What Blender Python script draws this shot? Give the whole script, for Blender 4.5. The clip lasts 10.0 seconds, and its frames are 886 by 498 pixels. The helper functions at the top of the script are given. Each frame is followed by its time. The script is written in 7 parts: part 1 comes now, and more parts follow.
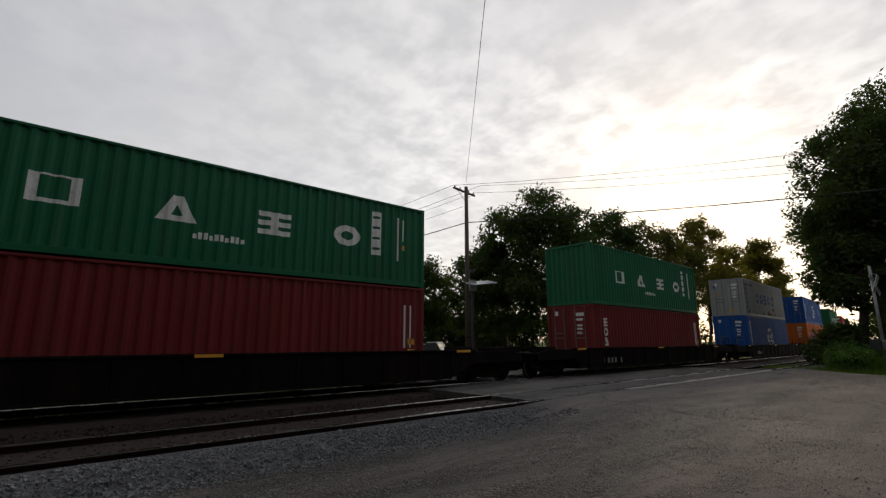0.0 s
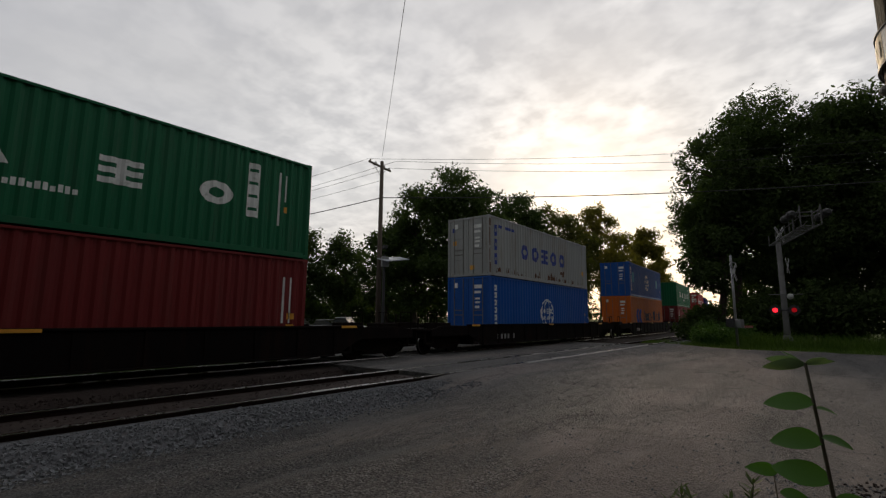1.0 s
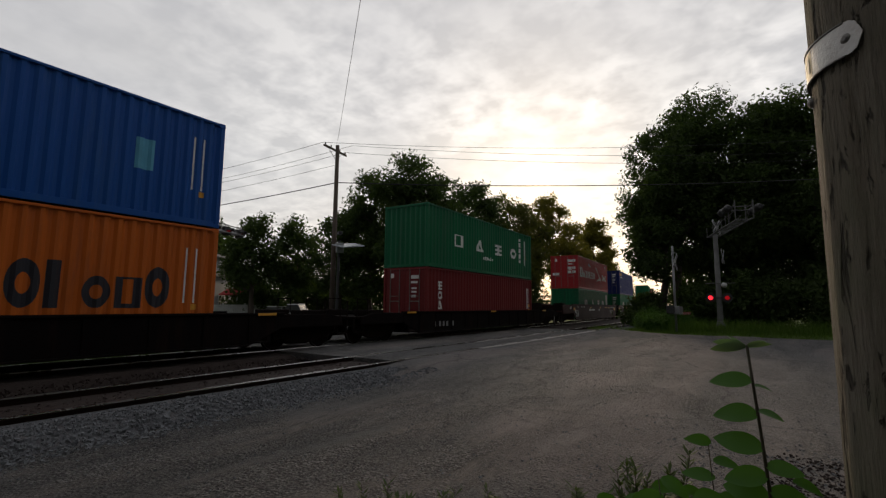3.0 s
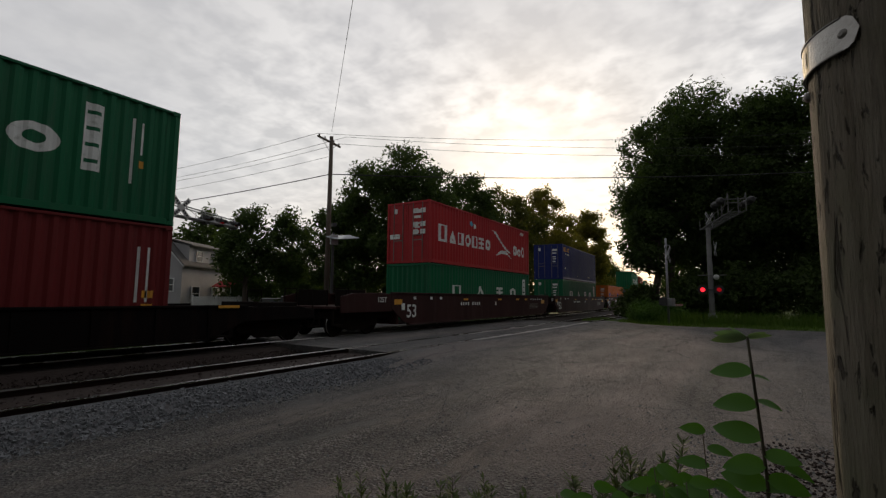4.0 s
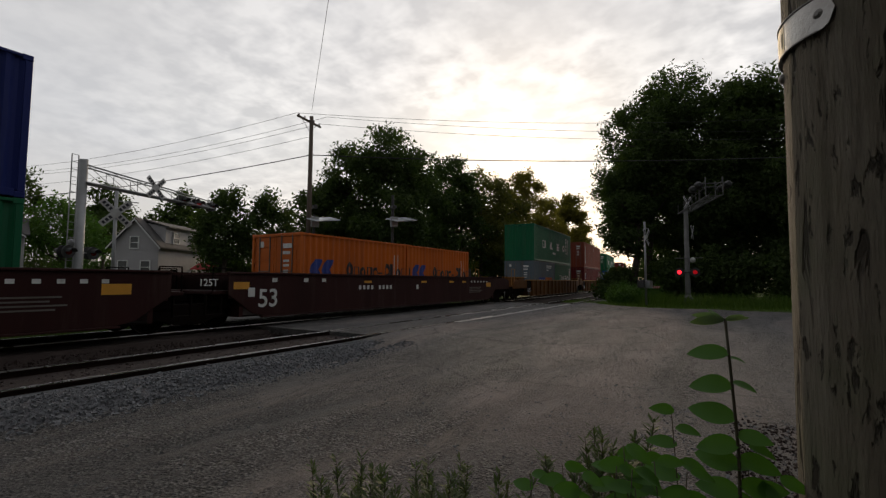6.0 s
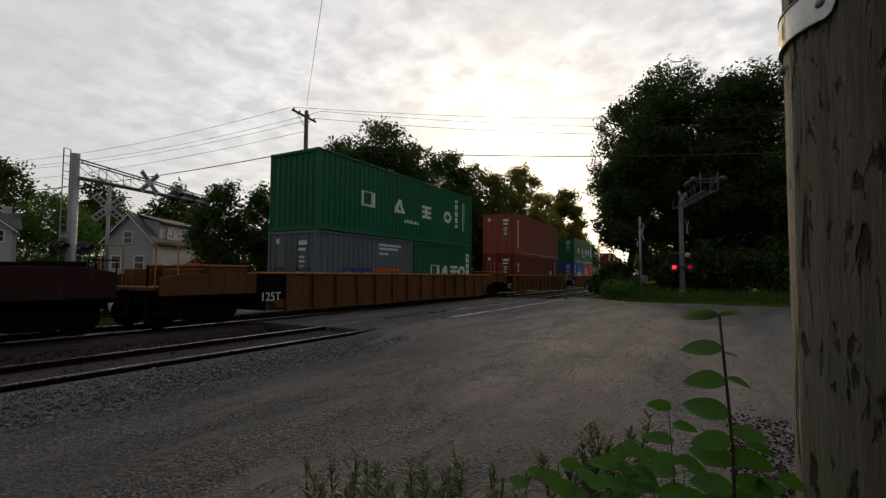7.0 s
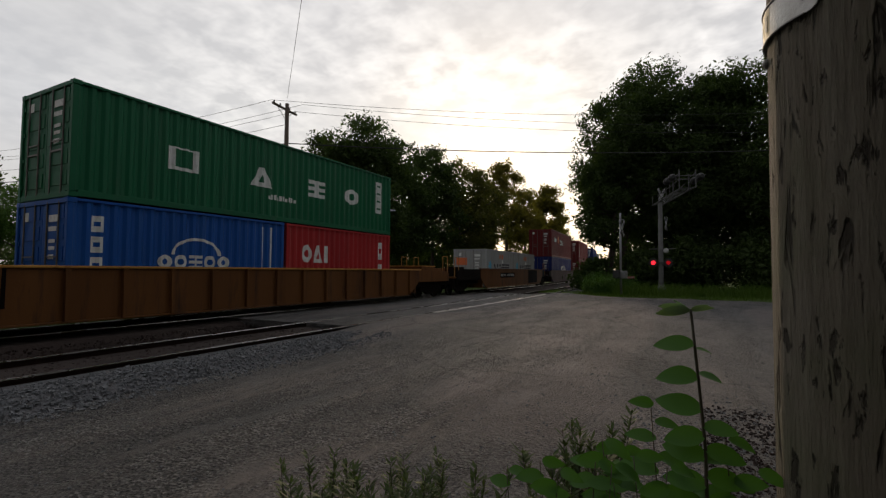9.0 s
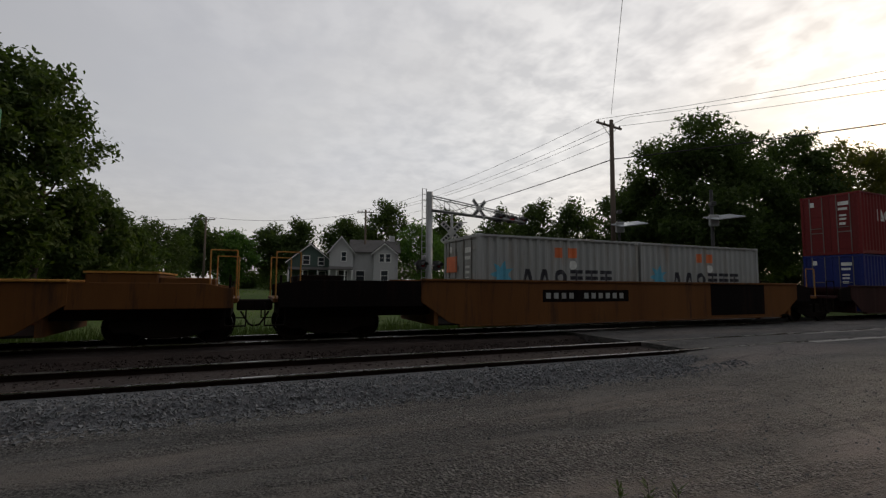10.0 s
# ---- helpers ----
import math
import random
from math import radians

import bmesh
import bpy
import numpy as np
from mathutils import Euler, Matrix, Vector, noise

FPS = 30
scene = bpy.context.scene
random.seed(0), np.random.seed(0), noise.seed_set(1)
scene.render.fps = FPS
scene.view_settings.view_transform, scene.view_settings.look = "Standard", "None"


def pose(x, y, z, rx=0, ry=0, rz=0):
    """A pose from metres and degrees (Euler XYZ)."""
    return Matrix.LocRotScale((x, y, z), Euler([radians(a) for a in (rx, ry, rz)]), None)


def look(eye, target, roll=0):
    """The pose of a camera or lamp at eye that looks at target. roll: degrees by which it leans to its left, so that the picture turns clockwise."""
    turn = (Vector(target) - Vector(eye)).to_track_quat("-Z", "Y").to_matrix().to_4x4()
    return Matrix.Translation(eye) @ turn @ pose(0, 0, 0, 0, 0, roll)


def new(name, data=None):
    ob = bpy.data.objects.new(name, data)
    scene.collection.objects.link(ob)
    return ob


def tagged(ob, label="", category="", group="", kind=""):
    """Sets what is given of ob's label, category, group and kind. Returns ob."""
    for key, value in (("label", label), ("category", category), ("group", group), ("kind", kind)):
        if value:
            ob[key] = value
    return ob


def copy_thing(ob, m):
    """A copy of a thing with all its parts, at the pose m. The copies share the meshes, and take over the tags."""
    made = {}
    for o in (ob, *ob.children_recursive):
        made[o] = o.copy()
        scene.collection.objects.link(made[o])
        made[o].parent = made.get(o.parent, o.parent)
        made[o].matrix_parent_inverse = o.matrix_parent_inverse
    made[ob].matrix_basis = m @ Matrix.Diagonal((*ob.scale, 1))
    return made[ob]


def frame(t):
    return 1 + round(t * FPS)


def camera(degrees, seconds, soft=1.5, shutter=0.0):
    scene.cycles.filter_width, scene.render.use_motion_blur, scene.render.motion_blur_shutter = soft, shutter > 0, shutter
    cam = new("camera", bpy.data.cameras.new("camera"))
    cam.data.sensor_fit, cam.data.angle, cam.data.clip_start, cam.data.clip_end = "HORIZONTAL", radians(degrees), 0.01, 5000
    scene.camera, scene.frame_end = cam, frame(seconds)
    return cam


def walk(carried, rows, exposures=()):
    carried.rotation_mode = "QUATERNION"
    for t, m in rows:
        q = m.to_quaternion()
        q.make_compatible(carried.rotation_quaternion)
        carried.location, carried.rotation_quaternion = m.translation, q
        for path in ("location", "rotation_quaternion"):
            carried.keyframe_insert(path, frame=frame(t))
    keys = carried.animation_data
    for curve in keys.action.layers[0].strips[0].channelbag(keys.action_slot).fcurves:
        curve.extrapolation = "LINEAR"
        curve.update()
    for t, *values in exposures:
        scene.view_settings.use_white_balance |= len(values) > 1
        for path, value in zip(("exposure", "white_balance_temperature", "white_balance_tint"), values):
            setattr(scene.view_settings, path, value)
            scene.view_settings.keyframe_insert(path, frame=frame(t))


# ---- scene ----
cam = camera(87.42, 10.0, soft=1.3)
PATH = [
    (0.0, pose(0.008, 0.020, 1.4, 101.35, 0.09, 49.97)),
    (0.3, pose(0.008, 0.020, 1.4, 100.40, -0.20, 44.20)),
    (0.5, pose(0.008, 0.020, 1.4, 99.70, -0.33, 42.28)),
    (1.0, pose(0.007, 0.012, 1.4, 98.47, -0.43, 39.00)),
    (1.5, pose(0.005, 0.002, 1.4, 97.82, -0.44, 36.63)),
    (2.0, pose(0.006, -0.018, 1.4, 97.49, -0.42, 34.97)),
    (2.5, pose(0.006, -0.030, 1.4, 97.27, -0.45, 34.02)),
    (4.0, pose(-0.003, -0.050, 1.4, 95.94, -0.45, 32.75)),
    (4.5, pose(-0.001, -0.055, 1.4, 95.42, -0.42, 32.41)),
    (5.0, pose(0.000, -0.050, 1.4, 94.84, -0.37, 31.98)),
    (5.5, pose(0.002, -0.042, 1.4, 94.33, -0.39, 31.18)),
    (6.0, pose(0.005, -0.020, 1.4, 93.81, -0.41, 30.59)),
    (7.5, pose(-0.005, 0.000, 1.4, 93.14, -0.35, 30.01)),
    (8.0, pose(-0.004, -0.005, 1.4, 93.13, -0.35, 29.64)),
    (8.5, pose(-0.007, 0.010, 1.4, 92.84, -0.32, 28.28)),
    (9.0, pose(-0.013, 0.030, 1.4, 92.67, -0.34, 27.96)),
    (9.5, pose(-0.013, 0.038, 1.4, 93.37, -0.36, 37.43)),
    (9.6, pose(-0.013, 0.038, 1.4, 93.38, -0.33, 40.03)),
    (9.8, pose(-0.013, 0.040, 1.4, 93.46, -0.29, 48.87)),
    (10.0, pose(-0.012, 0.040, 1.4, 94.44, -0.42, 67.22)),
]
walk(cam, PATH, [(t, stops, 6760, 10) for t, stops in ((0.0, 0.14), (0.4, 0.0), (1.0, -0.05), (4.5, -0.03), (6.0, 0.05), (8.0, 0.09), (10.0, 0.06))])

# ---- world and light ----
SUN_AZ, SUN_EL = radians(21.5), radians(15.5)
SUN_DIR = Vector((-math.sin(SUN_AZ) * math.cos(SUN_EL), math.cos(SUN_AZ) * math.cos(SUN_EL), math.sin(SUN_EL)))


class Nodes:
    """Short way to write a node tree."""

    def __init__(self, tree):
        self.t = tree
        tree.nodes.clear()

    def add(self, kind, ins=None, operation=None):
        n = self.t.nodes.new(kind)
        if operation:
            n.operation = operation
        for k, v in (ins or {}).items():
            if isinstance(v, bpy.types.NodeSocket):
                self.t.links.new(v, n.inputs[k])
            else:
                n.inputs[k].default_value = v
        return n

    def math(self, op, a, b=0.0, c=0.0, clamp=False):
        n = self.add("ShaderNodeMath", {0: a, 1: b, 2: c}, op)
        n.use_clamp = clamp
        return n.outputs[0]

    def mix(self, fac, a, b, mode="MIX"):
        n = self.add("ShaderNodeMix")
        n.data_type, n.blend_type = "RGBA", mode
        for k, v in ((0, fac), (6, a), (7, b)):
            if isinstance(v, bpy.types.NodeSocket):
                self.t.links.new(v, n.inputs[k])
            else:
                n.inputs[k].default_value = v
        return n.outputs[2]

    def ramp(self, fac, stops):
        n = self.add("ShaderNodeValToRGB", {0: fac})
        el = n.color_ramp.elements
        while len(el) < len(stops):
            el.new(0.5)
        for e, (p, c) in zip(el, stops):
            e.position, e.color = p, (c, c, c, 1) if isinstance(c, (int, float)) else (*c, 1)
        return n.outputs[0]

    def noise(self, vec, scale, detail=4.0, rough=0.55, dist=0.0):
        return self.add("ShaderNodeTexNoise", {"Vector": vec, "Scale": scale, "Detail": detail, "Roughness": rough, "Distortion": dist}).outputs[0]


world = bpy.data.worlds.new("world")
scene.world = world
world.use_nodes = True
n = Nodes(world.node_tree)
coord = n.add("ShaderNodeTexCoord").outputs["Generated"]
sep = n.add("ShaderNodeSeparateXYZ", {0: coord}).outputs
up = n.math("MAXIMUM", sep[2], 0.0)
den = n.math("ADD", up, 0.16)
plane = n.add("ShaderNodeCombineXYZ", {0: n.math("DIVIDE", sep[0], den), 1: n.math("DIVIDE", sep[1], den), 2: 0.0}).outputs[0]
dot = n.add("ShaderNodeVectorMath", {0: coord, 1: SUN_DIR}, operation="DOT_PRODUCT").outputs["Value"]
dotp = n.math("MAXIMUM", dot, 0.0)
wide = n.math("POWER", dotp, 6.0)
near = n.math("POWER", dotp, 40.0)
core = n.math("POWER", dotp, 600.0)
big = n.ramp(n.noise(plane, 0.55, 4.0, 0.5, 0.1), [(0.32, 0.0), (0.70, 1.0)])
small = n.ramp(n.noise(plane, 8.0, 3.0, 0.55, 0.15), [(0.36, 0.0), (0.64, 1.0)])
patch = n.ramp(n.noise(plane, 0.8, 4.0, 0.55, 0.3), [(0.36, 0.0), (0.58, 1.0)])
veil = n.mix(big, (0.54, 0.55, 0.60, 1), (0.62, 0.615, 0.625, 1))
low = n.ramp(up, [(0.0, 1.0), (0.28, 0.0)])
veil = n.mix(n.math("MULTIPLY", low, 0.6), veil, (0.62, 0.565, 0.55, 1))
flock = n.math("MULTIPLY", n.math("MULTIPLY", small, patch), n.math("ADD", n.math("MULTIPLY", wide, 0.50), 0.05))
c = n.mix(1.0, veil, n.mix(wide, (0, 0, 0, 1), (0.10, 0.085, 0.055, 1)), "ADD")
c = n.mix(1.0, c, n.mix(near, (0, 0, 0, 1), (0.09, 0.07, 0.04, 1)), "ADD")
c = n.mix(1.0, c, n.mix(core, (0, 0, 0, 1), (0.8, 0.5, 0.22, 1)), "ADD")
c = n.mix(n.math("MULTIPLY", n.ramp(up, [(0.0, 1.0), (0.24, 0.0)]), n.math("MULTIPLY", wide, 0.75)), c, (0.80, 0.655, 0.57, 1))
c = n.mix(1.0, c, n.mix(flock, (0, 0, 0, 1), (1.0, 0.97, 0.92, 1)), "ADD")
away = n.ramp(n.math("MULTIPLY_ADD", dot, 0.5, 0.5), [(0.0, 0.42), (0.52, 0.80), (0.78, 1.0)])  # dusk: the sky darkens away from the sun
c = n.mix(1.0, c, away, "MULTIPLY")
tex = n.add("ShaderNodeTexSky")
tex.sky_type, tex.sun_disc, tex.sun_elevation, tex.sun_rotation = "NISHITA", False, SUN_EL, -SUN_AZ
sky = tex.outputs[0]
b1 = n.add("ShaderNodeBackground", {0: sky, 1: 0.02}).outputs[0]
b2 = n.add("ShaderNodeBackground", {0: c, 1: 0.84}).outputs[0]
n.add("ShaderNodeOutputWorld", {0: n.add("ShaderNodeAddShader", {0: b1, 1: b2}).outputs[0]})

sun = new("sun", bpy.data.lights.new("sun", "SUN"))
sun.data.energy, sun.data.angle, sun.data.color = 1.3, radians(10), (1.0, 0.78, 0.55)
sun.matrix_basis = look((0, 0, 60), tuple(Vector((0, 0, 60)) - SUN_DIR))


# ---- materials ----
def surface(name, col, col2=None, rough=0.6, metal=0.0, grain=40.0, stain=1.2, bump=0.15, amount=0.5, dirt=None, dirt_amount=0.0,
            streak=False, per_object=0.0, spec=0.5, bump_dist=0.01):
    """A surface with grain, stains at two scales and fine relief."""
    m = bpy.data.materials.new(name)
    m.use_nodes = True
    k = Nodes(m.node_tree)
    co = k.add("ShaderNodeTexCoord").outputs["Object"]
    if per_object:
        rnd = k.add("ShaderNodeObjectInfo").outputs["Random"]
        co = k.add("ShaderNodeVectorMath", {0: co, 1: k.add("ShaderNodeCombineXYZ", {0: k.math("MULTIPLY", rnd, 37.0), 1: k.math("MULTIPLY", rnd, 19.0), 2: 0.0}).outputs[0]}, operation="ADD").outputs[0]
    fine = k.noise(co, grain, 3.0, 0.6)
    st = co
    if streak:
        st = k.add("ShaderNodeMapping", {"Vector": co, "Scale": (1.0, 1.0, 0.12)}).outputs[0]
    coarse = k.noise(st, stain, 6.0, 0.65, 0.3)
    col2 = col2 or tuple(v * 0.62 for v in col)
    f = k.math("ADD", k.math("MULTIPLY", k.ramp(coarse, [(0.3, 0.0), (0.7, 1.0)]), 0.65), k.math("MULTIPLY", fine, 0.35))
    c = k.mix(k.math("MULTIPLY", f, amount * 2, clamp=True), (*col, 1), (*col2, 1))
    if dirt:
        d = k.ramp(k.noise(st, stain * 3.1, 8.0, 0.7, 0.2), [(0.52, 0.0), (0.66, 1.0)])
        c = k.mix(k.math("MULTIPLY", d, dirt_amount), c, (*dirt, 1))
    if per_object:
        c = k.mix(k.math("MULTIPLY", rnd, per_object), c, (*col2, 1))
    r = k.math("ADD", k.math("MULTIPLY", coarse, 0.25), rough - 0.12)
    nb = k.add("ShaderNodeBump", {"Strength": bump, "Distance": bump_dist, "Height": fine}).outputs[0]
    p = k.add("ShaderNodeBsdfPrincipled", {"Base Color": c, "Roughness": r, "Metallic": metal, "Normal": nb, "Specular IOR Level": spec})
    k.add("ShaderNodeOutputMaterial", {0: p.outputs[0]})
    return m


def glow(name, col, strength):
    m = bpy.data.materials.new(name)
    m.use_nodes = True
    k = Nodes(m.node_tree)
    k.add("ShaderNodeOutputMaterial", {0: k.add("ShaderNodeEmission", {0: (*col, 1), 1: strength}).outputs[0]})
    return m


def leaf_material(name, col, col2, through_light=0.45, rough=0.55):
    m = bpy.data.materials.new(name)
    m.use_nodes = True
    k = Nodes(m.node_tree)
    rnd = k.add("ShaderNodeNewGeometry").outputs["Random Per Island"]
    co = k.add("ShaderNodeTexCoord").outputs["Object"]
    f = k.math("ADD", k.math("MULTIPLY", rnd, 0.6), k.math("MULTIPLY", k.noise(co, 0.6, 3.0), 0.4))
    c = k.mix(f, (*col, 1), (*col2, 1))
    p = k.add("ShaderNodeBsdfPrincipled", {"Base Color": c, "Roughness": rough, "Specular IOR Level": 0.15}).outputs[0]
    tr = k.add("ShaderNodeBsdfTranslucent", {0: k.mix(1.0, c, (1.3, 1.5, 0.6, 1), "MULTIPLY")}).outputs[0]
    k.add("ShaderNodeOutputMaterial", {0: k.add("ShaderNodeMixShader", {0: through_light, 1: p, 2: tr}).outputs[0]})
    return m


RUST = (0.10, 0.04, 0.02)
M_GREEN = surface("green_paint", (0.007198, 0.136, 0.05599), (0.004799, 0.09198, 0.03999), 0.5, grain=60, stain=0.7, amount=0.5, bump=0.05, dirt=(0.05, 0.09, 0.06), dirt_amount=0.35, streak=True, per_object=0.25, spec=0.22)
M_RED = surface("oxide_red_paint", (0.1932, 0.02016, 0.01932), (0.1176, 0.0126, 0.01344), 0.55, grain=60, stain=0.7, amount=0.5, bump=0.05, dirt=(0.12, 0.03, 0.025), dirt_amount=0.5, streak=True, per_object=0.5, spec=0.22)
M_BRIGHT_RED = surface("signal_red_paint", (0.425, 0.02975, 0.02975), (0.306, 0.017, 0.02125), 0.5, grain=60, stain=0.7, amount=0.5, bump=0.05, dirt=(0.20, 0.03, 0.03), dirt_amount=0.4, streak=True, spec=0.22)
M_BROWN_RED = surface("brown_red_paint", (0.289, 0.06375, 0.034), (0.204, 0.0425, 0.0255), 0.55, grain=60, stain=0.7, amount=0.5, bump=0.05, dirt=(0.16, 0.05, 0.03), dirt_amount=0.5, streak=True, spec=0.22)
M_BLUE = surface("bright_blue_paint", (0.00738, 0.0861, 0.3362), (0.00492, 0.0615, 0.2542), 0.5, grain=60, stain=0.7, amount=0.5, bump=0.05, dirt=(0.03, 0.10, 0.25), dirt_amount=0.4, streak=True, spec=0.22)
M_NAVY = surface("navy_blue_paint", (0.0135, 0.02625, 0.1575), (0.009, 0.0165, 0.105), 0.5, grain=60, stain=0.7, amount=0.5, bump=0.05, dirt=(0.03, 0.04, 0.10), dirt_amount=0.4, streak=True, spec=0.22)
M_ORANGE = surface("orange_paint", (0.60, 0.14, 0.016), (0.44, 0.095, 0.013), 0.5, grain=60, stain=0.7, amount=0.5, bump=0.05, dirt=(0.28, 0.08, 0.03), dirt_amount=0.55, streak=True, spec=0.22)
M_GREY = surface("light_grey_paint", (0.3612, 0.3698, 0.3612), (0.258, 0.2666, 0.258), 0.55, grain=60, stain=0.7, amount=0.5, bump=0.05, dirt=(0.17, 0.11, 0.06), dirt_amount=0.5, streak=True, per_object=0.3, spec=0.22)
M_BLUEGREY = surface("weathered_blue_grey_paint", (0.136, 0.17, 0.1955), (0.085, 0.1105, 0.1275), 0.6, grain=60, stain=0.7, amount=0.5, bump=0.05, dirt=(0.14, 0.10, 0.07), dirt_amount=0.6, streak=True, spec=0.22)
M_WHITE = surface("white_lettering", (0.78, 0.79, 0.76), (0.55, 0.56, 0.53), 0.6, grain=80, stain=2.0, bump=0.03, dirt=(0.25, 0.27, 0.22), dirt_amount=0.5)
M_BLACK = surface("black_lettering", (0.02, 0.02, 0.03), None, 0.55, bump=0.03)
M_LBLUE = surface("blue_lettering", (0.02, 0.05, 0.28), (0.015, 0.04, 0.2), 0.55, bump=0.03, dirt=(0.2, 0.1, 0.05), dirt_amount=0.3)
M_SKYBLUE = surface("pale_blue_lettering", (0.10, 0.42, 0.60), None, 0.55, bump=0.03)
M_YELLOW = surface("yellow_sticker", (0.75, 0.36, 0.03), (0.5, 0.22, 0.02), 0.5, bump=0.03)
M_ORANGE_MARK = surface("orange_sticker", (0.75, 0.17, 0.05), None, 0.5, bump=0.03)
M_SEAL = surface("door_hardware", (0.22, 0.22, 0.21), (0.12, 0.10, 0.08), 0.5, metal=0.6, grain=60)
M_WELL_BLACK = surface("sooty_black_car_paint", (0.009, 0.0065, 0.006), (0.005, 0.004, 0.004), 0.8, grain=30, stain=1.0, dirt=(0.022, 0.010, 0.007), dirt_amount=0.5, streak=True, spec=0.05)
M_WELL_RED = surface("brown_red_car_paint", (0.036, 0.0068, 0.0056), (0.018, 0.0045, 0.004), 0.75, grain=30, stain=0.8, dirt=(0.05, 0.025, 0.02), dirt_amount=0.6, streak=True, spec=0.25)
M_WELL_YELLOW = surface("grimy_orange_car_paint", (0.150, 0.060, 0.0145), (0.085, 0.032, 0.009), 0.75, grain=30, stain=0.9, dirt=(0.04, 0.02, 0.012), dirt_amount=0.85, streak=True, spec=0.2)
M_WELL_EDGE = surface("worn_yellow_edge_paint", (0.50, 0.26, 0.05), (0.30, 0.13, 0.03), 0.7, grain=30, stain=1.4, dirt=RUST, dirt_amount=0.6, spec=0.25)
M_STEEL_DARK = surface("dark_cast_steel", (0.008, 0.007, 0.0065), (0.012, 0.007, 0.005), 0.85, metal=0.0, spec=0.06, grain=25, stain=3.0, bump=0.3)
M_TREAD = surface("polished_wheel_tread", (0.45, 0.44, 0.43), None, 0.35, metal=1.0, grain=90)
M_RAIL_TOP = surface("polished_rail_head", (0.465, 0.4575, 0.45), (0.36, 0.345, 0.33), 0.27, metal=1.0, grain=50, stain=1.0, bump=0.05)
M_RAIL = surface("rusty_rail", (0.022, 0.011, 0.008), (0.011, 0.007, 0.0055), 0.9, grain=40, stain=2.0, spec=0.1)
M_TIE = surface("creosoted_tie_wood", (0.030, 0.022, 0.018), (0.055, 0.044, 0.036), 0.9, grain=35, stain=2.0, bump=0.6, per_object=0.6)
M_GALV = surface("galvanised_steel", (0.30, 0.305, 0.305), (0.20, 0.205, 0.205), 0.5, metal=0.5, grain=45, stain=1.6, bump=0.1)
# darker copy of the galvanised steel: backlit shade put into its colour
M_GALV_BACKLIT = surface("backlit_grey_steel", (0.15, 0.15, 0.145), (0.09, 0.088, 0.085), 0.65, metal=0.2, grain=45, stain=1.6, bump=0.1, spec=0.3)
M_DARKMETAL = surface("black_signal_housing", (0.018, 0.018, 0.018), (0.03, 0.03, 0.03), 0.6, bump=0.05)
M_SIGNWHITE = surface("white_reflective_sign", (0.50, 0.50, 0.485), (0.34, 0.34, 0.325), 0.5, grain=60, stain=2.5, bump=0.05)
M_POLE = surface("weathered_pole_wood_far", (0.10, 0.075, 0.055), (0.06, 0.045, 0.035), 0.9, grain=25, stain=1.5, bump=0.4, streak=True)
M_WIRE = surface("black_cable_jacket", (0.02, 0.02, 0.02), None, 0.7, bump=0.0)
M_REDLAMP = glow("lit_red_lens", (1.0, 0.02, 0.035), 2.2)
M_REDLAMP_LOW = glow("fading_red_lens", (1.0, 0.02, 0.035), 0.22)
M_DARKLENS = surface("unlit_red_lens", (0.10, 0.008, 0.008), None, 0.25, bump=0.0)
M_BALLAST = surface("crushed_stone_bed", (0.125, 0.129, 0.138), (0.055, 0.055, 0.059), 0.9, grain=22, stain=2.2, bump=1.0, amount=0.55, dirt=(0.06, 0.04, 0.03), dirt_amount=0.5, bump_dist=0.05)
M_STONE = surface("crushed_stone", (0.175, 0.182, 0.194), (0.075, 0.078, 0.083), 0.85, grain=30, stain=6.0, bump=0.4)
M_BRICK_DIRT = surface("rusty_track_dirt", (0.032, 0.018, 0.0135), (0.016, 0.0105, 0.0085), 0.95, grain=20, stain=1.6, bump=0.9, bump_dist=0.04)
M_BARK = surface("dark_bark", (0.07, 0.052, 0.04), (0.035, 0.027, 0.02), 0.9, grain=14, stain=3.0, bump=0.8, bump_dist=0.03, streak=True)
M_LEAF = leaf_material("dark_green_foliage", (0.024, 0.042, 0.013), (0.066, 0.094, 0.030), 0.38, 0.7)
M_RUST = surface("rust_bloom", (0.13, 0.055, 0.025), (0.07, 0.03, 0.015), 0.9, grain=40, stain=5.0, bump=0.2)
# warm and amber leaf copies: glow and flare of the low sun put into colour
M_LEAF_WARM = leaf_material("foliage_sun_glow_in_colour", (0.09, 0.085, 0.02), (0.17, 0.13, 0.035), 0.62)
M_LEAF_AMBER = leaf_material("foliage_sun_flare_in_colour", (0.052, 0.060, 0.016), (0.105, 0.095, 0.028), 0.55)
M_LEAF_FRESH = leaf_material("fresh_green_foliage", (0.05, 0.10, 0.022), (0.08, 0.15, 0.035), 0.4)
M_GRASS = leaf_material("grass_blades", (0.065, 0.125, 0.022), (0.12, 0.18, 0.04), 0.5)
M_CONCRETE = surface("smooth_concrete_panel", (0.27, 0.26, 0.25), (0.19, 0.18, 0.17), 0.5, grain=30, stain=1.2, bump=0.1)


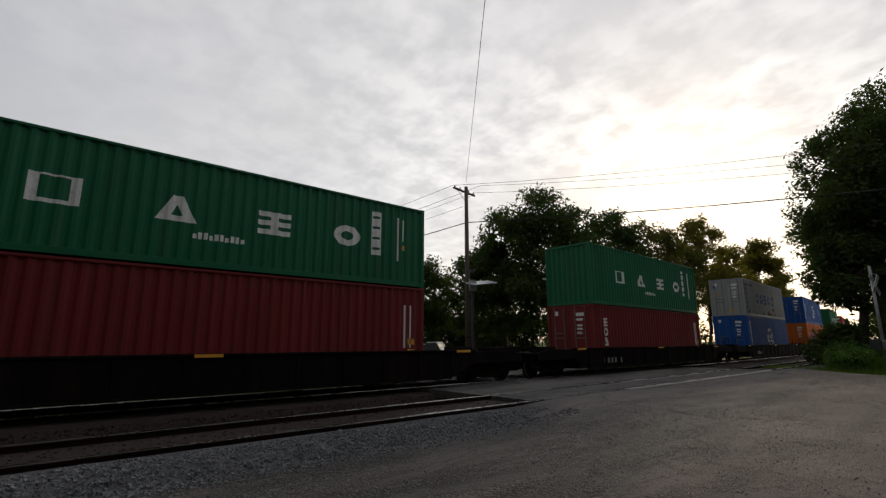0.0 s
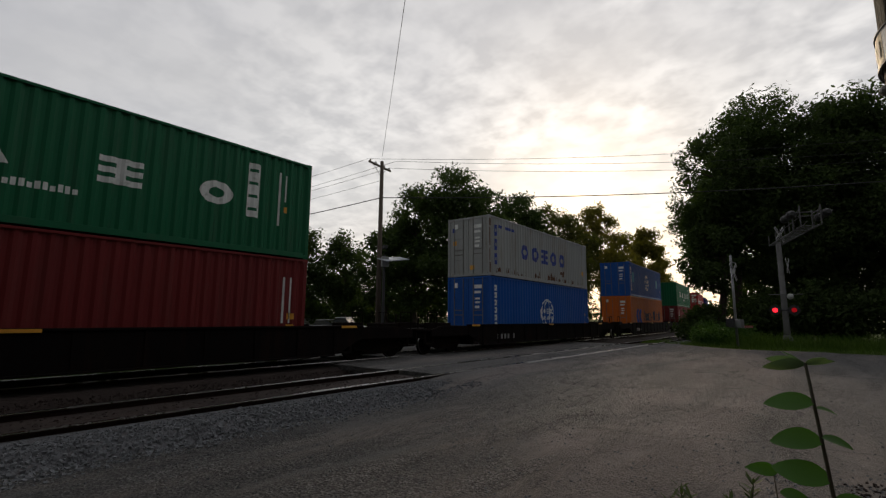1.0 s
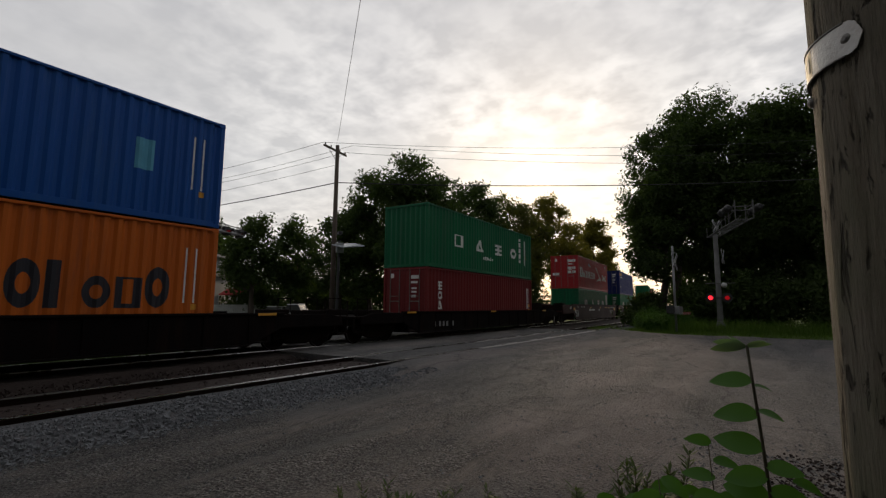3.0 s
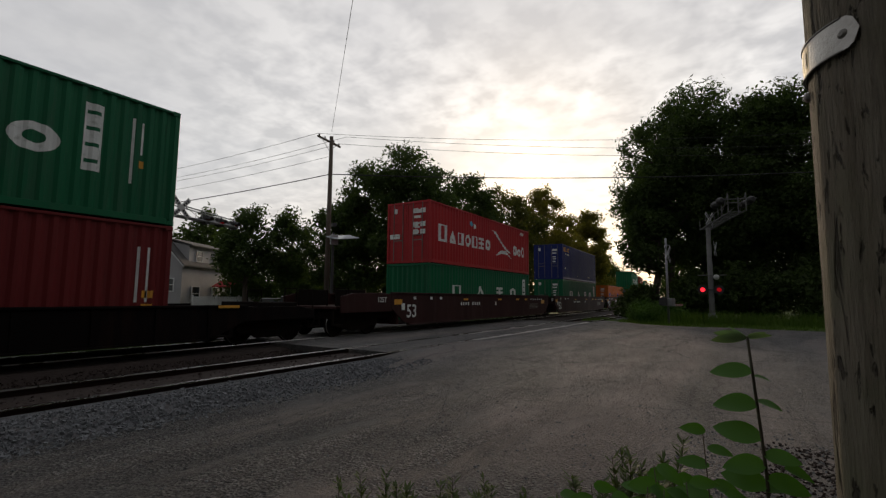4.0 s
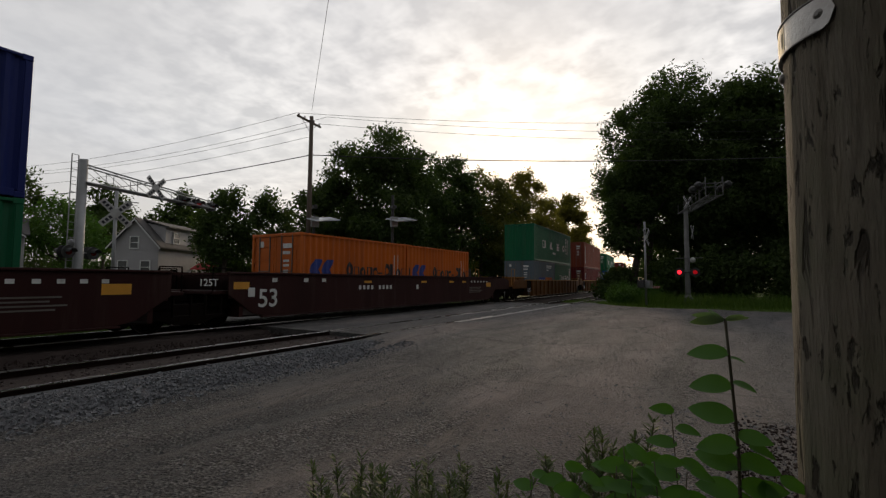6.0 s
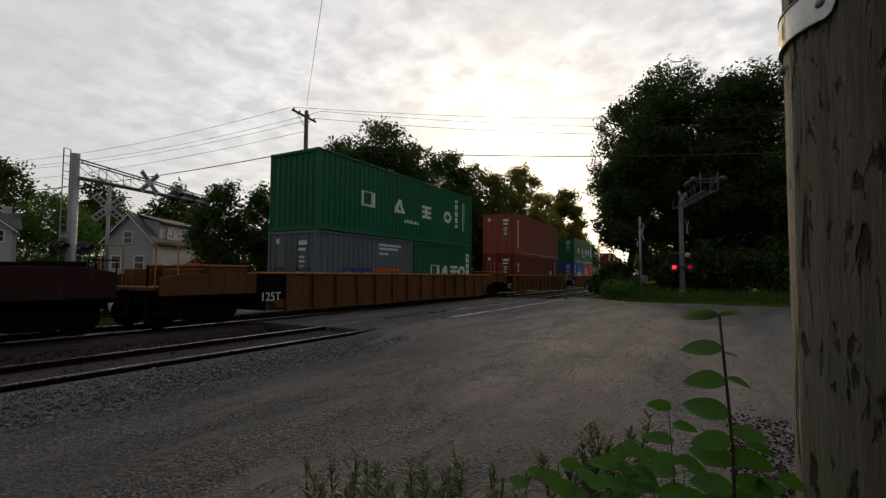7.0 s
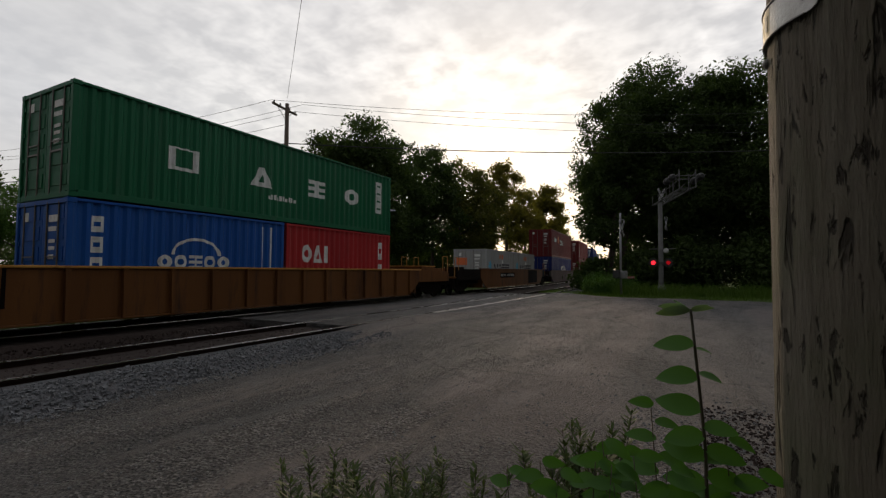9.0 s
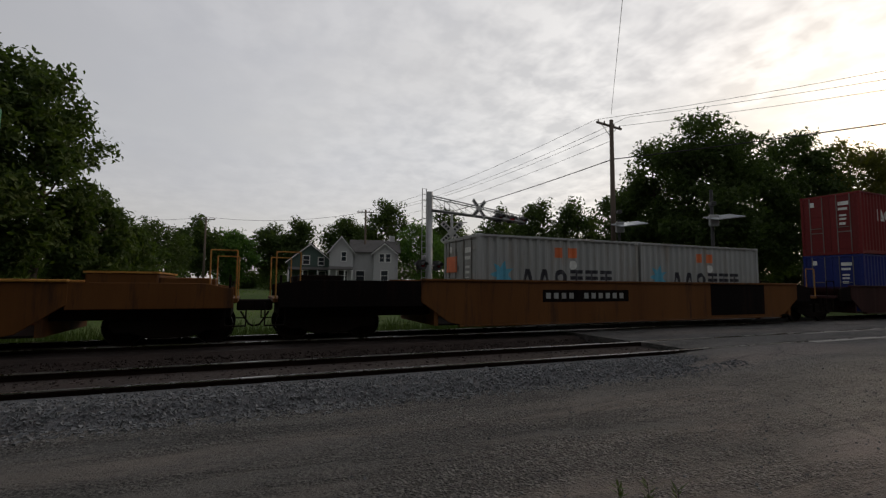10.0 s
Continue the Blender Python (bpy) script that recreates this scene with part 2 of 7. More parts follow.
# ---- mesh helpers ----
class Mesh:
    """Collects boxes, bars and strips into one mesh."""

    def __init__(self):
        self.v, self.f = [], []

    def add(self, verts, faces):
        o = len(self.v)
        self.v += [tuple(p) for p in verts]
        self.f += [tuple(i + o for i in q) for q in faces]
        return self

    def box(self, x0, x1, y0, y1, z0, z1):
        return self.add([(x0, y0, z0), (x1, y0, z0), (x1, y1, z0), (x0, y1, z0), (x0, y0, z1), (x1, y0, z1), (x1, y1, z1), (x0, y1, z1)],
                        [(0, 3, 2, 1), (4, 5, 6, 7), (0, 1, 5, 4), (1, 2, 6, 5), (2, 3, 7, 6), (3, 0, 4, 7)])

    def prism(self, poly, axis, a, b):
        """A polygon given in the two other axes, pulled along axis from a to b."""
        def at(p, w):
            return {"x": (w, p[0], p[1]), "y": (p[0], w, p[1]), "z": (p[0], p[1], w)}[axis]
        n = len(poly)
        vs = [at(p, a) for p in poly] + [at(p, b) for p in poly]
        fs = [tuple(range(n))[::-1], tuple(range(n, 2 * n))] + [(i, (i + 1) % n, n + (i + 1) % n, n + i) for i in range(n)]
        return self.add(vs, fs)

    def tube(self, pts, radii, sides=8):
        """A round bar through points, with a radius at each."""
        pts = [Vector(p) for p in pts]
        if isinstance(radii, (int, float)):
            radii = [radii] * len(pts)
        vs, fs = [], []
        for i, p in enumerate(pts):
            d = (pts[min(i + 1, len(pts) - 1)] - pts[max(i - 1, 0)]).normalized()
            u = d.orthogonal().normalized() if abs(d.z) > 0.99 else d.cross(Vector((0, 0, 1))).normalized()
            w = d.cross(u)
            for k in range(sides):
                a = 2 * math.pi * k / sides
                vs.append(p + (u * math.cos(a) + w * math.sin(a)) * radii[i])
        for i in range(len(pts) - 1):
            for k in range(sides):
                k2 = (k + 1) % sides
                fs.append((i * sides + k, i * sides + k2, (i + 1) * sides + k2, (i + 1) * sides + k))
        fs.append(tuple(range(sides)))
        fs.append(tuple(range((len(pts) - 1) * sides, len(pts) * sides))[::-1])
        return self.add(vs, fs)

    def data(self, name, material, bevel=0.0, smooth=False, weld=False):
        me = bpy.data.meshes.new(name)
        me.from_pydata(self.v, [], self.f)
        bm = bmesh.new()
        bm.from_mesh(me)
        if weld:
            bmesh.ops.remove_doubles(bm, verts=bm.verts, dist=0.0005)
        bmesh.ops.recalc_face_normals(bm, faces=bm.faces)
        if bevel:
            sharp = [e for e in bm.edges if len(e.link_faces) == 2 and e.calc_face_angle(0) > 0.6]
            bmesh.ops.bevel(bm, geom=sharp, offset=bevel, segments=1, affect="EDGES", clamp_overlap=True)
        bm.to_mesh(me)
        bm.free()
        if smooth:
            me.shade_smooth()
        me.materials.append(material)
        return me


def part(name, mesh, material, parent=None, label="", bevel=0.0, smooth=False, at=None):
    """Links a mesh as ONE object, under a thing or a part where one is given."""
    data = mesh.data(name, material, bevel, smooth) if isinstance(mesh, Mesh) else mesh
    ob = new(name, data)
    if parent:
        ob.parent = parent
    if at is not None:
        ob.matrix_basis = at if isinstance(at, Matrix) else Matrix.Translation(at)
    return tagged(ob, label)


def big_mesh(name, verts, faces, material, smooth=False):
    """A mesh straight from number arrays."""
    me = bpy.data.meshes.new(name)
    me.from_pydata(np.asarray(verts).tolist(), [], np.asarray(faces).tolist())
    if smooth:
        me.shade_smooth()
    me.materials.append(material)
    return me


# ---- line of the railway: straight by the crossing, a wide left curve beyond ----
def bend(y):
    if y < 10:
        return 0.0
    if y < 110:
        return (y - 10) ** 2 / 1500
    return 100 ** 2 / 1500 + (y - 110) * 200 / 1500


def bend_turn(y):
    return math.degrees(math.atan(0.0 if y < 10 else 2 * (min(y, 110) - 10) / 1500))


NEAR_X, FAR_X = -8.40, -13.02
ROAD_Y0, ROAD_Y1 = 9.0, 28.5


# ---- ground ----
def spaced(a, b, fine, coarse, lo, hi):
    """Steps that are fine between lo and hi and coarse outside."""
    out, x = [], a
    while x < b:
        out.append(x)
        x += fine if lo <= x < hi else coarse
    return out + [b]


def sheet(name, xs, ys, height, material, keep=None):
    vs = [(x, y, height(x, y)) for y in ys for x in xs]
    w = len(xs)
    fs = [(j * w + i, j * w + i + 1, (j + 1) * w + i + 1, (j + 1) * w + i) for j in range(len(ys) - 1) for i in range(w - 1)
          if keep is None or keep((xs[i] + xs[i + 1]) / 2, (ys[j] + ys[j + 1]) / 2)]
    return new(name, big_mesh(name, vs, fs, material, True))


def soft(a, b, x):
    t = min(max((x - a) / (b - a), 0.0), 1.0)
    return t * t * (3 - 2 * t)


def lot_height(x, y):
    """Level of the yard and road on the camera's side."""
    road = soft(ROAD_Y0 - 3, ROAD_Y0 + 1.5, y)
    at_rail = road * -0.012 + (1 - road) * -0.24
    level = at_rail + (-0.13 - at_rail) * soft(-7.4, -3.0, x)
    rough = 0.035 * noise.noise((x * 0.35, y * 0.35, 0.0)) + 0.012 * noise.noise((x * 1.7, y * 1.7, 3.0))
    return level + rough * soft(-7.4, -5.5, x)


def lot_edge(x):
    """The edge of the yard towards the grass."""
    return 29.6 - 0.06 * x + 0.5 * noise.noise((x * 0.35, 4.0, 0.0)) + (1.5 - 0.5 * min(x + 9, 3)) * (x < -6)


def ground_material():
    m = bpy.data.materials.new("grassy_soil")
    m.use_nodes = True
    k = Nodes(m.node_tree)
    co = k.add("ShaderNodeTexCoord").outputs["Object"]
    f = k.ramp(k.noise(co, 0.25, 6.0, 0.65), [(0.35, 0.0), (0.65, 1.0)])
    fine = k.noise(co, 14.0, 5.0, 0.7)
    c = k.mix(f, (0.060, 0.105, 0.026, 1), (0.095, 0.125, 0.04, 1))
    c = k.mix(k.math("MULTIPLY", fine, 0.6), c, (0.03, 0.035, 0.015, 1))
    nb = k.add("ShaderNodeBump", {"Strength": 0.8, "Distance": 0.05, "Height": fine}).outputs[0]
    k.add("ShaderNodeOutputMaterial", {0: k.add("ShaderNodeBsdfPrincipled", {"Base Color": c, "Roughness": 0.95, "Normal": nb, "Specular IOR Level": 0.1}).outputs[0]})
    return m


def lot_material():
    """Old patched asphalt that turns to packed gravel and dirt towards the camera."""
    m = bpy.data.materials.new("worn_asphalt_and_gravel")
    m.use_nodes = True
    k = Nodes(m.node_tree)
    co = k.add("ShaderNodeTexCoord").outputs["Object"]
    sp = k.add("ShaderNodeSeparateXYZ", {0: co}).outputs
    wave = k.noise(co, 0.35, 4.0, 0.6)
    along = k.math("ADD", k.math("MULTIPLY", sp[1], 0.09), k.math("MULTIPLY", wave, 1.6))
    road = k.ramp(k.math("SUBTRACT", along, 1.15), [(0.0, 0.0), (0.55, 1.0)])
    pebble = k.add("ShaderNodeTexVoronoi", {"Vector": co, "Scale": 34.0}).outputs["Distance"]
    grit = k.noise(co, 95.0, 2.0, 0.7)
    mid = k.noise(co, 5.0, 6.0, 0.7)
    stretched = k.add("ShaderNodeMapping", {"Vector": co, "Rotation": (0, 0, 0.75), "Scale": (1.0, 0.28, 1.0)}).outputs[0]
    tracks = k.ramp(k.noise(stretched, 0.9, 5.0, 0.6, 0.6), [(0.38, 0.0), (0.62, 1.0)])
    chips = k.add("ShaderNodeTexVoronoi", {"Vector": co, "Scale": 46.0, "Randomness": 1.0})
    chip = k.add("ShaderNodeSeparateColor", {0: chips.outputs["Color"]}).outputs[0]
    bands = k.ramp(k.noise(stretched, 0.55, 6.0, 0.62, 1.2), [(0.36, 0.0), (0.60, 1.0)])
    pale = k.mix(bands, (0.190, 0.156, 0.138, 1), (0.088, 0.089, 0.086, 1))
    pale = k.mix(k.math("MULTIPLY", tracks, 0.45), pale, (0.085, 0.078, 0.071, 1))
    asph = k.mix(k.ramp(wave, [(0.35, 0.0), (0.65, 1.0)]), (0.125, 0.119, 0.119, 1), (0.092, 0.090, 0.091, 1))
    asph = k.mix(k.math("MULTIPLY", bands, 0.35), asph, (0.055, 0.053, 0.053, 1))
    c = k.mix(k.math("MULTIPLY", road, 0.85), pale, asph)
    loose = k.math("MULTIPLY", k.ramp(k.noise(stretched, 1.3, 7.0, 0.72, 0.5), [(0.44, 0.0), (0.56, 1.0)]), k.math("SUBTRACT", 1.0, k.math("MULTIPLY", road, 0.6)))
    gravel = k.mix(k.ramp(chip, [(0.35, 0.0), (0.95, 1.0)]), (0.024, 0.024, 0.025, 1), (0.32, 0.31, 0.30, 1))
    c = k.mix(k.math("MULTIPLY", loose, 0.72), c, gravel)
    c = k.mix(k.math("MULTIPLY", k.ramp(mid, [(0.42, 0.0), (0.66, 1.0)]), 0.40), c, (0.060, 0.055, 0.051, 1))
    c = k.mix(k.math("MULTIPLY", k.ramp(grit, [(0.42, 0.0), (0.70, 1.0)]), 0.42), c, (0.18, 0.17, 0.155, 1))
    swirl = k.add("ShaderNodeMapping", {"Vector": co, "Rotation": (0, 0, 0.62), "Scale": (0.85, 0.22, 1.0)}).outputs[0]
    wheel = k.ramp(k.noise(swirl, 0.62, 5.0, 0.55, 1.6), [(0.44, 0.0), (0.56, 1.0)])
    c = k.mix(k.math("MULTIPLY", wheel, 0.72), c, k.mix(k.ramp(chip, [(0.2, 0.0), (0.9, 1.0)]), (0.030, 0.031, 0.032, 1), (0.120, 0.119, 0.114, 1)))
    clean = k.ramp(k.noise(swirl, 0.40, 3.0, 0.5, 0.8), [(0.50, 0.0), (0.62, 1.0)])
    c = k.mix(k.math("MULTIPLY", clean, 0.6), c, (0.205, 0.174, 0.162, 1))
    crack = k.add("ShaderNodeTexVoronoi", {"Vector": k.add("ShaderNodeVectorMath", {0: co, 1: k.add("ShaderNodeTexNoise", {"Vector": co, "Scale": 1.2, "Detail": 5.0}).outputs["Color"]}, "ADD").outputs[0], "Scale": 0.22})
    crack.feature = "DISTANCE_TO_EDGE"
    line = k.ramp(crack.outputs["Distance"], [(0.0, 1.0), (0.012, 0.0)])
    c = k.mix(k.math("MULTIPLY", line, k.math("MULTIPLY", road, 0.7)), c, (0.03, 0.03, 0.03, 1))
    hgt = k.math("ADD", k.math("MULTIPLY", k.math("ADD", pebble, chip), k.math("ADD", 0.25, k.math("MULTIPLY", loose, 1.3))), k.math("ADD", k.math("MULTIPLY", grit, 0.35), k.math("MULTIPLY", mid, 1.0)))
    nb = k.add("ShaderNodeBump", {"Strength": 1.0, "Distance": 0.045, "Height": hgt}).outputs[0]
    r = k.math("SUBTRACT", 0.92, k.math("MULTIPLY", road, 0.14))
    k.add("ShaderNodeOutputMaterial", {0: k.add("ShaderNodeBsdfPrincipled", {"Base Color": c, "Roughness": r, "Normal": nb, "Specular IOR Level": 0.4}).outputs[0]})
    return m


M_GROUND, M_LOT = ground_material(), lot_material()


def rise(x):
    """The land climbs a little towards the houses."""
    return 0.8 * soft(-46, -54, x)


def build_ground():
    xs = spaced(-1500, 1500, 2.0, 60, -60, 60)
    ys = spaced(-1200, 2500, 2.0, 60, -60, 80)

    def h(x, y):
        z = -0.42 + 0.10 * noise.noise((x * 0.1, y * 0.1, 9.0))
        if -6 < x < 45 and y > 30:
            z += 0.25 * soft(30, 33, y)
        return z + rise(x)
    tagged(sheet("ground", xs, ys, h, M_GROUND), "grassy ground around the crossing", "ground", kind="structure")
    xs = spaced(-7.72, -6, 0.12, 0.12, -8, -6)[:-1] + spaced(-6, 46, 0.35, 1.2, -8, 12)
    ys = spaced(-34, 31.5, 0.35, 1.2, -3, 32)
    lot = sheet("road", xs, ys, lot_height, M_LOT, lambda x, y: y < lot_edge(x) and (x > -6.6 or y > ROAD_Y0 - 1.2 + 0.5 * noise.noise((x, y * 2, 1)))
                and (y > ROAD_Y0 - 1 or x > -6.55 + 0.25 * noise.noise((y * 0.6, 2, 0))))
    tagged(lot, "worn grey asphalt road merging into a gravel yard", "road", kind="structure")
    # road beyond the tracks, and the panels between the rails
    across = Mesh()

    def strip(off0, off1, y0, y1, z, steps=14):
        ys2 = [y0 + (y1 - y0) * i / steps for i in range(steps + 1)]
        vs = []
        for y in ys2:
            for x in (off0 - bend(y), off1 - bend(y)):
                vs += [(x, y, z), (x, y, z - 0.2)]
        fs = []
        for i in range(steps):
            a, b = i * 4, i * 4 + 4
            fs += [(a, a + 2, b + 2, b), (a, b, b + 1, a + 1), (a + 2, a + 3, b + 3, b + 2)]
        fs += [(0, 1, 3, 2), (steps * 4, steps * 4 + 2, steps * 4 + 3, steps * 4 + 1)]
        across.add(vs, fs)
    for c0 in (NEAR_X, FAR_X):
        strip(c0 - 0.64, c0 + 0.64, ROAD_Y0 + 0.3, ROAD_Y1 - 0.6, -0.008)
    strip(FAR_X + 0.80, NEAR_X - 0.80, ROAD_Y0 + 0.2, ROAD_Y1 - 0.4, -0.012)
    tagged(part("crossing_panel", across, M_LOT), "grey asphalt crossing strip between the rails", "crossing", kind="structure")
    for x0, x1, ya, yb in ((NEAR_X + 0.80, NEAR_X + 0.98, 13.6, 27.6), (NEAR_X - 0.62, NEAR_X - 0.50, 15.8, 23.5)):
        k = 4
        for i in range(k):
            y0, y1 = ya + (yb - ya) * i / k, ya + (yb - ya) * (i + 1) / k - 0.006
            b = bend((y0 + y1) / 2)
            part("concrete_panel", Mesh().box(x0 - b, x1 - b, y0, y1, -0.1, 0.004), M_CONCRETE, bpy.data.objects["crossing_panel"], "pale smooth concrete panel", 0.006)
    far = Mesh()
    far.add([(FAR_X - 0.80, ROAD_Y0, -0.012), (FAR_X - 0.80, ROAD_Y1 - 4, -0.012), (-40, 20.5, -0.15), (-140, -12, -0.2), (-140, -22, -0.2), (-40, 8.5, -0.15)],
            [(0, 1, 2, 5), (5, 2, 3, 4)])
    tagged(part("road", far, M_LOT), "grey asphalt street beyond the railway", "road", kind="structure")


build_ground()


# ---- railway tracks ----
def build_track(cx, name, y_from, y_to):
    root = tagged(new(name), "railway track with rusty steel rails on dark ties", "track", kind="structure")
    ys = [y_from + i * 4.0 for i in range(int((y_to - y_from) / 4) + 1)]
    for side in (-1, 1):
        for nm, prof, mat in (("rail", [(-0.07, -0.17), (0.07, -0.17), (0.07, -0.155), (0.012, -0.13), (0.012, -0.045), (0.036, -0.035), (0.036, -0.012), (-0.036, -0.012), (-0.036, -0.035), (-0.012, -0.045), (-0.012, -0.13), (-0.07, -0.155)], M_RAIL),
                              ("rail_head", [(0.037, -0.014), (0.034, 0.0), (-0.034, 0.0), (-0.037, -0.014)], M_RAIL_TOP)):
            m = Mesh()
            k = len(prof)
            for y in ys:
                m.v += [(cx + side * 0.753 + px - bend(y), y, pz) for px, pz in prof]
            for i in range(len(ys) - 1):
                for j in range(k if nm == "rail" else k - 1):
                    a, b = i * k + j, i * k + (j + 1) % k
                    m.f.append((a, b, b + k, a + k))
            part(nm, m, mat, root)
    # stone bed
    bed = Mesh()
    prof = [(-2.5, -0.46), (-1.55, -0.14), (-0.82, -0.105), (-0.70, -0.12), (0.70, -0.11), (0.80, -0.085), (1.55, -0.10), (2.5, -0.46)]
    k = len(prof)
    for y in ys:
        bed.v += [(cx + px - bend(y) + 0.1 * noise.noise((y * 0.4, px, cx)) * (abs(px) > 2), y, pz) for px, pz in prof]
    for i in range(len(ys) - 1):
        for j in range(k - 1):
            a = i * k + j
            bed.f.append((a, a + 1, a + 1 + k, a + k))
    stones = part("stone_bed", bed, M_BRICK_DIRT, root, "rusty dirt bed with crushed grey stone on its shoulder")
    if cx == NEAR_X:
        stones.data.materials.append(M_BALLAST)
        for p in stones.data.polygons:
            p.material_index = int(p.center.x > cx - bend(p.center.y) + 0.8)
    tie = Mesh().box(-1.3, 1.3, -0.11, 0.11, -0.36, -0.165).data("tie", M_TIE, 0.012)
    plate = Mesh().box(-0.19, 0.19, -0.1, 0.1, -0.165, -0.15).data("tie_plate", M_RAIL)
    y = -26.0
    while y < 52:
        if not (ROAD_Y0 - 0.4 < y < ROAD_Y1 - 0.2):
            t = part("tie", tie, M_TIE, root, at=pose(cx - bend(y) + random.uniform(-0.05, 0.05), y, random.uniform(-0.01, 0.005), 0, 0, bend_turn(y) + random.uniform(-1, 1)))
            if y < ROAD_Y0 and cx == NEAR_X:
                for sx in (-0.753, 0.753):
                    part("tie_plate", plate, M_RAIL, t, at=(sx, 0, 0))
        y += 0.53
    return root


build_track(NEAR_X, "railway_track_1", -160, 420)
build_track(FAR_X, "railway_track_2", -160, 420)


def pebbles(name, label, count, where, size, material, seed):
    """Loose stones, joined, each a rough lump."""
    rng = np.random.default_rng(seed)
    base = np.array([(-1, -1, -1), (1, -1, -1), (1, 1, -1), (-1, 1, -1), (-1, -1, 1), (1, -1, 1), (1, 1, 1), (-1, 1, 1)], float) * 0.58
    quads = np.array([(0, 3, 2, 1), (4, 5, 6, 7), (0, 1, 5, 4), (1, 2, 6, 5), (2, 3, 7, 6), (3, 0, 4, 7)])
    vs, fs = [], []
    for i in range(count):
        x, y, z = where(rng)
        s = size * rng.uniform(0.5, 1.5)
        p = base * rng.uniform(0.45, 1.0, 3) * s + rng.normal(0, 0.16 * s, (8, 3))
        a, b = rng.uniform(0, 6.28, 2)
        rz = np.array([(math.cos(a), -math.sin(a), 0), (math.sin(a), math.cos(a), 0), (0, 0, 1)])
        rx = np.array([(1, 0, 0), (0, math.cos(b), -math.sin(b)), (0, math.sin(b), math.cos(b))])
        vs.append(p @ rx.T @ rz.T + (x, y, z + 0.25 * s))
        fs.append(quads + 8 * i)
    ob = new(name, big_mesh(name, np.concatenate(vs), np.concatenate(fs), material))
    return tagged(ob, label, name.replace("_", " "), kind="stuff")


def on_bed(rng):
    y = rng.uniform(-9, 9.2) if rng.random() < 0.85 else rng.uniform(-25, -9)
    off = rng.uniform(0.85, 2.1) + abs(rng.normal(0, 0.18))
    z = -0.10 if off < 1.55 else -0.105 - (off - 1.55) / 0.95 * 0.36
    return NEAR_X + off, y, max(z, lot_height(NEAR_X + off, y) - 0.012) if off > 1.9 else z


def between(rng):
    y = rng.uniform(-14, 9)
    return (NEAR_X + rng.uniform(-0.65, 0.65) if rng.random() < 0.4 else NEAR_X - rng.uniform(0.85, 2.6)), y, -0.13


def on_lot(rng):
    x, y = rng.uniform(-6.4, 1.4), rng.uniform(0.8, 12.0)
    if rng.random() < 0.5:
        x, y = rng.uniform(-0.6, 2.5), rng.uniform(1.3, 6.5)
    return x, y, lot_height(x, y) - 0.003


pebbles("track_stones", "loose crushed grey track stones", 15000, on_bed, 0.030, M_STONE, 1)
pebbles("dirt_stones", "rusty brown stones between the tracks", 5000, between, 0.028, M_BRICK_DIRT, 2)
def by_pole(rng):
    y = rng.uniform(1.9, 6.2)
    x = y * rng.uniform(0.015, 0.16) + rng.normal(0, 0.05)
    return x, y, lot_height(x, y) - 0.004


pebbles("roadside_rubble", "coarse dark brown rubble beside the pole", 2200, by_pole, 0.017, M_BRICK_DIRT, 4)
pebbles("yard_gravel", "small grey pebbles on the yard", 5000, on_lot, 0.014, M_STONE, 3)


# ---- freight train ----
SPEED = 22.8
MOVERS = []
CW = 1.219          # half the width of a box
PERIOD, DEEP = 0.278, 0.045


def wave_points(half):
    """Break points of the pressed side sheet along a box: (place, depth)."""
    out, y = [], -half
    while y < half - 0.01:
        for dy, d in ((0.0, 0.0), (0.072, 0.0), (0.140, DEEP), (0.210, DEEP)):
            if y + dy < half:
                out.append((y + dy, d))
        y += PERIOD
    return out + [(half, 0.0)]


def wave_depth(y, half):
    u = (y + half) % PERIOD
    if u < 0.072:
        return 0.0
    if u < 0.140:
        return DEEP * (u - 0.072) / 0.068
    if u < 0.210:
        return DEEP
    return DEEP * (PERIOD - u) / 0.068


def ribbed(half, z0, z1, place):
    """A pressed sheet between two heights; place maps (along, depth, z) to a point."""
    m = Mesh()
    pts = wave_points(half)
    for y, d in pts:
        m.v += [place(y, d, z0), place(y, d, z1)]
    m.f = [(2 * i, 2 * i + 2, 2 * i + 3, 2 * i + 1) for i in range(len(pts) - 1)]
    return m


TEMPLATES = {}


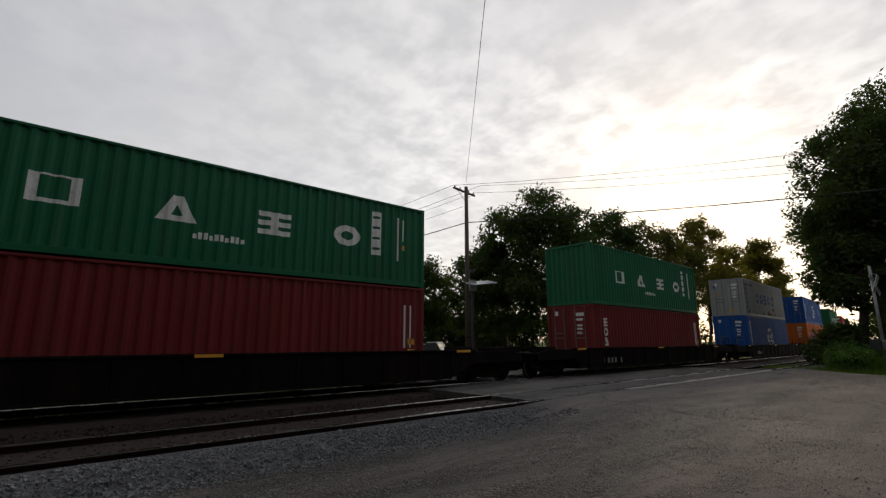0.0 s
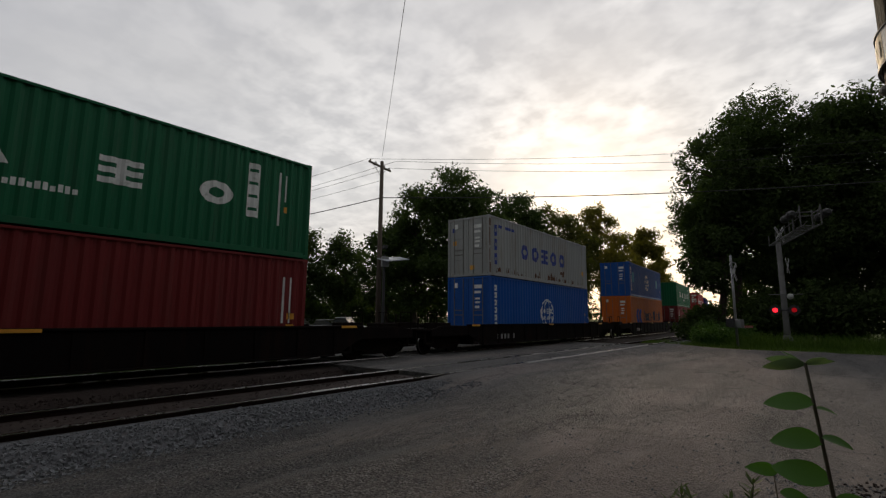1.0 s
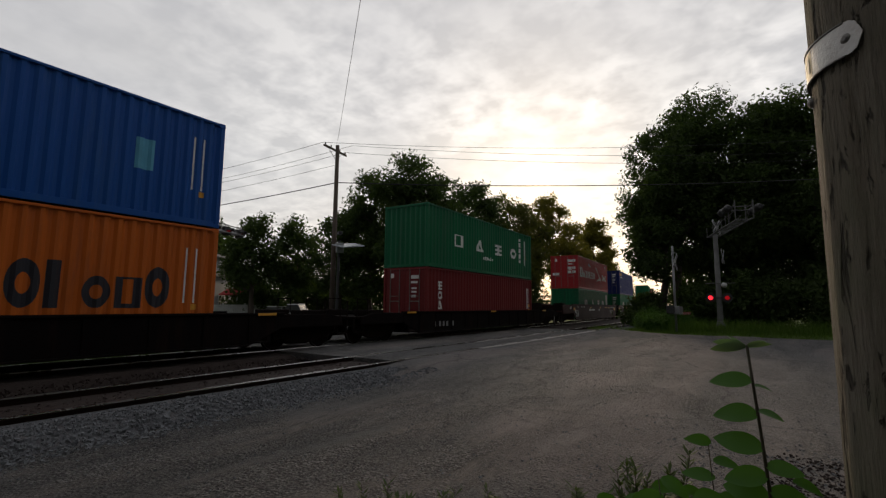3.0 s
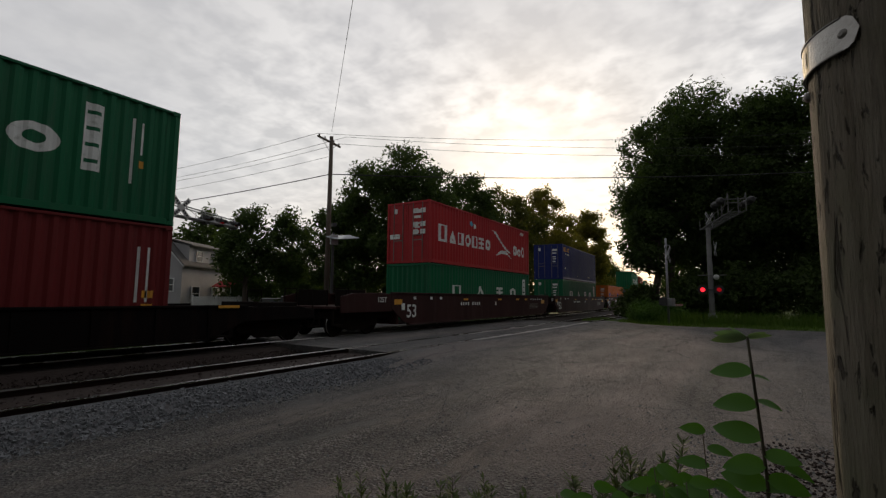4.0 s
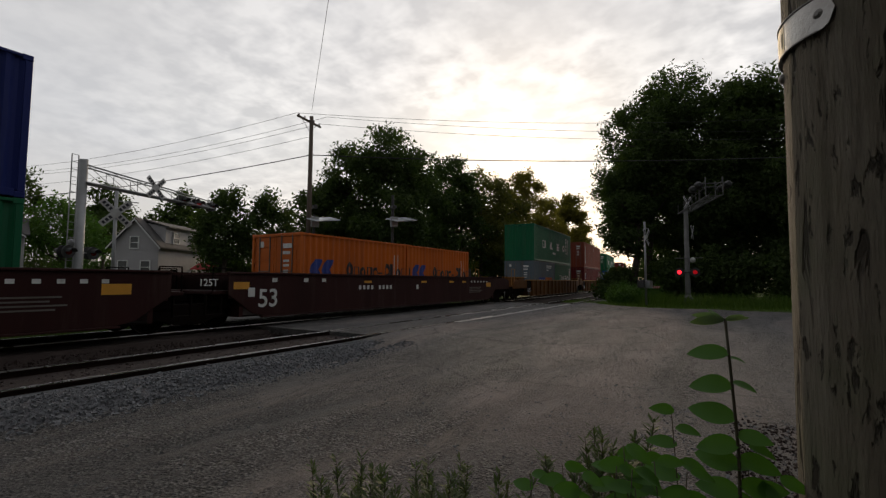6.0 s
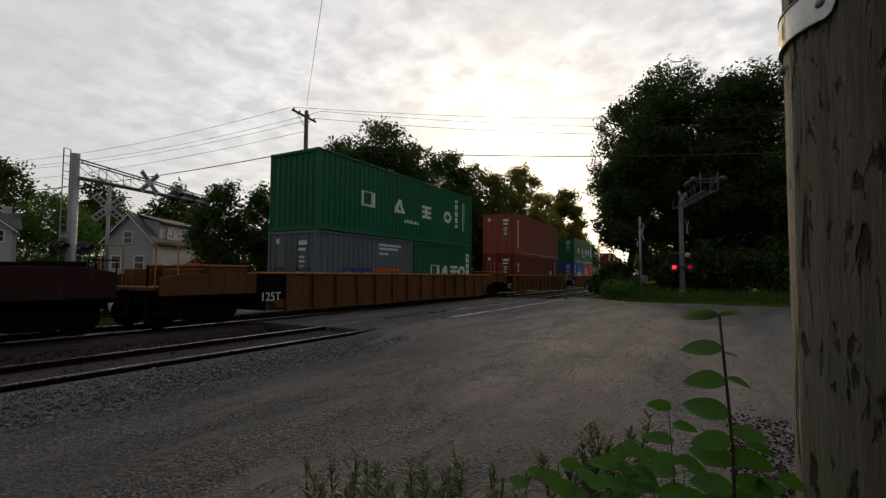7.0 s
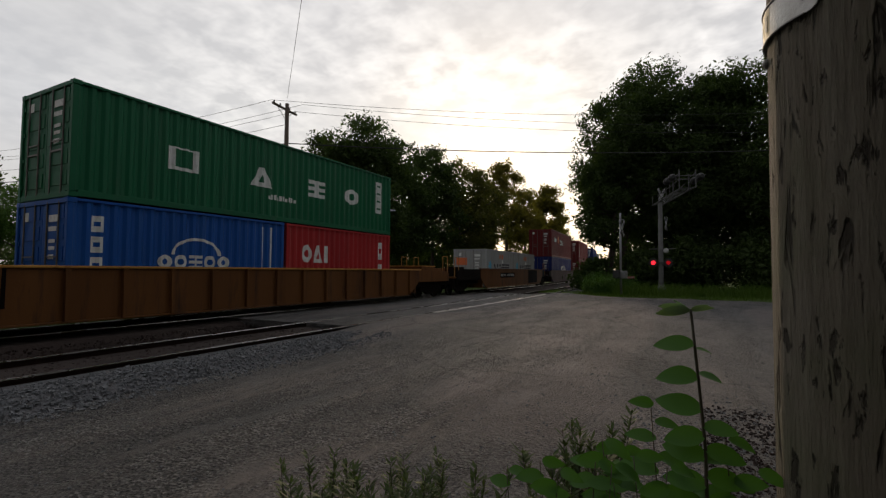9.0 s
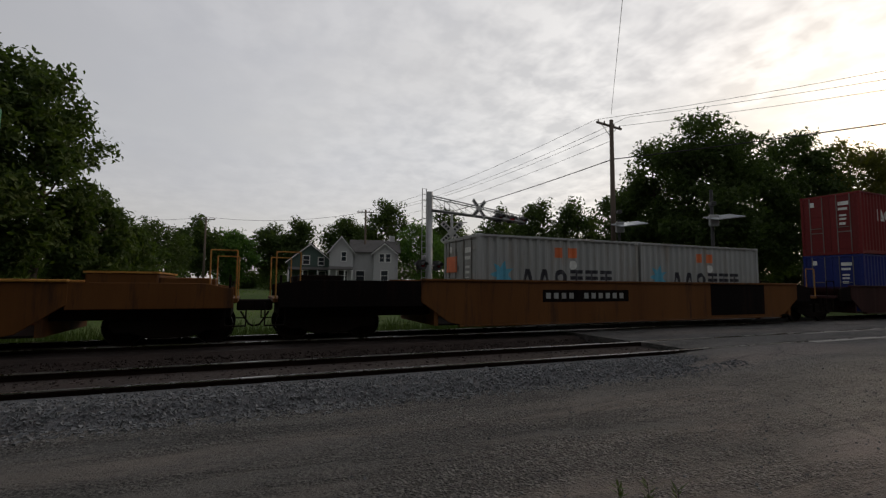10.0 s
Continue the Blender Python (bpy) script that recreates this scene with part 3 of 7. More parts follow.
def box_template(length, height, mat, doors):
    """A steel shipping box, door end towards -y, base at z 0."""
    key = (length, height, mat.name, doors)
    if key in TEMPLATES:
        return TEMPLATES[key]
    h = length / 2
    root = new("shipping_container")
    for sx in (-1, 1):
        part("side_panel", ribbed(h - 0.10, 0.155, height - 0.06, lambda y, d, z: (sx * (CW - 0.022 - d), y, z)), mat, root)
        part("top_rail", Mesh().box(sx * CW - 0.035 * (sx > 0), sx * CW + 0.035 * (sx < 0), -h + 0.17, h - 0.17, height - 0.075, height - 0.012), mat, root, bevel=0.006)
        part("bottom_rail", Mesh().box(sx * CW - 0.05 * (sx > 0), sx * CW + 0.05 * (sx < 0), -h + 0.17, h - 0.17, 0.02, 0.165), mat, root, bevel=0.006)
        for sy in (-1, 1):
            x0, x1 = sorted((sx * CW, sx * (CW - 0.11)))
            y0, y1 = sorted((sy * h, sy * (h - 0.13)))
            part("corner_post", Mesh().box(x0 + 0.002, x1 - 0.002, y0 + 0.002, y1 - 0.002, 0.118, height - 0.118), mat, root, bevel=0.01)
            for z in (0.0, height - 0.118):
                x2, x3 = sorted((sx * (CW + 0.003), sx * (CW - 0.162)))
                y2, y3 = sorted((sy * (h + 0.003), sy * (h - 0.178)))
                part("corner_casting", Mesh().box(x2, x3, y2, y3, z, z + 0.118), mat, root, bevel=0.012)
    part("roof_panel", ribbed(h - 0.08, -CW + 0.03, CW - 0.03, lambda y, d, z: (z, y, height - 0.02 - d * 0.6)), mat, root)
    part("floor", Mesh().box(-CW + 0.06, CW - 0.06, -h + 0.06, h - 0.06, 0.06, 0.14), M_STEEL_DARK, root)
    part("end_panel", ribbed(CW - 0.11, 0.12, height - 0.09, lambda y, d, z: (y, h - 0.03 - d, z)), mat, root)
    for sy in (-1, 1):
        y0, y1 = sorted((sy * h, sy * (h - 0.10)))
        part("end_header", Mesh().box(-CW + 0.16, CW - 0.16, y0 + 0.004, y1, height - 0.115, height - 0.01), mat, root, bevel=0.008)
        part("end_sill", Mesh().box(-CW + 0.16, CW - 0.16, y0 + 0.004, y1, 0.005, 0.14), mat, root, bevel=0.008)
    if doors:
        for sx in (-1, 1):
            m = Mesh()
            x0, x1 = sorted((sx * 0.008, sx * (CW - 0.115)))
            m.box(x0, x1, -h + 0.045, -h + 0.075, 0.145, height - 0.12)
            for k in range(5):
                z = 0.28 + k * (height - 0.55) / 4.4
                m.box(x0 + 0.10, x1 - 0.10, -h + 0.028, -h + 0.05, z, z + (height - 0.55) / 4.4 - 0.14)
            d = part("door", m, mat, root, bevel=0.006)
            for fx in (0.26, 0.74):
                x = x0 + (x1 - x0) * fx
                rod = part("lock_rod", Mesh().tube([(x, -h + 0.012, 0.09), (x, -h + 0.012, height - 0.07)], 0.019, 6), M_SEAL, d, "galvanised lock rod")
            xm = x0 + (x1 - x0) * 0.5
            part("door_handle", Mesh().box(xm - 0.27, xm + 0.27, -h + 0.0, -h + 0.02, 1.05, 1.09).box(xm - 0.27, xm + 0.2, -h + 0.0, -h + 0.02, 1.28, 1.31), M_SEAL, d, "steel door handle")
            for k in range(4):
                z = 0.35 + k * (height - 0.7) / 3
                xe = x1 if sx > 0 else x0
                part("hinge", Mesh().box(xe - 0.05, xe + 0.05, -h + 0.02, -h + 0.05, z - 0.05, z + 0.05), mat, d)
        for j, (xa, za, zb, w) in enumerate(((0.35, 0.80, 0.86, 0.42), (0.35, 0.72, 0.76, 0.36), (0.38, 0.62, 0.65, 0.28), (0.38, 0.56, 0.59, 0.28), (0.38, 0.48, 0.52, 0.24), (-0.85, 0.82, 0.90, 0.22))):
            part("marking", Mesh().box(xa, xa + w, -h + 0.022, -h + 0.0265, za * height, zb * height), M_WHITE, root, "small white marking bar")
    else:
        part("front_panel", ribbed(CW - 0.11, 0.12, height - 0.09, lambda y, d, z: (y, -h + 0.03 + d, z)), mat, root)
    TEMPLATES[key] = root
    return root


def spans(polys, y):
    """Heights at which an upright line at y crosses the outlines, in pairs."""
    zs = []
    for poly in polys:
        for (ya, za), (yb, zb) in zip(poly, poly[1:] + poly[:1]):
            if (ya <= y < yb) or (yb <= y < ya):
                zs.append(za + (zb - za) * (y - ya) / (yb - ya))
    zs.sort()
    return list(zip(zs[::2], zs[1::2]))


def paint(root, name, polys, mat, half, label=""):
    """A flat painted shape that follows the pressed side sheet (camera side, +x)."""
    ya, yb = min(p[0] for q in polys for p in q), max(p[0] for q in polys for p in q)
    cuts = {ya, yb} | {p[0] for q in polys for p in q} | {y for y, d in wave_points(half - 0.10)}
    cuts = sorted(y for y in cuts if ya <= y <= yb)
    m = Mesh()
    for a, b in zip(cuts, cuts[1:]):
        if b - a < 1e-4:
            continue
        parts_n = max(1, int((b - a) / 0.05))
        for i in range(parts_n):
            u, w = a + (b - a) * i / parts_n, a + (b - a) * (i + 1) / parts_n
            s0, s1 = spans(polys, u + 1e-5), spans(polys, w - 1e-5)
            if len(s0) != len(s1):
                continue
            for (z0, z1), (z2, z3) in zip(s0, s1):
                x0, x1 = CW - 0.017 - wave_depth(u, half - 0.10), CW - 0.017 - wave_depth(w, half - 0.10)
                m.add([(x0, u, z0), (x1, w, z2), (x1, w, z3), (x0, u, z1)], [(0, 1, 2, 3)])
    if m.f:
        part(name, m.data(name, mat, weld=True), mat, root, label)


def rect(y0, y1, z0, z1):
    return [(y0, z0), (y1, z0), (y1, z1), (y0, z1)]


def disc(y, z, r, sides=20, squash=1.0):
    return [(y + r * squash * math.cos(2 * math.pi * i / sides), z + r * math.sin(2 * math.pi * i / sides)) for i in range(sides)]


def glyph(kind, y, z, w, h):
    """Plain shapes that stand where a maker's lettering is."""
    t = min(w, h) * 0.30
    if kind == "slot":      # two posts in a thin frame
        return [rect(y, y + w, z, z + h), rect(y + t, y + w - t, z + h * 0.14, z + h * 0.93)]
    if kind == "wedge":     # a cut-off triangle with a small hole
        return [[(y, z), (y + w, z), (y + w * 0.62, z + h), (y + w * 0.38, z + h)], [(y + w * 0.36, z + h * 0.22), (y + w * 0.64, z + h * 0.22), (y + w * 0.5, z + h * 0.66)]]
    if kind == "bars":      # three bars on a spine
        q, v = h * 0.22, w * 0.11
        return [[(y, z), (y + w, z), (y + w, z + q), (y + w / 2 + v, z + q), (y + w / 2 + v, z + h / 2 - q / 2), (y + w, z + h / 2 - q / 2), (y + w, z + h / 2 + q / 2),
                 (y + w / 2 + v, z + h / 2 + q / 2), (y + w / 2 + v, z + h - q), (y + w, z + h - q), (y + w, z + h), (y, z + h), (y, z + h - q), (y + w / 2 - v, z + h - q),
                 (y + w / 2 - v, z + h / 2 + q / 2), (y, z + h / 2 + q / 2), (y, z + h / 2 - q / 2), (y + w / 2 - v, z + h / 2 - q / 2), (y + w / 2 - v, z + q), (y, z + q)]]
    if kind == "ring":      # a plain oval ring
        return [disc(y + w / 2, z + h / 2, h / 2, 22, w / h), disc(y + w / 2, z + h / 2, h * 0.22, 22, w / h)]
    return [rect(y, y + w, z, z + h)]


def word(root, half, y, z, w, h, gap, kinds, mat, label):
    for kd in kinds:
        if kd != " ":
            paint(root, "logo_shape", glyph({"u": "slot", "a": "wedge", "s": "bars", "c": "ring", "i": "block"}[kd], y, z, w * (0.4 if kd == "i" else 1), h), mat, half, label)
        y += w * (0.4 if kd == "i" else 1) + gap


def marking_bars(root, half, y, zs, w, mat, hgt=0.05, upright=False):
    polys = [rect(y, y + (0.07 if upright else w * f), z, z + hgt) for z, f in zs]
    for p in polys:
        paint(root, "marking", [p], mat, half)


def deco_green(root, length, height, big=True, wide=False):
    """Wide-spaced pale shapes, a panel of bars and small marks on a green box."""
    half = length / 2
    if big:
        w, h2, z = 0.86, 0.60, height * 0.40
        for kd, y in (("slot", -3.95), ("wedge", -1.40), ("bars", 1.02), ("ring", 3.0)) if wide else (("slot", -3.72), ("wedge", -1.52), ("bars", 0.74), ("ring", 2.86)):
            paint(root, "logo_shape", glyph(kd, y, z, w, h2), M_WHITE, half, "wide pale painted shape")
        for i in range(10):
            paint(root, "marking", [rect(-0.72 + i * 0.12, -0.72 + i * 0.12 + 0.085, height * 0.265, height * 0.265 + (0.16 if i % 3 else 0.11))], M_WHITE, half)
        y0 = 5.05 if wide else 4.10
    else:
        for kd, y in (("slot", -1.5), ("wedge", -0.45), ("bars", 0.6), ("ring", 1.45)):
            paint(root, "logo_shape", glyph(kd, y, height * 0.36, 0.85, 0.60), M_WHITE, half, "pale painted shape")
        y0 = 2.35
    paint(root, "sticker", [rect(y0, y0 + 0.36, height * 0.34, height * 0.86)] + [rect(y0 + 0.05, y0 + 0.31, height * (0.40 + k * 0.125), height * (0.43 + k * 0.125)) for k in range(4)], M_WHITE, half, "white panel with four dark bars")
    for yy, z0, z1 in ((y0 + 0.95, 0.30, 0.84), (y0 + 1.15, 0.55, 0.82)):
        if yy < half - 0.2:
            paint(root, "marking", [rect(yy, yy + 0.05, height * z0, height * z1)], M_WHITE, half)
    if y0 + 1.2 < half - 0.2:
        paint(root, "sticker", [rect(y0 + 1.13, y0 + 1.24, height * 0.44, height * 0.5)], M_YELLOW, half)


def deco_red(root, length, height):
    half = length / 2
    for y in (half - 0.75, half - 0.52):
        paint(root, "marking", [rect(y, y + 0.05, height * 0.28, height * 0.78)], M_WHITE, half)
    for z in (0.20, 0.32):
        paint(root, "sticker", [rect(half - 0.60, half - 0.36, height * z, height * z + 0.17)], M_YELLOW, half)
    for k, kd in enumerate(("wedge", "ring", "bars")):
        paint(root, "logo_shape", glyph(kd, -half + 0.95, height * (0.28 + 0.17 * k), 0.36, 0.38), M_WHITE, half, "small white painted shape")


def deco_upright(root, length, height, y, n, mat=None, size=0.24):
    """A column of small blocks."""
    for k in range(n):
        z = height * 0.86 - k * height * 0.72 / n
        paint(root, "marking", [rect(y, y + size, z - height * 0.56 / n, z), rect(y + 0.06, y + size - 0.06, z - height * 0.36 / n, z - height * 0.2 / n)], mat or M_WHITE, length / 2)


def globe(root, half, y, z, r, mat):
    """A ring badge with a band of blocks across it."""
    paint(root, "logo_shape", [disc(y, z, r, 28), disc(y, z, r * 0.90, 28)], mat, half, "round ring badge")
    paint(root, "logo_shape", [disc(y, z, r * 0.93, 20, 0.5), disc(y, z, r * 0.85, 20, 0.42)], mat, half)
    word(root, half, y - r * 1.02, z - r * 0.02, r * 0.34, r * 0.36, r * 0.08, "cosco"[:5].replace("o", "c"), mat, "badge lettering as blocks")
    word(root, half, y - r * 0.86, z - r * 0.42, r * 0.15, r * 0.24, r * 0.075, "sasaasca"[:8], mat, "badge lettering as blocks")


def place_box(s0, z, length, height, mat, doors, label, deco=None):
    """A box whose middle passes the camera when the train has gone s0 metres."""
    root = copy_thing(box_template(length, height, mat, doors), pose(FAR_X, s0, z))
    tagged(root, label, "container", "containers on the train")
    if deco:
        deco(root, length, height)
    MOVERS.append((root, s0, z))
    return root


def truck(parent, y):
    """A two-axle railway truck under a car."""
    m = Mesh().box(-0.95, 0.95, -0.2, 0.2, 0.38, 0.62)
    t = part("truck", m, M_STEEL_DARK, parent, "black cast steel truck", 0.02, at=(0, y, 0))
    for sx in (-1, 1):
        x0, x1 = sorted((sx * 0.92, sx * 1.06))
        part("side_frame", Mesh().prism([(-1.15, 0.42), (-1.0, 0.30), (-0.75, 0.32), (-0.4, 0.18), (0.4, 0.18), (0.75, 0.32), (1.0, 0.30), (1.15, 0.42), (1.1, 0.58), (0.5, 0.72), (-0.5, 0.72), (-1.1, 0.58)], "x", x0, x1), M_STEEL_DARK, t, bevel=0.02)
        for k in (-0.16, 0.0, 0.16):
            part("spring", Mesh().tube([(sx * 1.0, k, 0.2), (sx * 1.0, k, 0.42)], 0.06, 8), M_STEEL_DARK, t)
    for sy in (-0.89, 0.89):
        part("axle", Mesh().tube([(-1.05, sy, 0.42), (1.05, sy, 0.42)], 0.085, 10), M_STEEL_DARK, t)
        for sx in (-1, 1):
            w = Mesh()
            rim = [(0.69, 0.43), (0.725, 0.44), (0.735, 0.415), (0.82, 0.41), (0.82, 0.36), (0.78, 0.33), (0.77, 0.16), (0.80, 0.12)]
            n = 24
            for px, r in rim:
                w.v += [(sx * px, sy + r * math.cos(2 * math.pi * k / n), 0.42 + r * math.sin(2 * math.pi * k / n)) for k in range(n)]
            for j in range(len(rim) - 1):
                w.f += [(j * n + k, j * n + (k + 1) % n, (j + 1) * n + (k + 1) % n, (j + 1) * n + k) for k in range(n)]
            w.f += [tuple(range(n)), tuple(range((len(rim) - 1) * n, len(rim) * n))]
            part("wheel", w, M_STEEL_DARK, t, "dark steel wheel", smooth=False)
            ring = Mesh().tube([(sx * 0.740, sy, 0.42), (sx * 0.822, sy, 0.42)], 0.4125, 24)
            ring.f = ring.f[:-2]
            part("tread", ring, M_TREAD, t, "polished wheel tread")
    return t


def lettering(txt, size, material):
    """Mesh of readable writing, flat in the yz plane, facing +x."""
    cu = bpy.data.curves.new("lettering", "FONT")
    cu.body, cu.size, cu.extrude, cu.offset = txt, size, 0.003, 0.012 * size
    ob = new("lettering", cu)
    me = bpy.data.meshes.new_from_object(ob.evaluated_get(bpy.context.evaluated_depsgraph_get()))
    bpy.data.objects.remove(ob)
    me.transform(Matrix(((0, 0, 1, 0), (1, 0, 0, 0), (0, 1, 0, 0), (0, 0, 0, 1))))
    me.materials.clear()
    me.materials.append(material)
    return me


def well_car(s0, style, lead, trail, lead_end, trail_end, label):
    """One well car unit. lead, trail: a truck of its own at that end ('own'), or one shared with the next unit ('shared', on its trailing end)."""
    root = tagged(new("well_car"), label, "well car", "cars of the train")
    mat, top, bottom, half_w, half_l = {"black": (M_WELL_BLACK, 1.09, 0.30, 1.50, 7.6), "red": (M_WELL_RED, 1.52, 0.32, 1.50, 8.6),
                                       "yellow": (M_WELL_YELLOW, 1.40, 0.30, 1.46, 7.9), "plain": (M_WELL_YELLOW, 1.50, 0.32, 1.50, 7.4),
                                       "dark": (M_WELL_RED, 1.45, 0.32, 1.50, 7.4)}[style]
    for sx in (-1, 1):
        x0, x1 = sorted((sx * half_w, sx * (half_w - 0.05)))
        prof = [(-half_l - 0.5, top), (-half_l - 0.5, 0.95 if top > 1.1 else 0.72), (-half_l + 0.3, bottom + 0.08), (-half_l + 0.7, bottom), (half_l - 0.7, bottom), (half_l - 0.3, bottom + 0.08), (half_l + 0.5, 0.95 if top > 1.1 else 0.72), (half_l + 0.5, top)]
        side = part("side_sill", Mesh().prism(prof, "x", x0, x1), mat, root, bevel=0.01)
        xa, xb = sorted((sx * (half_w + 0.05), sx * (half_w - 0.12)))
        part("top_flange", Mesh().box(xa, xb, -half_l - 0.5, half_l + 0.5, top, top + 0.06), M_WELL_EDGE if style == "yellow" else mat, root, bevel=0.012)
        part("bottom_flange", Mesh().box(xa, xb, -half_l + 0.6, half_l - 0.6, bottom - 0.05, bottom), mat, root, bevel=0.012)
        if style in ("yellow", "plain", "black") and style != "plain":
            n = 14 if style == "yellow" else 12
            xr, xs = sorted((sx * half_w, sx * (half_w + (0.10 if style == "yellow" else 0.03))))
            for k in range(n):
                y = -half_l + 0.6 + (2 * half_l - 1.2) * k / (n - 1)
                part("rib", Mesh().prism([(y - 0.035, bottom), (y + 0.035, bottom), (y + 0.05, top), (y - 0.05, top)], "x", xr, xs), mat, root)
    part("floor", Mesh().box(-half_w + 0.05, half_w - 0.05, -half_l, half_l, bottom + 0.0, bottom + 0.045), M_STEEL_DARK, root)
    for sy in (-1, 1):
        end = lead_end if sy < 0 else trail_end
        y0, y1 = sorted((sy * half_l, sy * (half_l + 0.12)))
        part("bulkhead", Mesh().box(-half_w + 0.05, half_w - 0.05, y0, y1, bottom, top - 0.06), mat, root)
        y0, y1 = sorted((sy * (half_l + 0.12), sy * (end - 0.35)))
        deck = 1.06 if style != "black" else 0.98
        part("end_platform", Mesh().box(-1.35, 1.35, y0, y1, deck - 0.10, deck), mat, root, bevel=0.015)
        low = 0.84 if top > 1.1 else 0.70
        part("under_frame", Mesh().box(-1.15, 1.15, *sorted((sy * (half_l + 0.12), sy * (end - 0.5))), 0.60, deck - 0.1), M_STEEL_DARK, root, bevel=0.02)
        for sx in (-1, 1):
            xa, xb = sorted((sx * (half_w - 0.02), sx * (half_w - 0.09)))
            tip = end - (0.45 if (lead if sy < 0 else trail) == "own" else 1.0)
            part("end_side", Mesh().prism([(sy * (half_l + 0.45), top), (sy * (tip - 0.6), top), (sy * tip, top - 0.12), (sy * tip, low), (sy * (half_l + 0.45), low)], "x", xa, xb), M_WELL_BLACK if style in ("plain", "dark") else mat, root, bevel=0.01)
            if (lead if sy < 0 else trail) == "own":
                part("end_box", Mesh().box(sx * 0.95 - 0.3, sx * 0.95 + 0.3, *sorted((sy * (tip - 1.5), sy * (tip - 0.5))), deck, top + 0.12), M_STEEL_DARK if style != "yellow" else mat, root, bevel=0.02)
        part("cross_walk", Mesh().box(-1.45, 1.45, sy * (half_l + 0.55) - 0.3, sy * (half_l + 0.55) + 0.3, top - 0.04, top + 0.0), mat, root)
        for sx in (-1, 1):
            ye = sy * (end - 0.4)
            rail, tall = Mesh(), 1.1 if style in ("yellow", "plain") else 0.62
            for dy in (0.0, 0.55):
                rail.tube([(sx * 1.32, ye - sy * dy, deck), (sx * 1.32, ye - sy * dy, deck + tall)], 0.018, 6)
            rail.tube([(sx * 1.32, ye, deck + tall), (sx * 1.32, ye - sy * 0.55, deck + tall)], 0.018, 6)
            part("grab_rail", rail, M_WELL_EDGE if style in ("yellow", "plain") else M_STEEL_DARK, root)
            part("step", Mesh().box(sx * 1.38 - 0.05, sx * 1.38 + 0.05, ye - 0.24, ye + 0.24, 0.42, 0.45).box(sx * 1.38 - 0.04, sx * 1.38 + 0.04, ye - 0.24, ye - 0.21, 0.42, deck - 0.1).box(sx * 1.38 - 0.04, sx * 1.38 + 0.04, ye + 0.21, ye + 0.24, 0.42, deck - 0.1), M_STEEL_DARK, root)
        if style == "yellow":
            part("deck_box", Mesh().box(-1.38, 1.38, *sorted((sy * (half_l + 0.75), sy * (min(half_l + 2.05, end - 0.2)))), 0.98, top + 0.20), mat, root, "raised ochre deck box", 0.03)
            part("box_edge", Mesh().box(-1.40, 1.40, *sorted((sy * (half_l + 0.72), sy * (min(half_l + 2.08, end - 0.17)))), top + 0.20, top + 0.24), M_WELL_EDGE, root)
        kind = lead if sy < 0 else trail
        if kind == "own":
            truck(root, sy * (end - 1.75))
            part("coupler", Mesh().box(-0.16, 0.16, *sorted((sy * (end - 0.4), sy * (end + 0.05))), 0.72, 1.0), M_STEEL_DARK, root, bevel=0.03)
            br = Mesh().tube([(0.7, sy * (end - 0.55), deck), (0.7, sy * (end - 0.55), deck + 0.55)], 0.03, 6)
            part("brake_stand", br, M_STEEL_DARK, root)
            part("air_hose", Mesh().tube([(0.45, sy * (end - 0.3), 0.72), (0.48, sy * (end - 0.1), 0.40), (0.42, sy * end, 0.36)], 0.025, 6), M_STEEL_DARK, root)
        elif kind == "shared":
            truck(root, sy * end)
        else:
            part("articulation_joint", Mesh().box(-0.22, 0.22, *sorted((sy * (end - 0.4), sy * (end + 0.12))), 0.74, 0.98), M_STEEL_DARK, root, bevel=0.03)
    x = half_w + 0.003
    if style == "red":
        part("number_mark", lettering("53", 0.74, M_WHITE), M_WHITE, root, "white length number 53", at=(x, -half_l + 0.45, 0.58))
        for k, w in enumerate((1.5, 1.3, 1.6, 1.4)):
            part("small_mark", Mesh().box(x - 0.002, x + 0.003, half_l - 3.2, half_l - 3.2 + w, 0.98 - k * 0.085, 1.015 - k * 0.085), M_SEAL, root)
        part("reflective_mark", Mesh().box(x - 0.002, x + 0.003, half_l - 1.0, half_l - 0.4, 1.02, 1.26), M_YELLOW, root)
        part("load_mark", lettering("125T", 0.26, M_WHITE), M_WHITE, root, "white load mark 125T", at=(half_w - 0.016, -half_l - 1.35, 1.20))
        for y, w, h2, z, mt in ((-half_l - 0.35, 0.5, 0.20, 1.10, M_YELLOW), (-half_l + 0.12, 0.22, 0.26, 0.88, M_WHITE), (-3.4, 0.45, 0.09, 1.26, M_YELLOW), (0.6, 0.45, 0.09, 1.26, M_YELLOW), (3.2, 0.45, 0.09, 1.26, M_YELLOW), (4.6, 0.4, 0.09, 1.26, M_YELLOW)):
            part("reflective_mark", Mesh().box(x - 0.002, x + 0.003, y, y + w, z, z + h2), mt, root)
        for y in (-half_l + 0.95, -half_l + 2.2, -half_l + 3.0):
            part("small_mark", Mesh().box(x - 0.002, x + 0.003, y, y + 0.18, 1.30, 1.42), M_WHITE, root)
        for k in range(9):
            if k != 4:
                part("number_bar", Mesh().box(x - 0.002, x + 0.003, -3.7 + k * 0.24, -3.57 + k * 0.24, 1.02, 1.17), M_WHITE, root)
        part("small_mark", Mesh().box(x - 0.002, x + 0.003, 0.2, 0.36, 0.98, 1.18), M_WHITE, root)
        for k in range(6):
            part("small_mark", Mesh().box(x - 0.002, x + 0.003, 5.6 + k * 0.4, 5.74 + k * 0.4, 1.27, 1.36), M_WHITE, root)
    elif style == "plain":
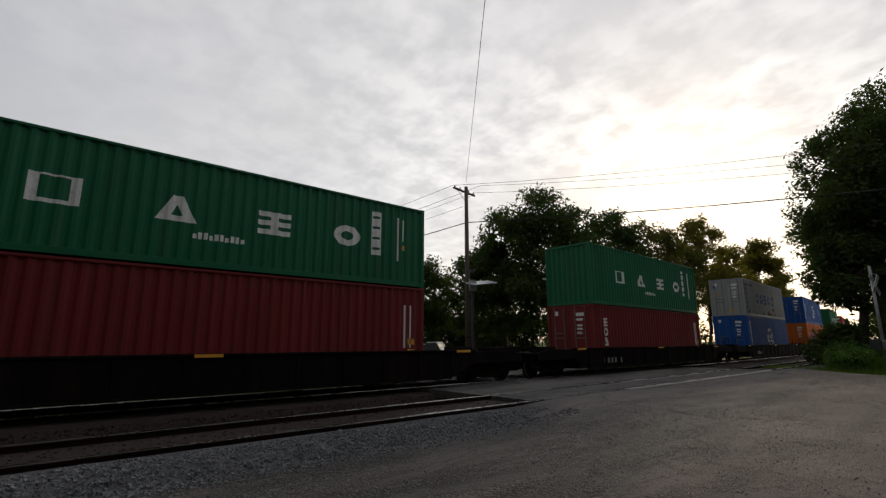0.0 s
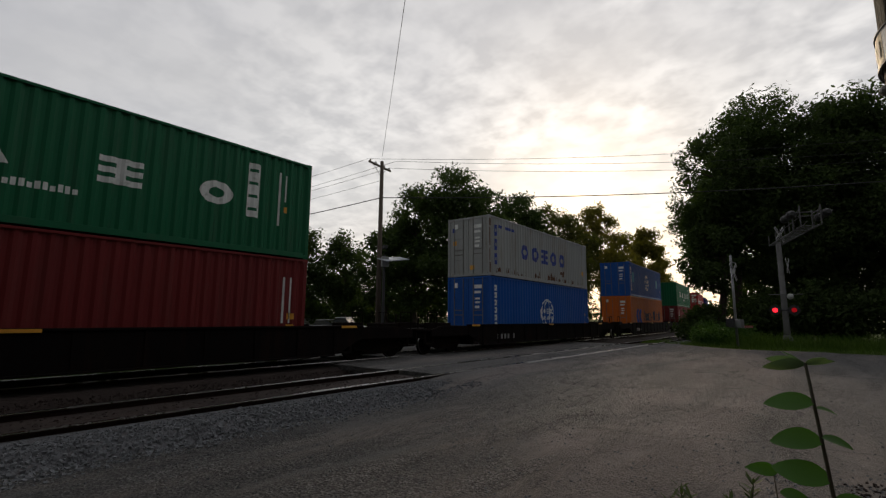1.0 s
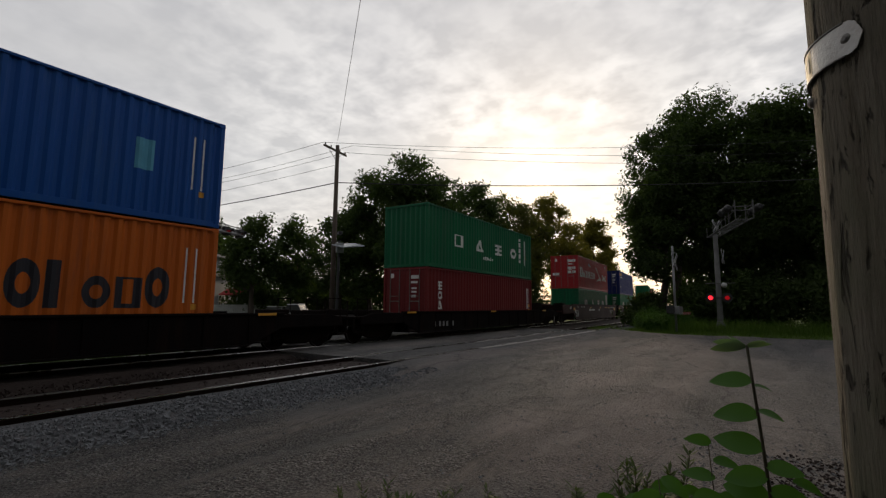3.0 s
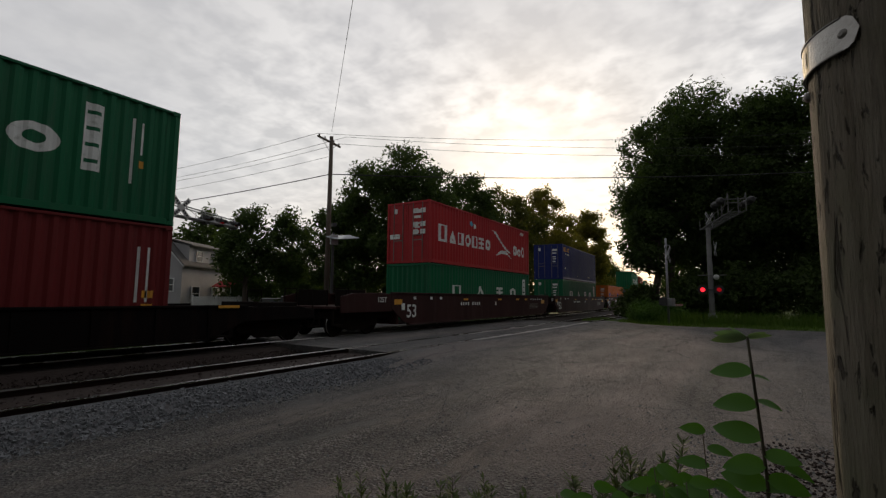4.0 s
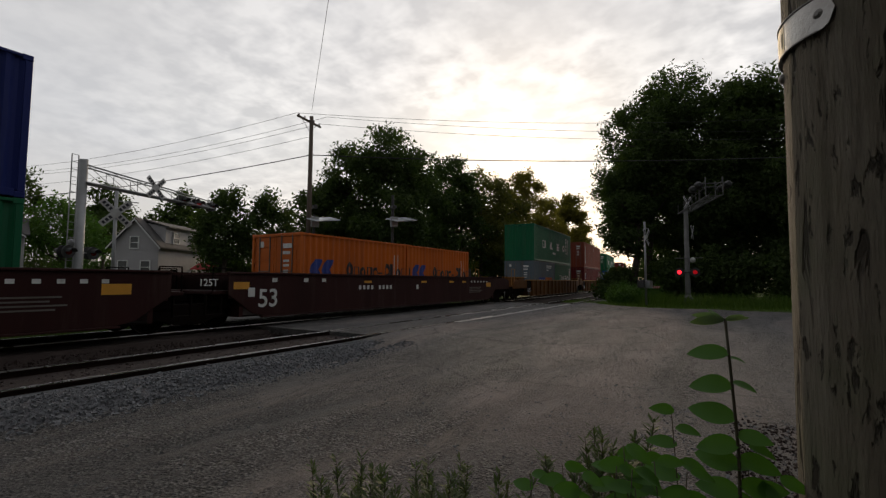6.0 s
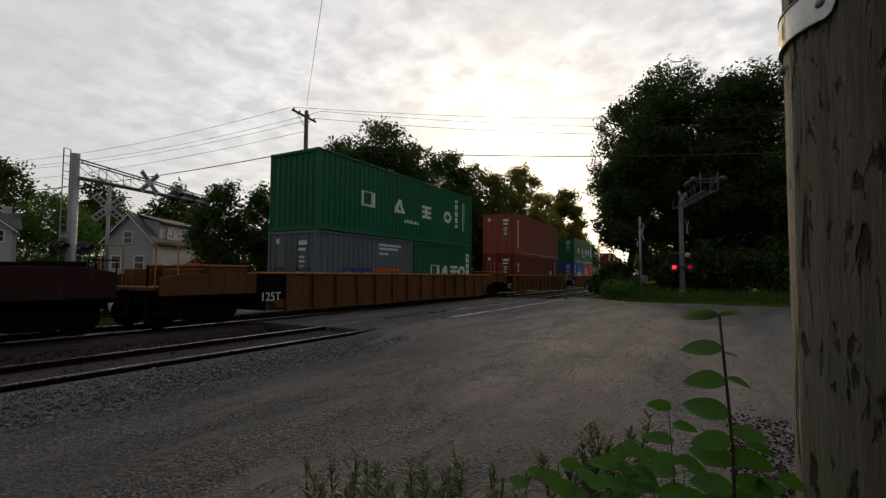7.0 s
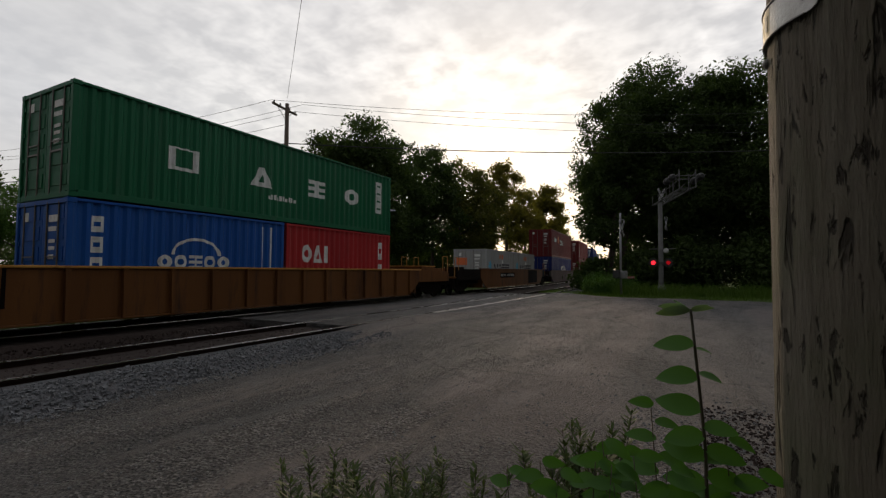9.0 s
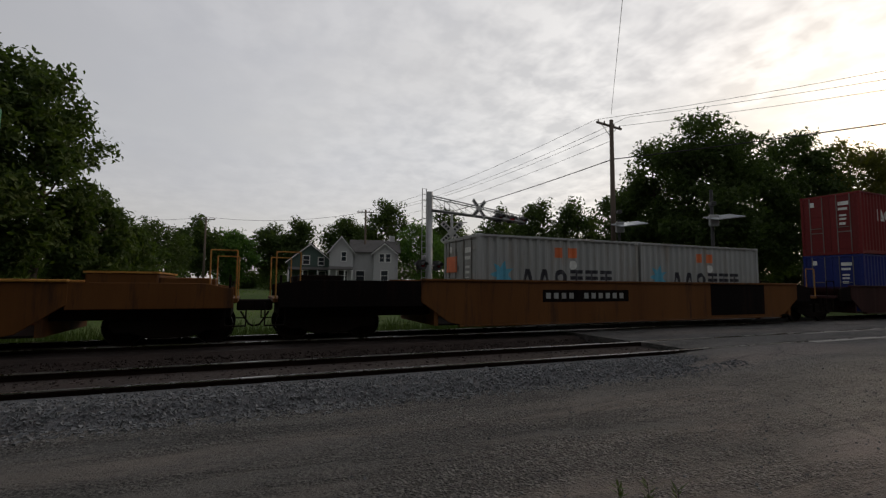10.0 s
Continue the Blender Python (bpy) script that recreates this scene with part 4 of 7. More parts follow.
        plate = part("number_board", Mesh().box(x - 0.002, x + 0.002, -4.1, -0.8, 0.92, 1.28), M_WELL_BLACK, root, "black band with pale number bars")
        for k in range(11):
            if k != 4:
                part("number_bar", Mesh().box(x + 0.0, x + 0.006, -3.98 + k * 0.28, -3.82 + k * 0.28, 1.02, 1.19), M_GREY, plate)
        part("patch", Mesh().box(x - 0.002, x + 0.003, 3.0, 5.9, 0.40, 1.49), M_WELL_BLACK, root, "large dark repainted patch")
    elif style == "yellow":
        part("patch", Mesh().box(x - 0.002, x + 0.001, -half_l - 0.49, -half_l + 0.75, 0.62, top - 0.01), M_WELL_BLACK, root, "dark repainted patch")
        part("number_mark", lettering("125T", 0.36, M_WHITE), M_WHITE, root, "white load mark 125T", at=(half_w + 0.006, -half_l - 0.36, 0.60))
    elif style == "black":
        for y in (-half_l - 0.3, -0.5, half_l - 0.4):
            part("reflective_mark", Mesh().box(half_w + 0.05, half_w + 0.056, y, y + 0.6, top - 0.02, top + 0.05), M_YELLOW, root)
        for y in (-5.8, -5.5, -5.2, -4.9, -4.4):
            part("small_mark", Mesh().box(x - 0.002, x + 0.003, y, y + 0.15, 0.48, 0.70), M_GALV, root)
    root.matrix_basis = pose(FAR_X, s0, 0)
    MOVERS.append((root, s0, 0.0))
    return root


def deco_cosco_grey(r, L, H):
    word(r, L / 2, -2.95, H * 0.37, 0.80, 0.80, 0.38, "ccscc", M_LBLUE, "dark blue blocks in place of lettering")
    for k, f in enumerate((0.5, 0.9, 0.6)):
        paint(r, "marking", [rect(-5.2 + k * 0.62, -5.2 + k * 0.62 + f * 0.6, H * 0.82, H * 0.87)], M_LBLUE, L / 2)
    deco_upright(r, L, H, -5.55, 3, M_LBLUE, 0.18)
    rng = random.Random(41)
    for k in range(46):
        y = rng.uniform(-5.7, 5.6)
        z, w, t = rng.uniform(0.16, 0.24), rng.uniform(0.05, 0.20), rng.uniform(0.08, 0.30) * (1.6 if -1.0 < y < 1.6 else 1.0)
        paint(r, "rust_mark", [[(y, z), (y + w, z + 0.01), (y + w * 0.9, z + t * 0.6), (y + w * 0.55, z + t), (y + w * 0.2, z + t * 0.7)]], M_RUST, L / 2)
    for y, z in ((1.9, 0.62), (2.1, 0.50), (2.25, 0.66)):
        paint(r, "rust_mark", [[(y, z), (y + 0.30, z + 0.02), (y + 0.24, z + 0.18), (y + 0.06, z + 0.2)]], M_RUST, L / 2)
    paint(r, "sticker", [disc(5.45, H * 0.33, 0.15, 12)], M_YELLOW, L / 2)
    for z0, z1, w in ((0.15, 0.62, 0.10), (0.70, 1.30, 0.06), (1.42, 2.30, 0.08), (2.36, 2.72, 0.11)):
        part("rust_mark", Mesh().box(CW - 0.004, CW + 0.0015, -L / 2 + 0.006, -L / 2 + 0.006 + w, z0, z1), M_RUST, r, "rusted corner post")
    for x, z, w in ((-0.95, 2.2, 0.16), (-0.9, 1.55, 0.2), (0.1, 0.3, 0.25)):
        part("sticker", Mesh().box(x, x + w, -L / 2 + 0.020, -L / 2 + 0.0262, z, z + 0.22), M_YELLOW if z < 2 else M_LBLUE, r)


def deco_globe_plain(r, L, H):
    globe(r, L / 2, 0.0, H * 0.42, 0.80, M_WHITE)
    deco_upright(r, L, H, -5.62, 6, None, 0.18)
    for y in (L / 2 - 0.85, L / 2 - 0.55):
        paint(r, "marking", [rect(y, y + 0.045, H * 0.34, H * 0.84)], M_SKYBLUE, L / 2)
    for z in (0.22, 0.40):
        paint(r, "sticker", [[(L / 2 - 0.62, H * z), (L / 2 - 0.44, H * z), (L / 2 - 0.53, H * z + 0.2)]], M_YELLOW, L / 2)


def deco_globe(r, L, H):
    globe(r, L / 2, 0.0, H * 0.49, 0.72, M_WHITE)
    deco_upright(r, L, H, -5.62, 6)
    paint(r, "patch", [rect(-5.0, -4.55, H * 0.42, H * 0.72)], M_SKYBLUE, L / 2, "pale faded blue patch")
    paint(r, "patch", [rect(3.95, 4.35, H * 0.40, H * 0.66)], M_SKYBLUE, L / 2, "pale faded blue patch")
    deco_small_end(r, L, H)


def deco_small_end(r, L, H):
    for y in (L / 2 - 0.8, L / 2 - 0.55):
        paint(r, "marking", [rect(y, y + 0.045, H * 0.32, H * 0.80)], M_WHITE, L / 2)
    paint(r, "sticker", [rect(L / 2 - 0.6, L / 2 - 0.46, H * 0.26, H * 0.31)], M_YELLOW, L / 2)


def deco_orange(r, L, H, y=-4.4, z=0.58, size=1.0, text_y=-1.8):
    h = L / 2
    for dy in (0.0, 0.88 * size):
        a = y + dy
        paint(r, "logo_shape", [[(a, z + 0.62 * size), (a + 0.42 * size, z + 1.25 * size), (a + 1.0 * size, z + 1.25 * size), (a + 0.72 * size, z + 0.68 * size), (a + 1.0 * size, z + 0.02), (a + 0.42 * size, z + 0.02)]], M_LBLUE, h, "blue slanted arrow shape")
    w, g = 0.545 * size, 0.075 * size
    for i in range(11):
        if i != 5:
            tall = i in (0, 6, 7, 10)
            kd = "block" if i in (7,) else ("slot" if i % 2 else "ring")
            ww = w * (0.45 if i == 7 else 1)
            paint(r, "logo_shape", glyph(kd, text_y + i * (w + g), z + 0.22 * size, ww, (0.98 if tall else 0.70) * size), M_BLACK, h, "black block in place of lettering")
        else:
            paint(r, "logo_shape", [rect(text_y + i * (w + g), text_y + i * (w + g) + w * 0.8, z + 0.5 * size, z + 0.6 * size)], M_BLACK, h)
    deco_small_end(r, L, H)


def deco_orange_forty(r, L, H):
    deco_orange(r, L, H)


def deco_orange_twenty(r, L, H):
    deco_orange(r, L, H, -2.6, 0.95, 0.62, -0.75)


def deco_ship_line(r, L, H):
    h = L / 2
    paint(r, "logo_shape", glyph("slot", -5.25, H * 0.37, 0.80, 0.82), M_WHITE, h, "tall white block in place of lettering")
    for i in range(6):
        paint(r, "logo_shape", glyph(("wedge", "slot", "ring", "slot", "bars", "ring")[i], -4.25 + i * 0.78, H * 0.37, 0.60, 0.62), M_WHITE, h, "white block in place of lettering")
    # swooping bird badge
    paint(r, "logo_shape", [[(0.55, H * 0.80), (1.3, H * 0.66), (2.2, H * 0.48), (2.75, H * 0.40), (3.2, H * 0.41), (2.55, H * 0.48), (1.7, H * 0.62), (1.05, H * 0.78)]], M_WHITE, h, "white wing shape")
    paint(r, "logo_shape", [[(1.0, H * 0.30), (1.6, H * 0.42), (2.4, H * 0.44), (3.3, H * 0.28), (2.6, H * 0.36), (1.8, H * 0.36)]], M_WHITE, h, "white wing shape")
    for y, w, t in ((3.55, 0.55, 0.66), (4.2, 0.5, 0.50), (4.8, 0.55, 0.66)):
        paint(r, "logo_shape", glyph("ring", y, H * 0.37, w, t), M_WHITE, h, "white block in place of lettering")
    paint(r, "logo_shape", [disc(-2.0, H * 0.80, 0.16, 12)], M_SKYBLUE, h, "small round badge")
    paint(r, "logo_shape", [disc(-1.65, H * 0.77, 0.14, 12)], M_WHITE, h, "small round badge")
    for k in range(4):
        paint(r, "marking", [rect(4.7 + k * 0.16, 4.8 + k * 0.16, H * 0.86, H * 0.92)], M_WHITE, h)
    for x, z in ((0.45, 0.80), (0.85, 0.80), (0.45, 0.58), (0.85, 0.58), (0.45, 0.46), (0.85, 0.46), (-0.9, 0.40), (-0.6, 0.40)):
        part("sticker", Mesh().box(x - 0.14, x + 0.14, -L / 2 + 0.0, -L / 2 + 0.006, z * H, z * H + 0.22), M_WHITE, r)


def deco_navy(r, L, H):
    h = L / 2
    word(r, h, -6.0 + 0.35, H * 0.80, 0.30, 0.34, 0.06, "ssacc", M_YELLOW, "yellow blocks in place of lettering")
    for k in range(9):
        paint(r, "marking", [rect(-5.1 + k * 0.12, -5.02 + k * 0.12, H * 0.71, H * 0.75)], M_WHITE, h)
    deco_small_end(r, L, H)
    for y, z in ((-5.3, 0.3), (-1.2, 0.12), (3.0, 0.14)):
        paint(r, "patch", [rect(y, y + 0.16, H * z, H * z + 0.12)], M_WHITE, h)


def deco_blue_grey(r, L, H):
    h = L / 2
    paint(r, "logo_shape", [rect(-1.6, 0.1, 0.55, 1.30)], M_LBLUE, h, "blue painted panel")
    word(r, h, -1.5, 0.70, 0.42, 0.46, 0.10, "sac", M_WHITE, "white blocks in place of lettering")
    paint(r, "logo_shape", [rect(0.15, 2.1, 0.55, 1.30)], M_ORANGE, h, "orange painted panel")
    word(r, h, 0.30, 0.70, 0.26, 0.50, 0.07, "iiccsc", M_LBLUE, "dark blocks in place of lettering")
    for z, w in ((0.86, 1.5), (0.80, 1.3), (0.72, 0.6)):
        paint(r, "marking", [rect(0.6, 0.6 + w, H * z, H * z + 0.09)], M_WHITE, h)


def deco_green_wide(r, L, H):
    deco_green(r, L, H, True, True)


def deco_green_small(r, L, H):
    deco_green(r, L, H, False)


def deco_triton(r, L, H):
    deco_upright(r, L, H, -5.4, 6)
    paint(r, "marking", [rect(0.7, 0.78, H * 0.74, H * 0.88)], M_WHITE, L / 2)


def deco_tex(r, L, H):
    h = L / 2
    paint(r, "sticker", [rect(-5.35, -5.0, H * 0.50, H * 0.74), [(-5.3, H * 0.55), (-5.05, H * 0.55), (-5.05, H * 0.70)]], M_WHITE, h)
    paint(r, "sticker", [rect(-5.28, -5.07, H * 0.56, H * 0.68)], M_LBLUE, h)
    deco_upright(r, L, H, 4.9, 3)
    word(r, h, 3.4, H * 0.42, 0.30, 0.4, 0.1, "ia", M_WHITE, "white blocks in place of lettering")


def deco_blue_twenty(r, L, H):
    h = L / 2
    deco_upright(r, L, H, -2.55, 4)
    word(r, h, -1.05, 1.05, 0.36, 0.36, 0.06, "ccscc", M_WHITE, "white blocks in place of lettering")
    arc = [(0.0 + 0.72 * math.cos(a * math.pi / 14), 1.42 + 0.46 * math.sin(a * math.pi / 14)) for a in range(15)]
    paint(r, "logo_shape", [arc + [(y * 0.88, 1.42 + (z - 1.42) * 0.84) for y, z in arc[::-1]]], M_WHITE, h, "white arched badge")
    for y in (2.15, 2.5):
        paint(r, "marking", [rect(y, y + 0.06, H * 0.42, H * 0.92)], M_WHITE, h)


def deco_cai(r, L, H):
    for y, kd in ((-2.3, "ring"), (-1.75, "wedge"), (-1.2, "block")):
        paint(r, "logo_shape", glyph(kd, y, H * 0.50, 0.48 if kd != "block" else 0.2, 0.62), M_WHITE, L / 2, "white block in place of lettering")
    deco_upright(r, L, H, 2.2, 2)


def deco_pale_twenty(r, L, H):
    h = L / 2
    pts = []
    for i in range(14):
        a, q = 2 * math.pi * i / 14, (0.42 if i % 2 else 0.2)
        pts.append((-2.2 + q * math.cos(a), 1.42 + q * math.sin(a)))
    paint(r, "logo_shape", [pts], M_SKYBLUE, h, "pale blue star shape")
    word(r, h, -1.55, 1.10, 0.46, 0.50, 0.14, "aacsss"[:6], M_BLACK, "black blocks in place of lettering")
    paint(r, "patch", [rect(-0.35, -0.05, H * 0.76, H * 0.88)], M_ORANGE_MARK, h)
    paint(r, "patch", [rect(0.15, 0.50, H * 0.76, H * 0.88)], M_ORANGE_MARK, h)
    paint(r, "patch", [disc(0.35, 1.75, 0.14, 12)], M_WHITE, h)
    part("patch", Mesh().box(-1.0, -0.2, -L / 2 - 0.002, -L / 2 + 0.004, 1.5, 2.0), M_ORANGE_MARK, r, "orange painted patch")


def deco_golden(r, L, H):
    word(r, L / 2, -4.6, H * 0.55, 0.36, 0.55, 0.12, "iac", M_WHITE, "white blocks in place of lettering")
    word(r, L / 2, -1.2, H * 0.50, 0.40, 0.55, 0.12, "caiii", M_WHITE, "white blocks in place of lettering")
    paint(r, "logo_shape", [disc(-2.3, H * 0.68, 0.4, 10)], M_ORANGE_MARK, L / 2, "orange round badge")


def deco_word_white(r, L, H):
    word(r, L / 2, -0.6, H * 0.42, 0.40, 0.6, 0.12, "aacsa"[:5], M_WHITE, "white blocks in place of lettering")


LOW, TALL, FORTY, TWENTY = 2.591, 2.896, 12.192, 6.058
A_FLOOR, B_FLOOR = 0.50, 0.36
GREEN_TXT = "green corrugated steel shipping container with wide pale shapes"
RED_TXT = "oxide red corrugated steel shipping container"


def stack(s0, floor, low, high):
    z = floor
    for spec in (low, high):
        if not spec:
            continue
        top = 0
        for off, length, height, mat, doors, label, deco in spec:
            place_box(s0 + off, z, length, height, mat, doors, label, deco)
            top = height
        z += top + 0.012


def forty(height, mat, doors, label, deco=None):
    return [(0.0, FORTY, height, mat, doors, label, deco)]


def twenties(m1, l1, d1, m2, l2, d2, doors=True):
    return [(-3.075, TWENTY, LOW, m1, doors, l1, d1), (3.075, TWENTY, LOW, m2, doors, l2, d2)]


green_forty = forty(LOW, M_GREEN, False, GREEN_TXT, deco_green)
green_tall = forty(TALL, M_GREEN, False, GREEN_TXT, deco_green)
green_doors = forty(LOW, M_GREEN, True, GREEN_TXT + " and door end", deco_green_wide)
red_forty = forty(LOW, M_RED, True, RED_TXT + " with yellow stickers", deco_red)

BLACK_TXT = "sooty black well car with low side sills"
RED_CAR_TXT = "brown-red well car with white number marks"
YEL_CAR_TXT = "grimy orange ribbed well car with yellow top edge"


def build_train():
    stack(3.05, A_FLOOR, red_forty, green_forty)
    stack(24.85, A_FLOOR, red_forty, green_tall)
    stack(46.9, A_FLOOR - 0.02, forty(TALL, M_BLUE, True, "bright blue shipping container with round white badge", deco_globe_plain),
          forty(TALL, M_GREY, True, "rust-streaked light grey shipping container with dark blue blocks", deco_cosco_grey))
    stack(69.2, A_FLOOR - 0.02, forty(TALL, M_ORANGE, True, "scuffed orange shipping container with blue arrows", deco_orange_forty),
          forty(TALL, M_BLUE, True, "bright blue shipping container with round white badge", deco_globe))
    stack(91.0, A_FLOOR, red_forty, green_tall)
    for s0 in (3.05, 24.85, 46.8, 69.2, 91.0):
        well_car(s0, "black", "own", "own", 10.95, 10.95, BLACK_TXT)
    stack(114.4, B_FLOOR, forty(LOW, M_GREEN, False, GREEN_TXT, deco_green_wide), forty(TALL, M_BRIGHT_RED, True, "signal red shipping container with white bird shape", deco_ship_line))
    stack(134.3, B_FLOOR, green_doors, forty(TALL, M_NAVY, True, "navy blue shipping container with yellow blocks", deco_navy))
    stack(153.6, B_FLOOR, twenties(M_ORANGE, "short orange shipping container with blue arrows", deco_orange_twenty, M_ORANGE, "short orange shipping container with blue arrows", deco_orange_twenty), None)
    well_car(114.4, "red", "own", "shared", 12.3, 9.85, RED_CAR_TXT)
    well_car(134.1, "red", "joint", "shared", 9.85, 9.85, RED_CAR_TXT)
    well_car(153.8, "red", "joint", "own", 9.85, 11.6, RED_CAR_TXT)
    stack(177.3, B_FLOOR, twenties(M_BLUEGREY, "weathered blue-grey short shipping container with orange panel", deco_blue_grey, M_GREEN, "short green shipping container with pale shapes", deco_green_small), green_tall)
    stack(196.6, B_FLOOR, forty(LOW, M_RED, True, RED_TXT + " with small white marks", deco_tex), forty(TALL, M_BROWN_RED, True, "brown-red shipping container with a column of white marks", deco_triton))
    stack(216.3, B_FLOOR, twenties(M_BLUE, "short bright blue shipping container with arched white badge", deco_blue_twenty, M_BRIGHT_RED, "short red shipping container with white blocks", deco_cai), green_doors)
    well_car(177.0, "yellow", "own", "shared", 11.6, 9.85, YEL_CAR_TXT)
    well_car(196.65, "yellow", "joint", "shared", 9.8, 9.8, YEL_CAR_TXT)
    well_car(216.3, "yellow", "joint", "own", 9.85, 11.9, YEL_CAR_TXT)
    stack(240.15, B_FLOOR - 0.06, twenties(M_GREY, "short pale grey shipping container with blue star", deco_pale_twenty, M_GREY, "short pale grey shipping container with blue star", deco_pale_twenty), None)
    stack(259.7, B_FLOOR, forty(LOW, M_NAVY, True, "dark blue shipping container with white blocks", deco_word_white), forty(TALL, M_RED, True, "oxide red shipping container with white blocks and round badge", deco_golden))
    stack(279.3, B_FLOOR, forty(LOW, M_RED, True, RED_TXT, deco_red), forty(TALL, M_RED, True, RED_TXT, deco_triton))
    well_car(240.15, "plain", "own", "shared", 11.9, 9.8, "grimy orange flat-sided well car with a dark patch")
    well_car(259.7, "dark", "joint", "shared", 9.75, 9.75, "dark brown flat-sided well car")
    well_car(279.25, "dark", "joint", "own", 9.8, 11.9, "dark brown flat-sided well car")
    stack(303.0, B_FLOOR, forty(LOW, M_GREY, True, "light grey shipping container", deco_small_end), forty(TALL, M_NAVY, True, "navy blue shipping container", deco_navy))
    stack(323.0, B_FLOOR, forty(LOW, M_GREY, True, "light grey shipping container", deco_small_end), forty(LOW, M_GREY, True, "light grey shipping container", deco_small_end))
    well_car(303.0, "dark", "own", "shared", 11.8, 10.0, "dark brown flat-sided well car")
    well_car(323.0, "dark", "joint", "own", 10.0, 11.6, "dark brown flat-sided well car")
    for t in TEMPLATES.values():
        for o in (*t.children_recursive, t):
            bpy.data.objects.remove(o)


build_train()


# ---- trees and plants ----
def polar(az, d, z=0.0):
    a = radians(az)
    return Vector((-d * math.sin(a), d * math.cos(a), z))


def leaf_cloud(rng, centres, radii, count, size, flat=0.75):
    """Small leaf blades round clump centres, denser towards the skin of each clump."""
    idx = rng.choice(len(centres), count, p=radii ** 2 / (radii ** 2).sum())
    d = rng.normal(0, 1, (count, 3))
    d /= np.linalg.norm(d, axis=1)[:, None]
    r = radii[idx] * (0.25 + 0.85 * rng.random(count) ** 0.6)
    p = centres[idx] + d * r[:, None] * (1, 1, flat) + rng.normal(0, size * 1.1, (count, 3))
    nrm = d * 0.5 + rng.normal(0, 0.6, (count, 3)) + (0, 0, 0.4)
    nrm /= np.linalg.norm(nrm, axis=1)[:, None]
    t = np.cross(nrm, rng.normal(0, 1, (count, 3)))
    t /= np.linalg.norm(t, axis=1)[:, None]
    b = np.cross(nrm, t)
    s = size * rng.uniform(0.6, 1.4, count)[:, None]
    v = np.stack([p - t * s, p + b * s * 0.42 + nrm * s * 0.12, p + t * s, p - b * s * 0.42 + nrm * s * 0.12], 1)
    return v.reshape(-1, 3), np.arange(4 * count).reshape(-1, 4)


def tree(at, height, radius, base, leaves, size, mat, label, seed, clumps=34, stem=0.22, lean=0.0, spread=0.24, name="tree"):
    """Tapered trunk, limbs to each clump, and a crown of leaf clumps with gaps."""
    rng = np.random.default_rng(seed)
    root = tagged(new(name), label, "tree" if name == "tree" else "bush")
    root.matrix_basis = pose(at[0], at[1], -0.35)
    mid = (height + base) / 2
    cs = []
    while len(cs) < clumps:
        q = rng.uniform(-1, 1, 3)
        n2 = np.linalg.norm(q)
        if 0.35 < n2 < 1:
            wide = 1.0 - 0.25 * max(q[2], 0)
            cs.append((q[0] * radius * 0.86 * wide, q[1] * radius * 0.86 * wide, mid + q[2] * (height - base) * 0.46))
    cs = np.array(cs)
    rs = radius * rng.uniform(spread * 0.7, spread * 1.45, clumps)
    # twig tufts round each clump, so that the outline is ragged
    tufts = 9
    q = rng.normal(0, 1, (clumps * tufts, 3))
    q /= np.linalg.norm(q, axis=1)[:, None]
    main = cs
    cs2 = np.repeat(cs, tufts, 0) + q * np.repeat(rs, tufts)[:, None] * rng.uniform(0.5, 1.25, (clumps * tufts, 1)) * (1, 1, 0.8)
    rs2 = np.repeat(rs, tufts) * rng.uniform(0.22, 0.52, clumps * tufts)
    v, f = leaf_cloud(rng, np.concatenate([cs, cs2]), np.concatenate([rs * 0.75, rs2 * 1.25]), leaves, size)
    wood = Mesh()
    top = base + (height - base) * 0.62
    bend_x, bend_y = rng.normal(0, 0.25, 2)
    wood.tube([(0, 0, 0), (bend_x * 0.3, bend_y * 0.3, base * 0.5), (bend_x, bend_y, base), (bend_x * 1.5 + lean, bend_y * 1.5, top)], [stem * 1.35, stem, stem * 0.8, stem * 0.25], 9)
    part("trunk", wood, M_BARK, root, smooth=True)
    limbs = Mesh()
    for c0 in cs[:: 1 if clumps < 40 else 2]:
        h0 = min(max(base * 0.8, c0[2] - 0.55 * math.hypot(c0[0], c0[1])), top)
        a = Vector((bend_x, bend_y, h0))
        b = Vector(c0)
        limbs.tube([a, a.lerp(b, 0.5) + Vector((0, 0, -0.08 * (b - a).length)), b], [stem * 0.34, stem * 0.2, 0.02], 5)
    part("branchwork", limbs, M_BARK, root)
    part("crown", big_mesh("crown", v, f, mat), mat, root)
    return root


DARK = "dark leafy tree in shade with an uneven crown"
WARM = "thin-crowned tree with low sun glow painted into its leaves"


